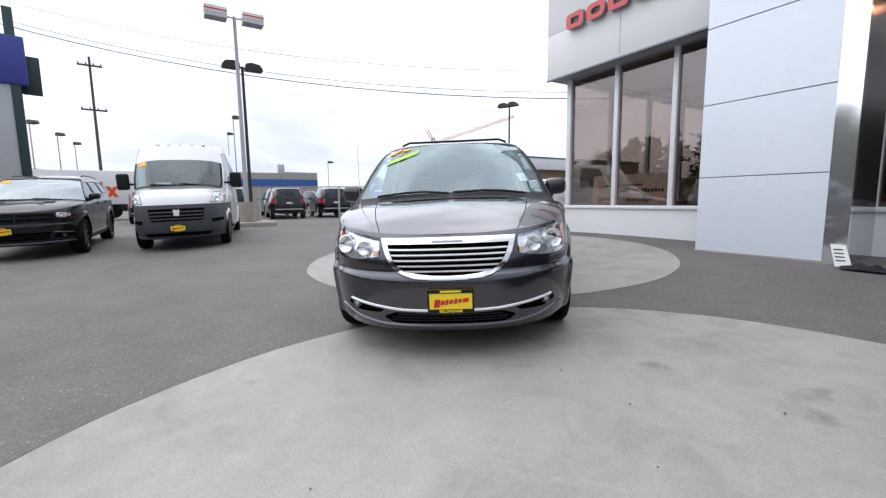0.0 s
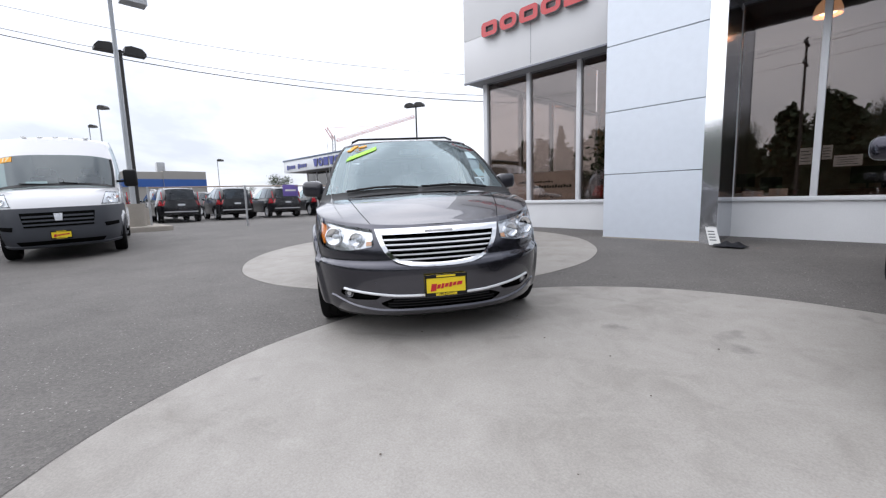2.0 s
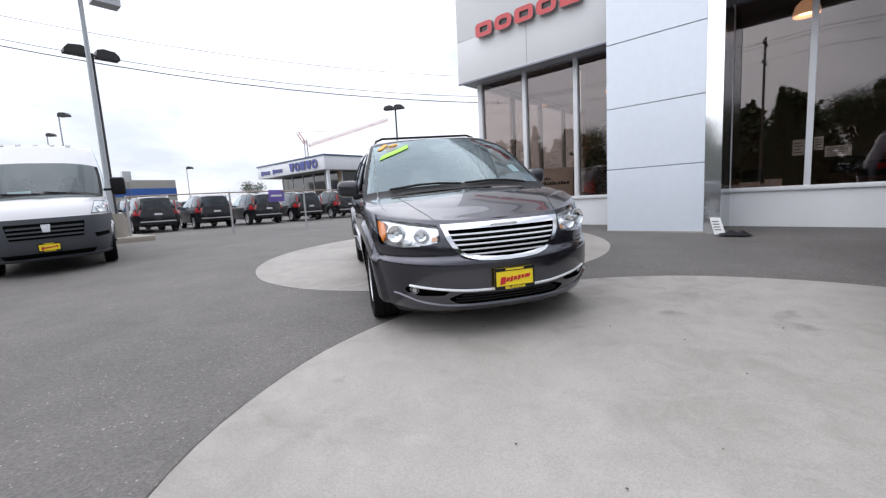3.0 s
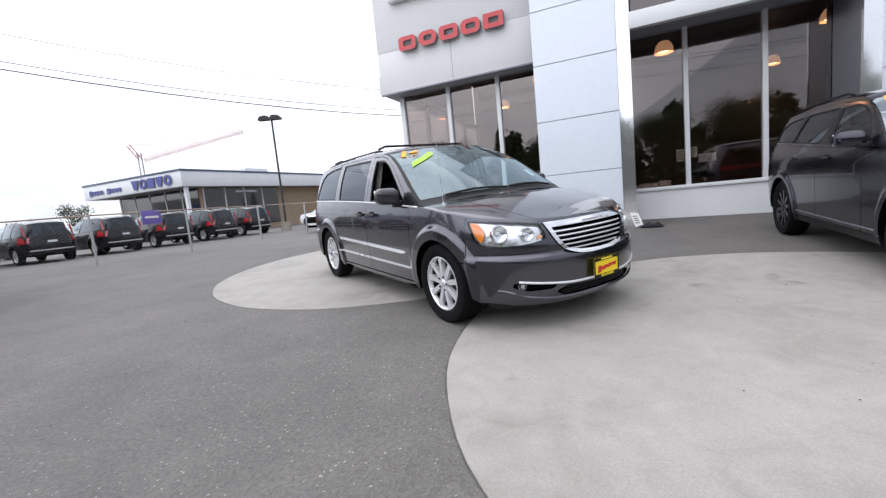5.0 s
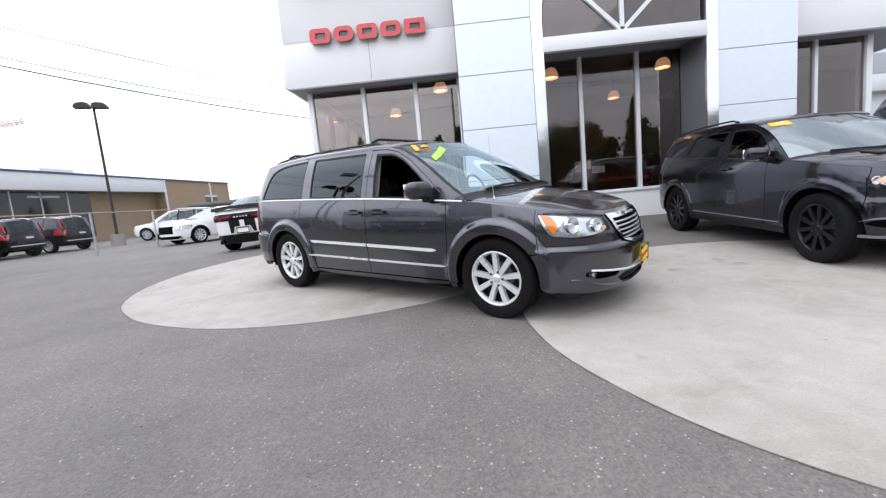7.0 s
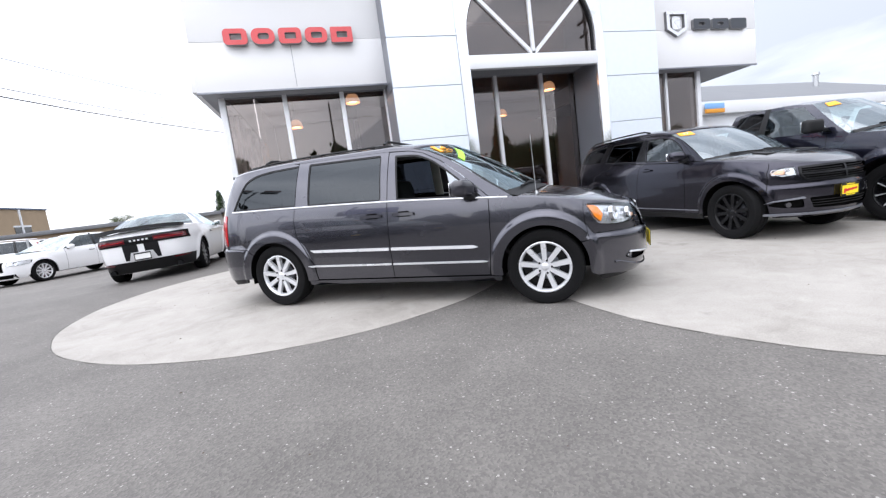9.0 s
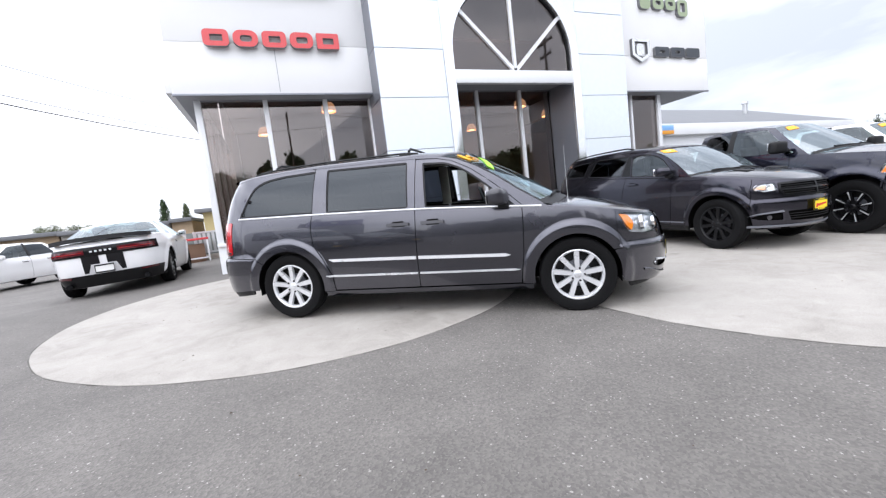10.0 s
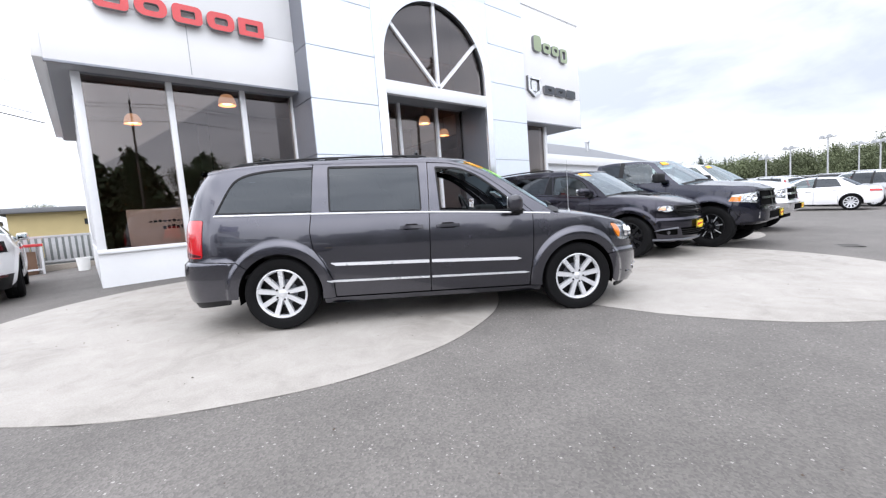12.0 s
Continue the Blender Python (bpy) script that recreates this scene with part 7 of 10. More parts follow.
PICKUP = dict(paint=NAVY_BLACK, wb=3.57, tyre=0.43, tyre_w=0.30, rim=0.262, spokes=8, alloy=BLACK_ALLOY, arch=0.52, flare=0.05, rocker=0.46, nf=5.0, nr=7.0,
              front=[(0.44, 2.48), (0.52, 2.58), (0.66, 2.62), (0.82, 2.61), (0.98, 2.585), (1.18, 2.55), (1.24, 2.48)],
              rear=[(0.5, -3.02), (0.7, -3.08), (0.9, -3.06), (1.38, -3.05)],
              side=[(0.4, 0.90), (0.52, 0.96), (0.75, 0.995), (1.0, 1.0), (1.22, 0.985), (1.45, 0.94)],
              top=[(-3.05, 1.42), (-0.9, 1.42), (-0.8, 1.40), (0.6, 1.38), (1.2, 1.33), (1.9, 1.28), (2.36, 1.22), (2.5, 1.17)],
              bonnet=[(1.05, 1.42), (1.7, 1.39), (2.22, 1.32), (2.42, 1.25), (2.48, 1.19)], boot=[(-3.04, 1.40), (-2.0, 1.40), (-0.95, 1.40)],
              cowl=1.10, seams=(0.92, -0.12, -0.86), zfront=0.46, zrear=0.56, zsplit=0.8,
              panels=[("front_fender", 2.3, 0.924), ("front_door", 0.916, -0.116), ("rear_door", -0.124, -0.856), ("cargo_bed", -0.864, -2.4)],
              cabin=dict(cols=[(1.20, 0.52, "pillar"), (1.02, 0.36, "front_window"), (-0.08, -0.12, "pillar_dark"), (-0.20, -0.22, "rear_window"), (-0.70, -0.70, "pillar"), (-0.86, -0.82, "end")],
                         rail=[(-0.9, 1.90), (-0.4, 1.94), (0.2, 1.93), (0.5, 1.88)], roofw=[(-0.9, 0.68), (0.0, 0.70), (0.5, 0.66)],
                         roof_crown=0.045, front=(1.45, 0.62), zfront=1.42, back=(-0.90, -0.88), zback=1.40, bulge=0.014, rpow=4.0),
              mirror=(0.86, 1.14, 1.50, 1.25), mirror_mat=BLACK_PLASTIC, handles=((0.06, 1.20), (-0.68, 1.20)), seat_z=0.95)


def build_pickup(m, colour, label, alloy, chrome):
    info = build_vehicle("pickup_truck", label, "pickup", dict(PICKUP, paint=colour, alloy=alloy, milled=not chrome), m)
    root, f = info["root"], info["front"]
    bright = CHROME if chrome else BLACK_ALLOY
    part("grille", patch(f, [(0.60, 0.84), (-0.60, 0.84), (-0.56, 1.14), (0.56, 1.14)], 14, 5, 0.008, 0.012), GAP, root)
    part("grille_bar", patch(f, [(0.58, 0.97), (-0.58, 0.97), (-0.58, 1.02), (0.58, 1.02)], 12, 1, 0.03, 0.026), bright, root)
    part("grille_bar", patch(f, [(0.035, 0.84), (-0.035, 0.84), (-0.035, 1.14), (0.035, 1.14)], 2, 5, 0.032, 0.026), bright, root)
    for a, b in ((0.82, 0.85), (1.13, 1.165)):
        part("grille_surround", patch(f, [(0.63, a), (-0.63, a), (-0.60, b), (0.60, b)], 14, 1, 0.03, 0.03), bright, root)
    head_lamp(info, [(0.68, 0.885), (0.928, 0.930), (0.905, 1.075), (0.65, 1.135)], (0.74, 0.97, 0.10, 0.70), ((0.25, 0.5, 0.060), (0.52, 0.5, 0.050)), LAMP_FACET)
    bp = bmesh.new()
    b0 = patch(f, [(0.86, 0.56), (-0.86, 0.56), (-0.86, 0.76), (0.86, 0.76)], 30, 4, 0.075, 0.08)
    part("steel_bumper", b0, CHROME if chrome else colour, root)
    bp.free()
    part("lower_intake", patch(f, [(0.40, 0.60), (-0.40, 0.60), (-0.42, 0.72), (0.42, 0.72)], 10, 2, 0.082, 0.01), GAP, root)
    for sg in (1, -1):
        p = f(sg * 0.72, 0.66)
        fg = bmesh.new()
        add_box(fg, (p.x + 0.03, p.y - 0.022, p.z - 0.065), (p.x + 0.088, p.y + 0.022, p.z + 0.06), 0.012, 2)
        part("fog_lamp", fg, LAMP_BACK, root)
        s = info["side"](sg)
        part("side_step", patch(s, [(0.95, 0.40), (-0.85, 0.40), (-0.85, 0.46), (0.95, 0.46)], 10, 2, 0.07, 0.08), BLACK_PLASTIC, root)
        part("tail_lamp", patch(s, [(-2.93, 0.98), (-3.01, 0.98), (-3.01, 1.32), (-2.93, 1.32)], 3, 4, 0.01, 0.014), RED_LENS, root)
    dealer_plate(info, 0.46, 0.66).location.x += 0.07
    part("price_sticker", patch(info["screen"], [(-0.80, 0.82), (-0.52, 0.82), (-0.52, 0.94), (-0.78, 0.94)], 4, 2, 0.008, 0.004), STICKER_ORANGE, root, "orange windscreen sticker")
    wipers(info)
    cowl_strip(info)
    return info


CARGO = dict(paint=WHITE_PAINT, screen=CARGO_SCREEN, wb=3.45, tyre=0.345, tyre_w=0.225, rim=0.21, spokes=16, alloy=GREY_PLASTIC, arch=0.43, flare=0.03, rocker=0.33, nf=4.4, nr=8.0,
             front=[(0.26, 2.56), (0.40, 2.66), (0.58, 2.68), (0.84, 2.66), (1.02, 2.61), (1.22, 2.50), (1.30, 2.40)],
             rear=[(0.40, -2.68), (0.6, -2.72), (1.4, -2.70)],
             side=[(0.2, 0.93), (0.34, 0.98), (0.6, 1.01), (1.0, 1.01), (1.4, 1.0)],
             top=[(-2.7, 1.40), (0.5, 1.40), (1.5, 1.40), (2.0, 1.36), (2.40, 1.27)],
             bonnet=[(1.7, 1.47), (2.0, 1.43), (2.2, 1.37), (2.40, 1.28)],
             cowl=1.78, seams=(1.30, 0.20, -1.0), zfront=0.28, zrear=0.42, zsplit=0.62, kf=0.86,
             panels=[("front_fender", 2.2, 1.304), ("front_door", 1.296, 0.204), ("sliding_door", 0.196, -0.996), ("load_side", -1.004, -2.3)],
             cabin=dict(cols=[(1.90, 1.24, "pillar"), (1.76, 1.12, "front_window"), (0.32, 0.28, "pillar"), (-2.3, -2.3, "pillar"), (-2.64, -2.62, "end")],
                        rail=[(-2.7, 2.40), (-1.5, 2.46), (0.2, 2.46), (0.9, 2.42), (1.25, 2.34)], roofw=[(-2.7, 0.90), (0.2, 0.89), (1.25, 0.85)], screen_top=0.64,
                        rows=[0, 0.05, 0.2, 0.36, 0.50, 0.64, 0.76, 0.88, 1], roof_crown=0.08, front=(2.14, 1.42), zfront=1.45, back=(-2.68, -2.66), zback=1.40,
                        bulge=0.04, fpow=3.4, rpow=6.0, back_sill=9),
             mirror_dim=(0.13, 0.19), mirror=(1.52, 1.20, 1.58, 1.7), mirror_mat=BLACK_PLASTIC, handles=(), seat_z=1.0, cladding={})


def build_cargo_van(m):
    info = build_vehicle("cargo_van", "white cargo van with unpainted grey front bumper", "van", CARGO, m)
    root, f = info["root"], info["front"]
    part("bumper_cover", patch(f, [(1.0, 0.28), (-1.0, 0.28), (-1.0, 1.02), (1.0, 1.02)], 40, 8, 0.012, 0.014), GREY_PLASTIC, root, "unpainted dark grey bumper")
    part("grille", patch(f, [(0.50, 0.66), (-0.50, 0.66), (-0.54, 0.93), (0.54, 0.93)], 16, 4, 0.022, 0.014), GAP, root)
    for z in (0.71, 0.785, 0.86):
        part("grille_bar", patch(f, [(0.51, z - 0.018), (-0.51, z - 0.018), (-0.51, z + 0.014), (0.51, z + 0.014)], 16, 1, 0.036, 0.018), GREY_PLASTIC, root)
    part("badge", patch(f, [(0.05, 0.77), (-0.05, 0.77), (-0.065, 0.90), (0.065, 0.90)], 3, 3, 0.05, 0.016), SATIN, root)
    part("lower_intake", patch(f, [(0.60, 0.33), (-0.60, 0.33), (-0.65, 0.40), (0.65, 0.40)], 14, 2, 0.018, 0.01), GAP, root)
    part("bumper_lip", patch(f, [(0.98, 0.285), (-0.98, 0.285), (-0.98, 0.325), (0.98, 0.325)], 30, 2, 0.035, 0.03), GREY_PLASTIC, root)
    for sg in (1, -1):
        part("lamp_recess", patch(f, [(sg * 0.68, 0.60), (sg * 0.88, 0.62), (sg * 0.88, 0.69), (sg * 0.66, 0.68)], 6, 2, 0.018, 0.01), GAP, root)
        part("pillar_edge", patch(info["screen"], [(sg * 0.998, 0.0), (sg * 0.955, 0.02), (sg * 0.955, 0.62), (sg * 0.998, 0.64)], 2, 8, 0.006, 0.008), BLACK_PLASTIC, root)
    head_lamp(info, [(0.66, 1.05), (0.93, 1.05), (0.945, 1.27), (0.74, 1.29)], (0.80, 0.97, 0.45, 0.7), ((0.35, 0.35, 0.06), (0.62, 0.6, 0.05)))
    dealer_plate(info, 0.0, 0.50)
    year = part("year_sticker", patch(info["screen"], [(-0.92, 0.52), (-0.70, 0.52), (-0.70, 0.625), (-0.92, 0.625)], 5, 3, 0.006, 0.004), STICKER_ORANGE, root, "orange year sticker")
    number_text("year_number", "17", 0.13, STICKER_PALE, year, info["screen"], -0.81, 0.572, 0.02, 0.02)
    part("paper_slip", patch(info["screen"], [(-0.5, 0.05), (-0.15, 0.05), (-0.15, 0.10), (-0.5, 0.10)], 3, 1, -0.02, 0.003), PAPER, root, "white paper on the dashboard")
    wipers(info)
    cowl_strip(info, 0.03)
    for y in (-0.5, -0.25, 0.0, 0.25, 0.5):
        part("roof_marker_lamp", box((0.95, y - 0.045, 2.46), (1.06, y + 0.045, 2.50), 0.012), PAPER, root)
    return info


CROSS = dict(paint=BLACK_PAINT, wb=2.90, tyre=0.365, tyre_w=0.235, rim=0.24, spokes=10, alloy=SATIN, arch=0.43, flare=0.02, rocker=0.32, nf=3.8, nr=4.6,
             front=[(0.28, 2.24), (0.45, 2.32), (0.70, 2.32), (0.95, 2.22)], rear=[(0.36, -2.36), (0.55, -2.46), (0.72, -2.46), (0.95, -2.40), (1.10, -2.36)],
             side=[(0.25, 0.87), (0.36, 0.92), (0.6, 0.955), (0.85, 0.96), (1.15, 0.90)], top=[(-2.5, 1.10), (-1.0, 1.08), (0.6, 1.05), (1.4, 1.0), (2.2, 0.90)],
             bonnet=[(0.9, 1.08), (1.5, 1.06), (2.0, 0.98), (2.22, 0.91)], cowl=0.98, seams=(0.72, -0.34, -1.15), zfront=0.30, zrear=0.38, zsplit=0.70, panels=[], simple=True,
             cabin=dict(cols=[(1.06, 0.20, "pillar"), (0.86, 0.04, "front_window"), (-0.30, -0.36, "pillar_dark_b"), (-0.40, -0.44, "rear_window"), (-1.22, -1.20, "pillar_dark_c"), (-1.34, -1.28, "quarter_window"),
                              (-2.0, -1.74, "pillar"), (-2.30, -2.08, "end")],
                        rail=[(-2.2, 1.58), (-1.4, 1.68), (-0.4, 1.70), (0.2, 1.63)], roofw=[(-2.2, 0.58), (-1.0, 0.66), (0.2, 0.62)], roof_crown=0.045,
                        front=(1.36, 0.32), zfront=1.10, back=(-2.36, -2.16), zback=1.09, bulge=0.014, rpow=3.6),
             mirror=(0.68, 1.02, 1.14, 0.9), handles=((-0.15, 0.93), (-0.98, 0.94)), seat_z=0.62)


def build_crossover(m, colour, label, group=""):
    info = build_vehicle("crossover", label, "car", dict(CROSS, paint=colour), m, group)
    root = info["root"]
    for sg in (1, -1):
        part("tail_lamp", patch(info["rear"], [(sg * 0.90, 0.82), (sg * 0.76, 0.84), (sg * 0.78, 1.08), (sg * 0.84, 1.08)], 5, 5, 0.02, 0.024), RED_DEEP, root)
        part("tail_lamp", patch(info["side"](sg), [(-2.24, 0.84), (-2.30, 0.84), (-2.28, 1.06), (-2.23, 1.06)], 4, 4, 0.016, 0.02), RED_DEEP, root)
        hs = bmesh.new()
        x0, x1 = -2.02, -2.0
        add_prism(hs, [(-2.16, 1.12), (-2.27, 1.12), (-2.10, 1.50), (-2.04, 1.50)], sg * 0.74, sg * 0.78)
        part("upper_tail_lamp", hs, RED_DEEP, root)
        rr = bmesh.new()
        pts = [Vector((-0.1 - i * 0.15, sg * (info["roofw"](-0.1 - i * 0.15) - 0.04), info["rail"](-0.1 - i * 0.15) + (0.06 if 0 < i < 12 else 0.02))) for i in range(13)]
        add_tube(rr, pts, 0.014, 6)
        part("roof_rail", rr, SATIN, root)
    part("bumper_trim", patch(info["rear"], [(0.70, 0.52), (-0.70, 0.52), (-0.70, 0.56), (0.70, 0.56)], 14, 2, 0.02, 0.02), SATIN, root, "bright rear bumper strip")
    part("bumper_lower", patch(info["rear"], [(0.8, 0.38), (-0.8, 0.38), (-0.8, 0.50), (0.8, 0.50)], 14, 2, 0.01, 0.012), BLACK_PLASTIC, root)
    part("plate_recess", patch(info["rear"], [(0.15, 0.83), (-0.15, 0.83), (-0.15, 0.91), (0.15, 0.91)], 4, 2, 0.006, 0.008), GALV, root, "pale plate")
    part("grille", patch(info["front"], [(0.42, 0.58), (-0.42, 0.58), (-0.42, 0.82), (0.42, 0.82)], 8, 3, 0.008, 0.01), GAP, root)
    head_lamp(info, [(0.52, 0.72), (0.84, 0.74), (0.82, 0.86), (0.52, 0.86)])
    return info


SEDAN = dict(paint=WHITE_PAINT, wb=3.05, tyre=0.345, tyre_w=0.235, rim=0.24, spokes=10, alloy=SATIN, arch=0.40, flare=0.02, rocker=0.27, nf=4.0, nr=4.4,
             front=[(0.20, 2.40), (0.35, 2.46), (0.60, 2.46), (0.80, 2.40), (0.86, 2.34)], rear=[(0.28, -2.48), (0.5, -2.56), (0.8, -2.54), (1.0, -2.46)],
             side=[(0.2, 0.86), (0.30, 0.91), (0.55, 0.945), (0.8, 0.945), (1.05, 0.88)], top=[(-2.5, 1.0), (-1.6, 1.02), (0.0, 1.0), (0.9, 0.97), (1.6, 0.90), (2.35, 0.80)],
             bonnet=[(0.9, 1.01), (1.5, 0.98), (2.1, 0.90), (2.34, 0.82)], boot=[(-2.45, 1.02), (-2.0, 1.06), (-1.6, 1.07)],
             cowl=0.98, seams=(0.80, -0.30, -1.10), zfront=0.22, zrear=0.30, zsplit=0.6, panels=[], simple=True,
             cabin=dict(cols=[(1.06, 0.16, "pillar"), (0.88, 0.02, "front_window"), (-0.26, -0.34, "pillar_dark"), (-0.36, -0.42, "rear_window"), (-1.22, -1.02, "pillar"), (-1.72, -1.12, "end")],
                        rail=[(-1.3, 1.40), (-0.8, 1.455), (-0.2, 1.46), (0.2, 1.40)], roofw=[(-1.3, 0.58), (-0.4, 0.62), (0.2, 0.58)], roof_crown=0.04,
                        front=(1.36, 0.26), zfront=1.03, back=(-1.95, -1.25), zback=1.07, bulge=0.012, rpow=2.6),
             mirror=(0.66, 0.98, 1.05, 0.85), handles=((-0.12, 0.86), (-0.95, 0.88)), seat_z=0.52)


def build_sedan(m, colour, label, big_grille=True):
    info = build_vehicle("sedan", label, "car", dict(SEDAN, paint=colour), m)
    root, f = info["root"], info["front"]
    part("grille", patch(f, [(0.50, 0.48), (-0.50, 0.48), (-0.48, 0.76), (0.48, 0.76)], 10, 4, 0.008, 0.01), GAP, root, "black grille")
    part("grille_surround", patch(f, [(0.53, 0.755), (-0.53, 0.755), (-0.50, 0.785), (0.50, 0.785)], 10, 1, 0.02, 0.02), BLACK_ALLOY, root)
    part("lower_intake", patch(f, [(0.70, 0.26), (-0.70, 0.26), (-0.7, 0.38), (0.7, 0.38)], 14, 2, 0.006, 0.008), GAP, root)
    head_lamp(info, [(0.58, 0.64), (0.86, 0.66), (0.86, 0.77), (0.58, 0.76)])
    for sg in (1, -1):
        part("tail_lamp", patch(info["rear"], [(sg * 0.84, 0.80), (sg * 0.56, 0.80), (sg * 0.58, 0.88), (sg * 0.82, 0.90)], 6, 3, 0.012, 0.016), RED_LENS, root)
        part("tail_lamp", patch(info["side"](sg), [(-2.32, 0.82), (-2.42, 0.80), (-2.41, 0.88), (-2.35, 0.88)], 4, 3, 0.012, 0.016), RED_LENS, root)
    part("plate_recess", patch(info["rear"], [(0.2, 0.60), (-0.2, 0.60), (-0.2, 0.70), (0.2, 0.70)], 4, 2, 0.01, 0.01), PAPER, root)
    return info


COUPE = dict(SEDAN, back_glass=CLEAR_SIDE, zrear=0.21, rocker=0.21, zfront=0.2, wb=2.95, tyre=0.355, rim=0.262, spokes=10, alloy=BLACK_ALLOY, arch=0.42, flare=0.03, nr=5.0,
             rear=[(0.20, -2.36), (0.30, -2.42), (0.46, -2.50), (0.70, -2.54), (0.92, -2.56), (1.06, -2.50)], side=[(0.2, 0.86), (0.32, 0.92), (0.6, 0.96), (0.85, 0.965), (1.08, 0.90)],
             top=[(-2.55, 1.06), (-1.5, 1.08), (0.0, 1.0), (0.9, 0.97), (1.6, 0.92), (2.35, 0.84)], boot=[(-2.50, 1.08), (-2.0, 1.12), (-1.6, 1.13)], seams=(0.72, -0.62),
             cabin=dict(SEDAN["cabin"], cols=[(1.02, 0.08, "pillar"), (0.84, -0.06, "front_window"), (-0.62, -0.68, "pillar"), (-0.74, -0.78, "rear_window"), (-1.16, -1.0, "pillar"), (-1.70, -1.14, "end")],
                        rail=[(-1.3, 1.39), (-0.8, 1.44), (-0.3, 1.45), (0.1, 1.40)], zback=1.12, back=(-1.98, -1.25)),
             mirror=(0.60, 0.99, 1.06, 0.85), handles=((-0.42, 0.88),))


def build_coupe(m):
    info = build_vehicle("coupe", "white two-door muscle car with black boot stripes and spoiler", "car", COUPE, m)
    root, r = info["root"], info["rear"]
    part("lamp_panel", patch(r, [(0.86, 0.80), (-0.86, 0.80), (-0.84, 0.97), (0.84, 0.97)], 26, 4, 0.010, 0.012), BLACK_ALLOY, root, "full-width black lamp panel")
    for sg in (1, -1):
        part("tail_lamp", patch(r, [(sg * 0.82, 0.835), (sg * 0.26, 0.845), (sg * 0.26, 0.925), (sg * 0.80, 0.93)], 10, 3, 0.018, 0.014), RED_DARK, root, "dark red bar lamp")
        part("lamp_glow_bar", patch(r, [(sg * 0.77, 0.877), (sg * 0.29, 0.880), (sg * 0.29, 0.888), (sg * 0.77, 0.885)], 10, 1, 0.024, 0.008), RED_LENS, root)
        part("boot_stripe", patch(r, [(sg * 0.33, 0.48), (sg * 0.06, 0.48), (sg * 0.06, 0.80), (sg * 0.33, 0.80)], 4, 4, 0.006, 0.008), BLACK_PAINT, root, "black racing stripe")
        part("exhaust_tip", rod((-2.46, sg * 0.62, 0.27), (-2.30, sg * 0.62, 0.27), 0.05, 0.05, 16), BLACK_ALLOY, root)
        part("reflector", patch(r, [(sg * 0.80, 0.42), (sg * 0.55, 0.41), (sg * 0.55, 0.44), (sg * 0.80, 0.45)], 6, 1, 0.022, 0.02), RED_DARK, root)
    bars = bmesh.new()
    for k in range(5):
        p = r(0, 0.885)
        add_box(bars, (p.x - 0.03, -0.17 + k * 0.075, 0.868), (p.x - 0.024, -0.13 + k * 0.075, 0.900), 0.004, 1)
    part("badge", bars, SATIN, root)
    part("rear_valance", patch(r, [(0.86, 0.22), (-0.86, 0.22), (-0.90, 0.45), (0.90, 0.45)], 26, 3, 0.014, 0.016), BLACK_PLASTIC, root)
    dealer_plate(info, 0.0, 0.54, front=False)
    part("plate_surround", patch(r, [(0.27, 0.45), (-0.27, 0.45), (-0.20, 0.64), (0.20, 0.64)], 6, 4, 0.010, 0.012), SATIN, root)
    sp_ = bmesh.new()
    ys = [-0.78 + i * 0.08667 for i in range(19)]
    prof = [(-2.60, 1.085), (-2.59, 1.165), (-2.28, 1.155), (-2.28, 1.10)]
    rings = []
    for y in ys:
        k = (abs(y) / 0.78) ** 3
        rings.append([sp_.verts.new((a + 0.16 * k, y, b - 0.03 * k + 0.005)) for a, b in prof])
    for p, q in zip(rings, rings[1:]):
        for i in range(4):
            sp_.faces.new((p[i], q[i], q[(i + 1) % 4], p[(i + 1) % 4]))
    sp_.faces.new(rings[0])
    sp_.faces.new(rings[-1][::-1])
    bmesh.ops.recalc_face_normals(sp_, faces=sp_.faces)
    for sg in (1, -1):
        rs = bmesh.new()
        rows_ = []
        for i in range(9):
            x = -0.05 - i * 0.13
            w, z0 = info["roofw"](x), info["rail"](x)
            rows_.append([rs.verts.new((x, sg * y, z0 + 0.04 * math.sin((1 - y / w) * math.pi / 2) + 0.007)) for y in (0.06, 0.15, 0.24, 0.31)])
        for p, q in zip(rows_, rows_[1:]):
            for k in range(3):
                rs.faces.new((p[k], p[k + 1], q[k + 1], q[k]))
        part("roof_stripe", rs, BLACK_PAINT, root)
    part("spoiler", sp_, BLACK_PLASTIC, root, "black boot spoiler")
    head_lamp(info, [(0.5, 0.66), (0.82, 0.66), (0.82, 0.76), (0.5, 0.76)])
    return info


# ---- ground ----
def build_ground():
    def steps():
        near = [i * 0.75 for i in range(-36, 37)]
        far = [30, 34, 40, 50, 65, 90, 130, 200, 320, 520, 900, 1500]
        return [-f for f in far[::-1]] + near + far
    xs, ys = [a - 3 for a in steps()], steps()
    bm = bmesh.new()
    grid = [[bm.verts.new((x, y, ground_z(x, y))) for y in ys] for x in xs]
    for i in range(len(xs) - 1):
        for j in range(len(ys) - 1):
            bm.faces.new((grid[i][j], grid[i + 1][j], grid[i + 1][j + 1], grid[i][j + 1]))
    ob = part("ground", bm, ASPHALT)
    tagged(ob, "grey worn asphalt car park with pale stone chips", "ground", kind="structure")


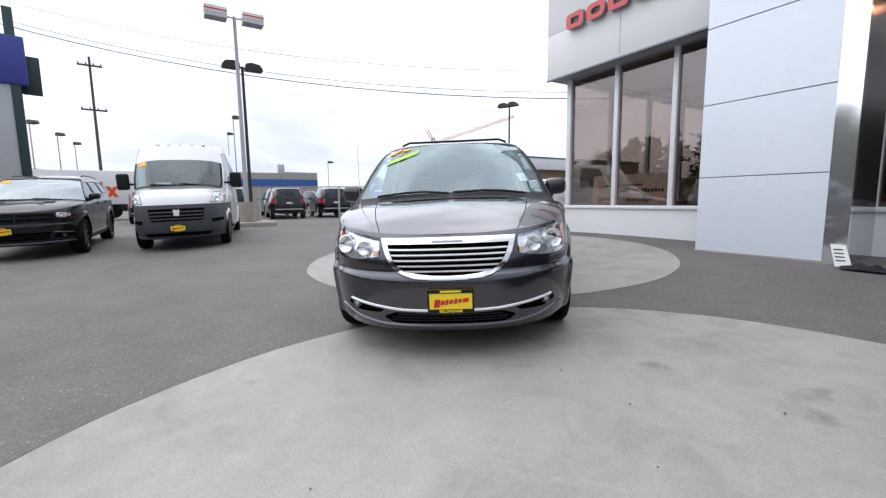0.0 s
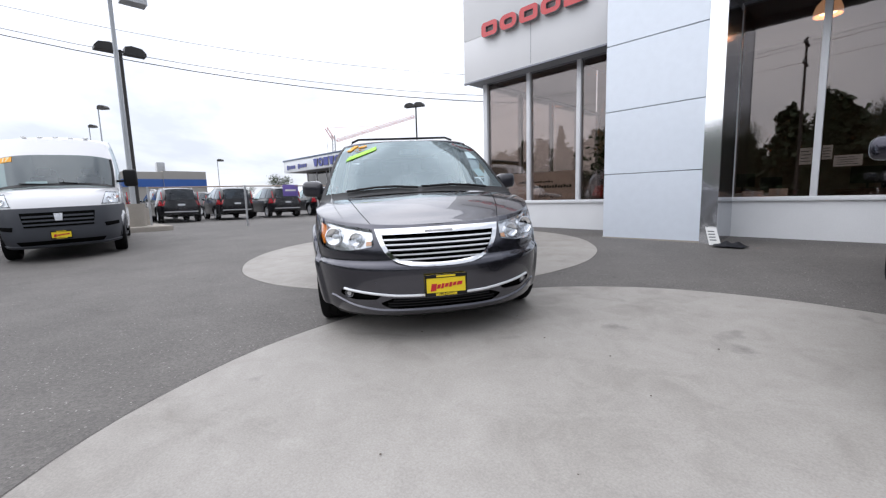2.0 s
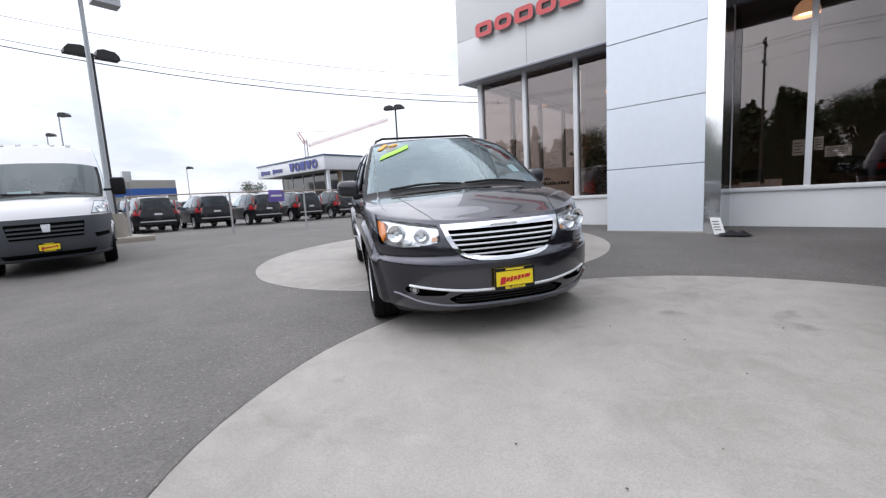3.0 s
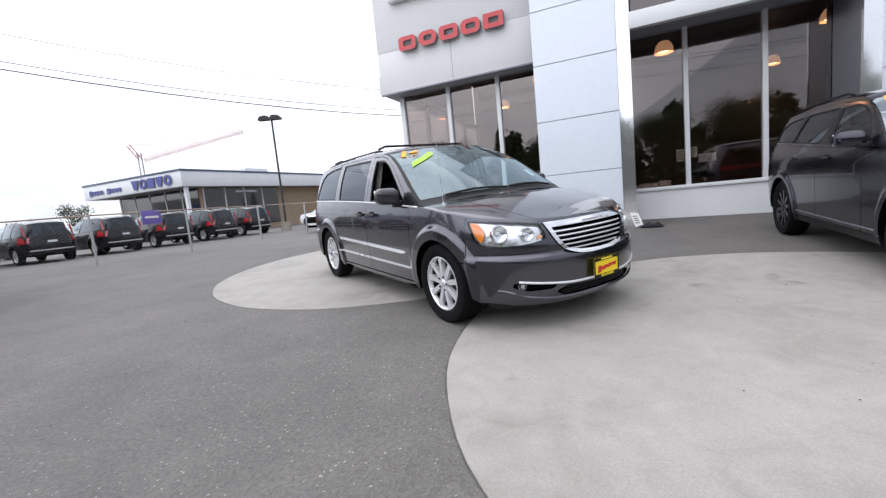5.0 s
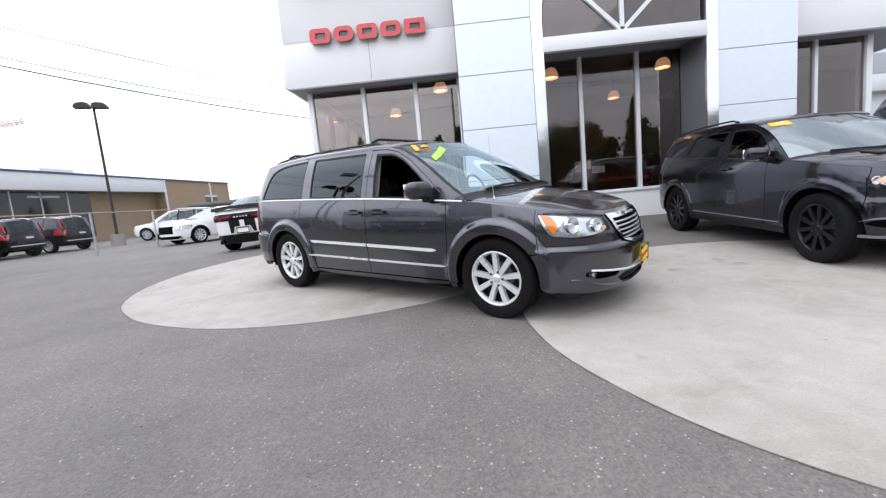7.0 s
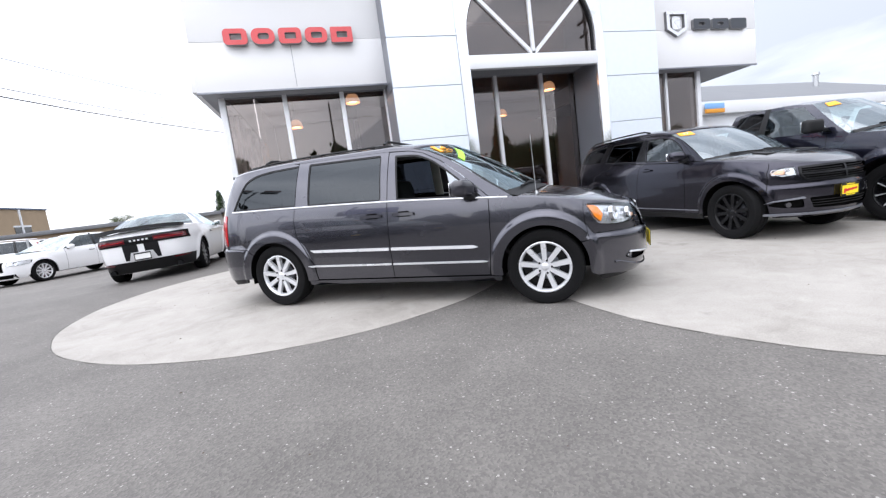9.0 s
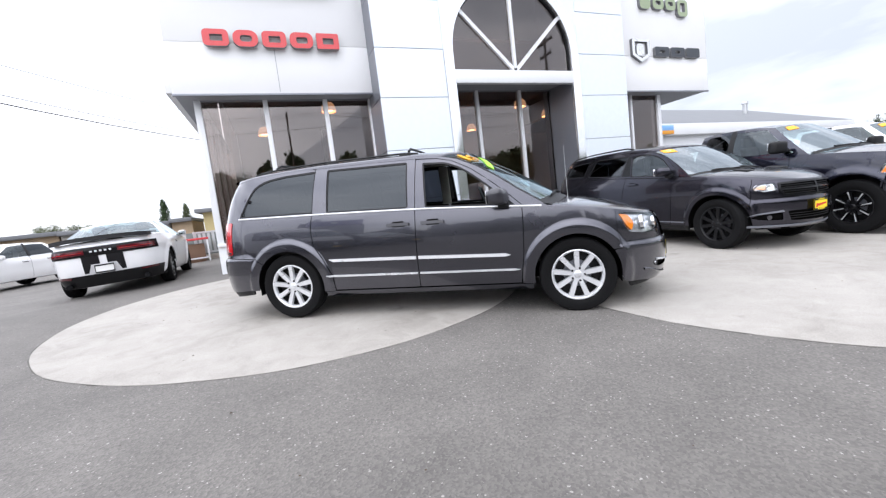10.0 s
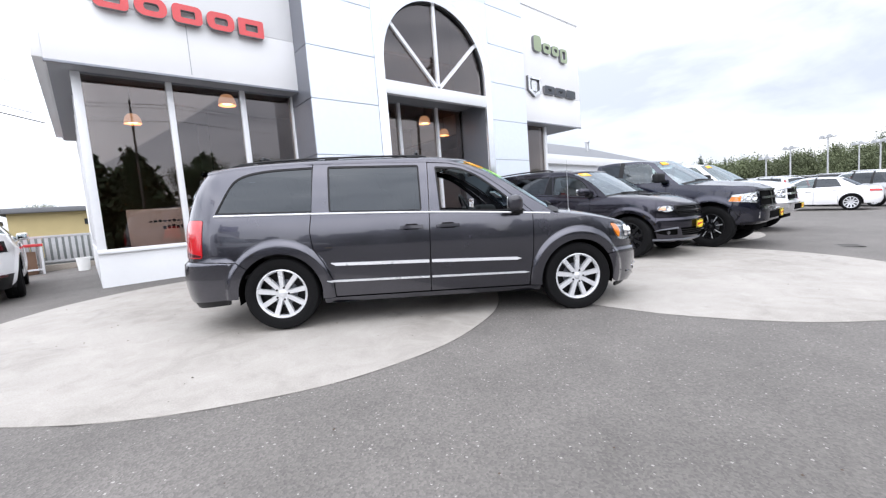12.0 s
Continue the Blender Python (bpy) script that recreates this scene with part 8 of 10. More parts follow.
def build_pad(cx, cy, r):
    """A round concrete pad, flush but for a few millimetres, with a rounded rim."""
    bm = bmesh.new()
    seg = 96
    rings = []
    for k, (f, up) in enumerate(((0.0, 0.006), (0.25, 0.006), (0.5, 0.006), (0.75, 0.006), (0.985, 0.006), (0.997, 0.004), (1.0, -0.04))):
        if f == 0:
            c = bm.verts.new((cx, cy, ground_z(cx, cy) + up))
            continue
        ring = []
        for i in range(seg):
            a = 2 * math.pi * i / seg
            wob = 1 + 0.002 * math.sin(7 * a + cx) + 0.0015 * math.sin(17 * a)
            x, y = cx + r * f * wob * math.cos(a), cy + r * f * wob * math.sin(a)
            ring.append(bm.verts.new((x, y, ground_z(x, y) + up)))
        rings.append(ring)
    for i in range(seg):
        bm.faces.new((c, rings[0][i], rings[0][(i + 1) % seg]))
        for p, q in zip(rings, rings[1:]):
            bm.faces.new((p[i], q[i], q[(i + 1) % seg], p[(i + 1) % seg]))
    ob = part("concrete_pad", bm, CONCRETE)
    # the open joint between slab and asphalt, of uneven width and filled with dirt
    jt = bmesh.new()
    ring = []
    for i in range(360):
        a = 2 * math.pi * i / 360
        wob = 1 + 0.002 * math.sin(7 * a + cx) + 0.0015 * math.sin(17 * a)
        w = max(0.011 * noise.noise((math.cos(a) * 14 + cx, math.sin(a) * 14, 0)), -0.0035)
        pts = []
        for d in (-0.004, w):
            x, y = cx + (r * wob + d) * math.cos(a), cy + (r * wob + d) * math.sin(a)
            pts.append(jt.verts.new((x, y, ground_z(x, y) + 0.0045)))
        ring.append(pts)
    for p, q in zip(ring, ring[1:] + ring[:1]):
        jt.faces.new((p[0], p[1], q[1], q[0]))
    part("joint", jt, JOINT_DIRT, ob)
    tagged(ob, "round pale concrete display pad set in asphalt", "pavement", "display pads", "structure")


build_ground()
for cx, cy, r in ((-0.44, 1.24, 2.87), (-5.77, 4.50, 3.05), (4.75, 4.35, 3.0)):
    build_pad(cx, cy, r)


# ---- showroom building ----
WIN_Y, SIGN_Y, PORTAL_Y = 8.30, 7.85, 7.24
SOFFIT_Z, SILL_Z, TOP_Z = 4.07, 1.0, 7.95
X_L, X_PL, X_PR, X_R = -7.65, -3.58, 3.68, 7.95
OPEN_L, OPEN_R, FRAME_W, OPEN_TOP, ARCH_Z0 = -1.69, 1.77, 0.24, 4.12, 4.43
ARCH_C, ARCH_R, ARCH_STILT = (OPEN_L + OPEN_R) / 2, (OPEN_R - OPEN_L) / 2, 0.42


def setting(name, bm, mat, label, category="wall", smooth=40):
    return tagged(part(name, bm, mat, smooth=smooth), label, category, kind="structure")


def window_bank(name, label, x0, x1, mullions, ztop, y=WIN_Y):
    """A glazed bay: knee wall below, sill, posts, panes."""
    knee = setting("wall_below_" + name, box((x0, y - 0.02, -0.3), (x1, y + 0.18, SILL_Z - 0.06)), WHITE_WALL, "white painted low wall under the showroom windows")
    sill = bmesh.new()
    add_box(sill, (x0, y - 0.07, SILL_Z - 0.06), (x1, y + 0.16, SILL_Z + 0.015), 0.012)
    w = setting(name, sill, WHITE_FRAME, label, "window")
    for x, wd in mullions:
        part("mullion", box((x - wd / 2, y - 0.05, SILL_Z + 0.015), (x + wd / 2, y + 0.12, ztop), 0.006), WHITE_FRAME, w)
    edges = [m[0] for m in mullions]
    for a, b in zip(edges, edges[1:]):
        pane = part("pane", box((a + 0.02, y + 0.02, SILL_Z + 0.01), (b - 0.02, y + 0.032, ztop)), SHOP_GLASS, w, smooth=0)
        pane.visible_shadow = False
    part("head_rail", box((x0, y - 0.03, ztop - 0.02), (x1, y + 0.12, ztop + 0.1), 0.006), REVEAL_GREY, w)
    return w


window_bank("window_left_bay", "tall dark showroom window with white mullions", -7.36, X_PL, ((-7.29, 0.13), (-5.95, 0.10), (-4.64, 0.10), (-3.55, 0.12)), SOFFIT_Z)
window_bank("window_entrance", "tall dark entrance glazing with white mullions", OPEN_L - 0.1, OPEN_R + 0.1, ((-1.74, 0.10), (-0.62, 0.09), (0.74, 0.09), (1.84, 0.10)), 4.25)
window_bank("window_right_bay", "narrow dark showroom window with white post", X_PR, 6.18, ((X_PR + 0.06, 0.12), (4.9, 0.08), (6.11, 0.14)), SOFFIT_Z + 0.04)

# glazed side wall, seen edge-on and through the corner
side = bmesh.new()
add_box(side, (-7.36, WIN_Y + 0.18, -0.3), (-7.18, 15.0, SILL_Z))
wall_side = setting("wall_side", side, WHITE_WALL, "white painted low side wall under glazing")
sidewin = bmesh.new()
add_box(sidewin, (-7.37, WIN_Y + 0.18, SILL_Z), (-7.2, 15.0, SILL_Z + 0.06), 0.01)
sw = setting("window_side", sidewin, WHITE_FRAME, "glazed side wall of the showroom", "window")
for y in (9.9, 11.6, 13.3, 14.95):
    part("mullion", box((-7.36, y - 0.05, SILL_Z + 0.06), (-7.24, y + 0.05, SOFFIT_Z), 0.006), WHITE_FRAME, sw)
for a, b in zip((8.45, 9.9, 11.6, 13.3), (9.9, 11.6, 13.3, 14.95)):
    p = part("pane", box((-7.31, a + 0.05, SILL_Z + 0.06), (-7.298, b - 0.05, SOFFIT_Z)), SHOP_GLASS, sw, smooth=0)
    p.visible_shadow = False

# fascias
def fascia(name, x0, x1, label):
    bm = bmesh.new()
    add_box(bm, (x0, SIGN_Y, SOFFIT_Z + 0.02), (x1, SIGN_Y + 0.30, 5.105), 0.008)
    add_box(bm, (x0, SIGN_Y, 5.12), (x1, SIGN_Y + 0.30, TOP_Z), 0.008)
    add_box(bm, (x0 + 0.01, SIGN_Y + 0.012, 5.09), (x1 - 0.01, SIGN_Y + 0.28, 5.13))
    ob = setting(name, bm, STUCCO, label)
    part("coping", box((x0 - 0.03, SIGN_Y - 0.03, TOP_Z), (x1 + 0.03, SIGN_Y + 0.34, TOP_Z + 0.06), 0.01), WHITE_FRAME, ob)
    part("drip_edge", box((x0 - 0.004, SIGN_Y - 0.012, SOFFIT_Z - 0.02), (x1 + 0.004, SIGN_Y + 0.05, SOFFIT_Z + 0.022), 0.004), REVEAL_GREY, ob)
    return ob


fl = fascia("fascia_left", X_L, X_PL, "pale grey rendered fascia over the showroom windows")
fr = fascia("fascia_right", X_PR, X_R, "pale grey rendered fascia with manufacturer signs")
part("seam", box((-5.62, SIGN_Y - 0.002, SOFFIT_Z + 0.06), (-5.608, SIGN_Y + 0.01, 5.10)), SOFFIT, fl)
setting("fascia_left_return", box((X_L, SIGN_Y + 0.30, SOFFIT_Z + 0.02), (X_L + 0.25, 15.0, TOP_Z)), STUCCO, "pale grey rendered side fascia")
setting("fascia_right_return", box((X_R - 0.25, SIGN_Y + 0.30, SOFFIT_Z + 0.02), (X_R, 14.0, TOP_Z)), STUCCO, "pale grey rendered side fascia")
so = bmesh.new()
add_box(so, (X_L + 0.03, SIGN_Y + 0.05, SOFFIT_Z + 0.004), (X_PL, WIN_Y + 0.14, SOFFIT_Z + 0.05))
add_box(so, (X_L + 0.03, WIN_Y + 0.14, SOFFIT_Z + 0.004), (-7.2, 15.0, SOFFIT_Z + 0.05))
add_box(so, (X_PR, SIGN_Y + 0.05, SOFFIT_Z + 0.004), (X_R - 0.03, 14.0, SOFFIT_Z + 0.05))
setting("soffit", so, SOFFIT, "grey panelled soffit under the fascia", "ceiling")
gut = bmesh.new()
add_box(gut, (X_L - 0.14, 8.0, SOFFIT_Z + 0.08), (X_L, 15.0, SOFFIT_Z + 0.55), 0.02)
setting("gutter_box", gut, STUCCO, "pale boxed gutter along the side wall", "gutter")

# portal: arch outline helpers
def arch_pts(r, stilt, z0, n=28, flip=False):
    pts = [(ARCH_C - r, z0)]
    for i in range(n + 1):
        a = math.pi * (1 - i / n)
        pts.append((ARCH_C + r * math.cos(a), ARCH_Z0 + stilt + r * math.sin(a)))
    pts.append((ARCH_C + r, z0))
    return pts


PORTAL_TOP = 8.7
core = bmesh.new()
add_box(core, (X_PL + 0.03, PORTAL_Y + 0.03, -0.3), (OPEN_L - 0.02, WIN_Y + 0.3, PORTAL_TOP - 0.05))
add_box(core, (OPEN_R + 0.02, PORTAL_Y + 0.03, -0.3), (X_PR - 0.03, WIN_Y + 0.3, PORTAL_TOP - 0.05))
portal = setting("portal", core, REVEAL_GREY, "silver-clad entrance portal with a tall arched window")
left_z = [0.29, 1.49, 2.63, 3.80, 4.89, 5.98, 7.07, PORTAL_TOP]


def clad(x0, x1, z0, z1, y=PORTAL_Y):
    part("cladding_panel", box((x0 + 0.006, y, z0 + 0.007), (x1 - 0.006, y + 0.035, z1 - 0.007), 0.004, 1), CLADDING, portal)


for z0, z1 in zip(left_z, left_z[1:]):
    clad(X_PL, OPEN_L - FRAME_W, z0, z1)
    clad(OPEN_R + FRAME_W, X_PR, z0, z1)
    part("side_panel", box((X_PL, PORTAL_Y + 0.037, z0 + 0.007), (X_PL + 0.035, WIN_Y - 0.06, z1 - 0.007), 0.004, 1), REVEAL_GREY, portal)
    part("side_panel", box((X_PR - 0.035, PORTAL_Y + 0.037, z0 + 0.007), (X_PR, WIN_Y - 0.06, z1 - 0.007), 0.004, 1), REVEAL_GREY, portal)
part("base_trim", box((X_PL - 0.005, PORTAL_Y - 0.012, 0.2), (OPEN_L - FRAME_W, PORTAL_Y + 0.1, 0.31), 0.004), BLOCK, portal)
part("base_trim", box((OPEN_R + FRAME_W, PORTAL_Y - 0.012, 0.15), (X_PR + 0.005, PORTAL_Y + 0.1, 0.31), 0.004), BLOCK, portal)
# spandrel over the arch, in two halves and a top
for sgn in (1, -1):
    outer = arch_pts(ARCH_R + FRAME_W, ARCH_STILT, ARCH_Z0)
    half = [p for p in outer if (p[0] - ARCH_C) * sgn >= -1e-6 and p[1] > ARCH_Z0 + ARCH_STILT - 0.01]
    half.sort(key=lambda p: p[1])
    edge = ARCH_C + sgn * (ARCH_R + FRAME_W)
    poly = [(edge, 7.07)] + half
    poly += [(ARCH_C, 7.07)] if half[-1][1] < 7.06 else []
    bm = bmesh.new()
    add_prism(bm, poly if sgn > 0 else poly[::-1], PORTAL_Y + 0.002, PORTAL_Y + 0.035)
    part("cladding_panel", bm, CLADDING, portal)
    clad(min(ARCH_C, edge), max(ARCH_C, edge), 7.07, PORTAL_TOP)
part("portal_roof", box((X_PL, PORTAL_Y, PORTAL_TOP), (X_PR, WIN_Y + 2.0, PORTAL_TOP + 0.08), 0.01), WHITE_FRAME, portal)

# polished frame round the opening and arch
POLISHED = surface("polished_white_metal", (0.86, 0.87, 0.89), 0.07, 0.85, 0.3, vary=0.02)
frame_bm = bmesh.new()
out_pts, in_pts = arch_pts(ARCH_R + FRAME_W, ARCH_STILT, 0.25), arch_pts(ARCH_R, ARCH_STILT, 0.25)
rings = []
for (a, b), (c, d) in zip(out_pts, in_pts):
    rings.append([frame_bm.verts.new(p) for p in ((a, PORTAL_Y + 0.05, b), (a, PORTAL_Y - 0.025, b), (c, PORTAL_Y - 0.025, d), (c, PORTAL_Y + 0.05, d))])
for p, q in zip(rings, rings[1:]):
    for k in range(3):
        frame_bm.faces.new((p[k], q[k], q[k + 1], p[k + 1]))
bmesh.ops.recalc_face_normals(frame_bm, faces=frame_bm.faces)
arch_frame = part("arch_frame", frame_bm, POLISHED, portal, "polished pale metal frame", smooth=35)
part("transom", box((OPEN_L - 0.02, PORTAL_Y - 0.03, OPEN_TOP), (OPEN_R + 0.02, PORTAL_Y + 0.12, ARCH_Z0), 0.006), WHITE_FRAME, portal)
# arched fanlight
fan = bmesh.new()
add_prism(fan, arch_pts(ARCH_R, ARCH_STILT, ARCH_Z0), PORTAL_Y + 0.10, PORTAL_Y + 0.112)
fanlight = setting("window_fanlight", fan, SHOP_GLASS, "dark arched fanlight with white glazing bars", "window", 0)
fanlight.visible_shadow = False
for ang in (43.5, 90, 135.5):
    a = radians(ang)
    d = Vector((math.cos(a), 0, math.sin(a)))
    lim = 2.18 if ang == 90 else 2.06
    bm = bmesh.new()
    c, up = Vector((ARCH_C, PORTAL_Y + 0.04, ARCH_Z0)), Vector((-d.z, 0, d.x)) * 0.042
    q = [c - up, c + up, c + up + d * lim, c - up + d * lim]
    lo = [bm.verts.new(v) for v in q]
    hi = [bm.verts.new(v + Vector((0, 0.09, 0))) for v in q]
    bm.faces.new(lo)
    for i in range(4):
        bm.faces.new((lo[i], hi[i], hi[(i + 1) % 4], lo[(i + 1) % 4]))
    bmesh.ops.recalc_face_normals(bm, faces=bm.faces)
    part("glazing_bar", bm, WHITE_FRAME, fanlight)
inner = bmesh.new()
o2, i2 = arch_pts(ARCH_R, ARCH_STILT, ARCH_Z0), arch_pts(ARCH_R - 0.035, ARCH_STILT, ARCH_Z0)
rr = [[inner.verts.new(p) for p in ((a, PORTAL_Y + 0.06, b), (c, PORTAL_Y + 0.06, d), (c, PORTAL_Y + 0.14, d))] for (a, b), (c, d) in zip(o2, i2)]
for p, q in zip(rr, rr[1:]):
    for k in range(2):
        inner.faces.new((p[k], q[k], q[k + 1], p[k + 1]))
part("inner_bead", inner, BLACK_PLASTIC, fanlight)
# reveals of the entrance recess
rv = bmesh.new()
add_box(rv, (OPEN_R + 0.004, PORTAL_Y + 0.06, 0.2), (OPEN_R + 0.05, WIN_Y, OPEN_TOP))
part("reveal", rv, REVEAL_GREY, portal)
part("reveal", box((OPEN_L - 0.05, PORTAL_Y + 0.06, 0.2), (OPEN_L - 0.004, WIN_Y, OPEN_TOP)), STEEL_REVEAL, portal, "polished steel reveal")
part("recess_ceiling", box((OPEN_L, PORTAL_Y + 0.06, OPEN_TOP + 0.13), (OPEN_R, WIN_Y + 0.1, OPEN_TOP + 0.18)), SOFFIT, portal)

# shell behind: roof, rear and inner walls
setting("roof", box((X_L + 0.02, SIGN_Y + 0.32, TOP_Z - 0.3), (X_R - 0.02, 19.0, TOP_Z - 0.15)), GREY_ROOF, "flat roof of the showroom", "roof")
bk = bmesh.new()
add_box(bk, (-7.36, 18.8, -0.2), (7.6, 19.0, TOP_Z - 0.3))
add_box(bk, (-7.36, 15.0, -0.2), (-7.18, 18.8, TOP_Z - 0.3))
add_box(bk, (6.02, WIN_Y + 0.2, -0.2), (6.18, 18.8, TOP_Z - 0.3))
setting("wall_rear", bk, STUCCO, "plain rear and side walls of the showroom")
setting("floor", box((-7.18, WIN_Y + 0.18, 0.2), (6.02, 18.8, 0.36)), ROOM_FLOOR, "grey tiled showroom floor", "floor")
cl = bmesh.new()
add_box(cl, (-7.18, WIN_Y + 0.16, 5.6), (6.02, 18.8, 5.7))
setting("ceiling", cl, ROOM_WOOD, "reddish wooden showroom ceiling", "ceiling")
iw = bmesh.new()
add_box(iw, (-3.5, 16.5, 0.36), (6.0, 16.7, 5.6))
add_box(iw, (-7.1, 18.5, 0.36), (-3.5, 18.7, 5.6))
setting("wall_inner", iw, ROOM_WALL, "dark brown back wall of the showroom")


# ---- inside the showroom ----
def pendant(x, y, z):
    t = thing("pendant_lamp", "warm glowing dome pendant lamp inside the showroom", "lamp", pose(x, y, z), "showroom pendants")
    bm = bmesh.new()
    add_lathe(bm, [(0.05, 0.17), (0.12, 0.15), (0.185, 0.07), (0.222, -0.05), (0.228, -0.13), (0.215, -0.13), (0.21, -0.05), (0.17, 0.06)], 28, "z")
    bmesh.ops.recalc_face_normals(bm, faces=bm.faces)
    part("shade", bm, LAMP_SHADE, t)
    bulb = bmesh.new()
    add_lathe(bulb, [(0.002, -0.10), (0.13, -0.09), (0.165, -0.03), (0.12, 0.04), (0.002, 0.06)], 20, "z")
    part("bulb", bulb, LAMP_GLOW, t)
    part("cord", rod((0, 0, 0.18), (0, 0, 5.6 - z), 0.012), BLACK_PLASTIC, t)


for p in ((2.94, 11.55, 4.75), (-4.09, 11.5, 4.72), (-0.77, 10.65, 4.55), (2.9, 15.6, 4.75), (-6.0, 14.5, 4.7), (5.2, 13.0, 4.7)):
    pendant(*p)


def desk(x, y, rz):
    t = thing("office_desk", "dark red wooden showroom desk", "desk", pose(x, y, 0.36, 0, 0, rz), "showroom desks")
    part("desktop", box((-0.8, -0.4, 0.70), (0.8, 0.4, 0.75), 0.01), ROOM_WOOD, t)
    part("front_panel", box((-0.75, -0.36, 0.05), (0.75, -0.33, 0.70), 0.004), ROOM_WOOD, t)
    for sx in (-0.76, 0.72):
        part("side_panel", box((sx, -0.36, 0.0), (sx + 0.04, 0.36, 0.70), 0.004), ROOM_WOOD, t)


def office_chair(x, y, rz):
    t = thing("office_chair", "black upholstered office chair", "chair", pose(x, y, 0.36, 0, 0, rz), "showroom chairs")
    part("seat", box((-0.25, -0.25, 0.44), (0.25, 0.25, 0.54), 0.04, 3), BLACK_CLOTH, t)
    part("backrest", box((-0.24, 0.20, 0.58), (0.24, 0.29, 1.10), 0.035, 3), BLACK_CLOTH, t)
    part("column", rod((0, 0, 0.06), (0, 0, 0.46), 0.03), BLACK_PLASTIC, t)
    for k in range(5):
        a = 2 * math.pi * k / 5
        part("leg", rod((0, 0, 0.09), (0.28 * math.cos(a), 0.28 * math.sin(a), 0.04), 0.025, 0.018, 8), BLACK_PLASTIC, t)


def monitor(x, y, rz):
    t = thing("desk_monitor", "flat black computer monitor on a desk", "monitor", pose(x, y, 1.11, 0, 0, rz), "showroom monitors")
    part("screen", box((-0.27, -0.015, 0.10), (0.27, 0.02, 0.44), 0.008), BLACK_PLASTIC, t)
    part("stand", box((-0.09, -0.06, 0.0), (0.09, 0.08, 0.015), 0.004), BLACK_PLASTIC, t)
    part("neck", rod((0, 0.03, 0.01), (0, 0.03, 0.2), 0.02), BLACK_PLASTIC, t)


for x, y, rz in ((0.3, 11.3, 0), (2.9, 12.2, 12), (-2.0, 12.6, -8), (-5.2, 13.2, 0)):
    desk(x, y, rz)
    office_chair(x + 0.15, y + 0.8, rz)
    monitor(x - 0.3, y + 0.1, rz + 10)
for x in (0.15, 0.55):
    st = thing("paper_stack", "stack of white papers on the window ledge", "papers", pose(x - 1.75, 8.62, SILL_Z), "window ledge papers")
    bm = bmesh.new()
    for k in range(4):
        add_box(bm, (-0.14 + 0.01 * k, -0.1, 0.02 * k), (0.16 - 0.008 * k, 0.1, 0.02 * k + 0.018), 0.003, 1)
    part("sheets", bm, PAPER, st)
ledge = setting("window_ledge", box((-7.1, WIN_Y + 0.18, SILL_Z - 0.06), (1.8, WIN_Y + 0.55, SILL_Z), 0.01), ROOM_WOOD, "dark wooden ledge inside the windows", "sill")


def display_box():
    t = thing("cardboard_sign", "tan cardboard display sign with dark printed lines behind glass", "sign", pose(-5.9, 8.66, SILL_Z, -5, 0, 0))
    part("board", box((-0.95, 0, 0.0), (0.98, 0.05, 0.72), 0.006), CARDBOARD, t)
    for a, b, z, hgt in ((-0.62, 0.40, 0.45, 0.05), (-0.40, 0.90, 0.31, 0.085)):
        ink = bmesh.new()
        n = max(2, int((b - a) / 0.075))
        for k in range(n):
            x = a + (b - a) * k / n
            add_box(ink, (x, -0.004, z), (x + 0.75 * (b - a) / n, 0.001, z + hgt * (0.7 + 0.3 * ((k * 7) % 3) / 2)), 0.003, 1)
        part("printed_line", ink, BLACK_PLASTIC, t)
    word = bpy.data.curves.new("place_name", "FONT")
    word.body, word.size, word.extrude = "Bellingham", 0.15, 0.002
    ob = new("place_name", word)
    me = bpy.data.meshes.new_from_object(ob.evaluated_get(bpy.context.evaluated_depsgraph_get()))
    bpy.data.objects.remove(ob)
    ob = new("place_name", me)
    me.materials.clear()
    me.materials.append(BLACK_PLASTIC)
    ob.parent = t
    ob.matrix_basis = pose(0.0, -0.003, 0.09, 90, 0, 0)


display_box()
pt = thing("potted_tree", "leafy potted plant inside the corner window", "plant", pose(-4.4, 9.6, 0.36))
potbm = bmesh.new()
add_lathe(potbm, [(0.001, 0.0), (0.16, 0.0), (0.21, 0.36), (0.19, 0.36), (0.18, 0.30), (0.001, 0.30)], 20, "z")
part("pot", potbm, BLOCK, pt)
part("stem", rod((0, 0, 0.28), (0.03, 0, 1.2), 0.025, 0.012), BARK, pt)
rnd = random.Random(5)
lf = bmesh.new()
for k in range(260):
    c = Vector((rnd.gauss(0, 0.30), rnd.gauss(0, 0.30), rnd.gauss(1.55, 0.33)))
    u = Vector((rnd.uniform(-1, 1), rnd.uniform(-1, 1), rnd.uniform(-0.6, 0.6))).normalized()
    w = u.orthogonal().normalized() * 0.035
    lf.faces.new([lf.verts.new(p) for p in (c, c + u * 0.07 + w, c + u * 0.16, c + u * 0.07 - w)])
part("leaves", lf, LEAF_A, pt, smooth=0)


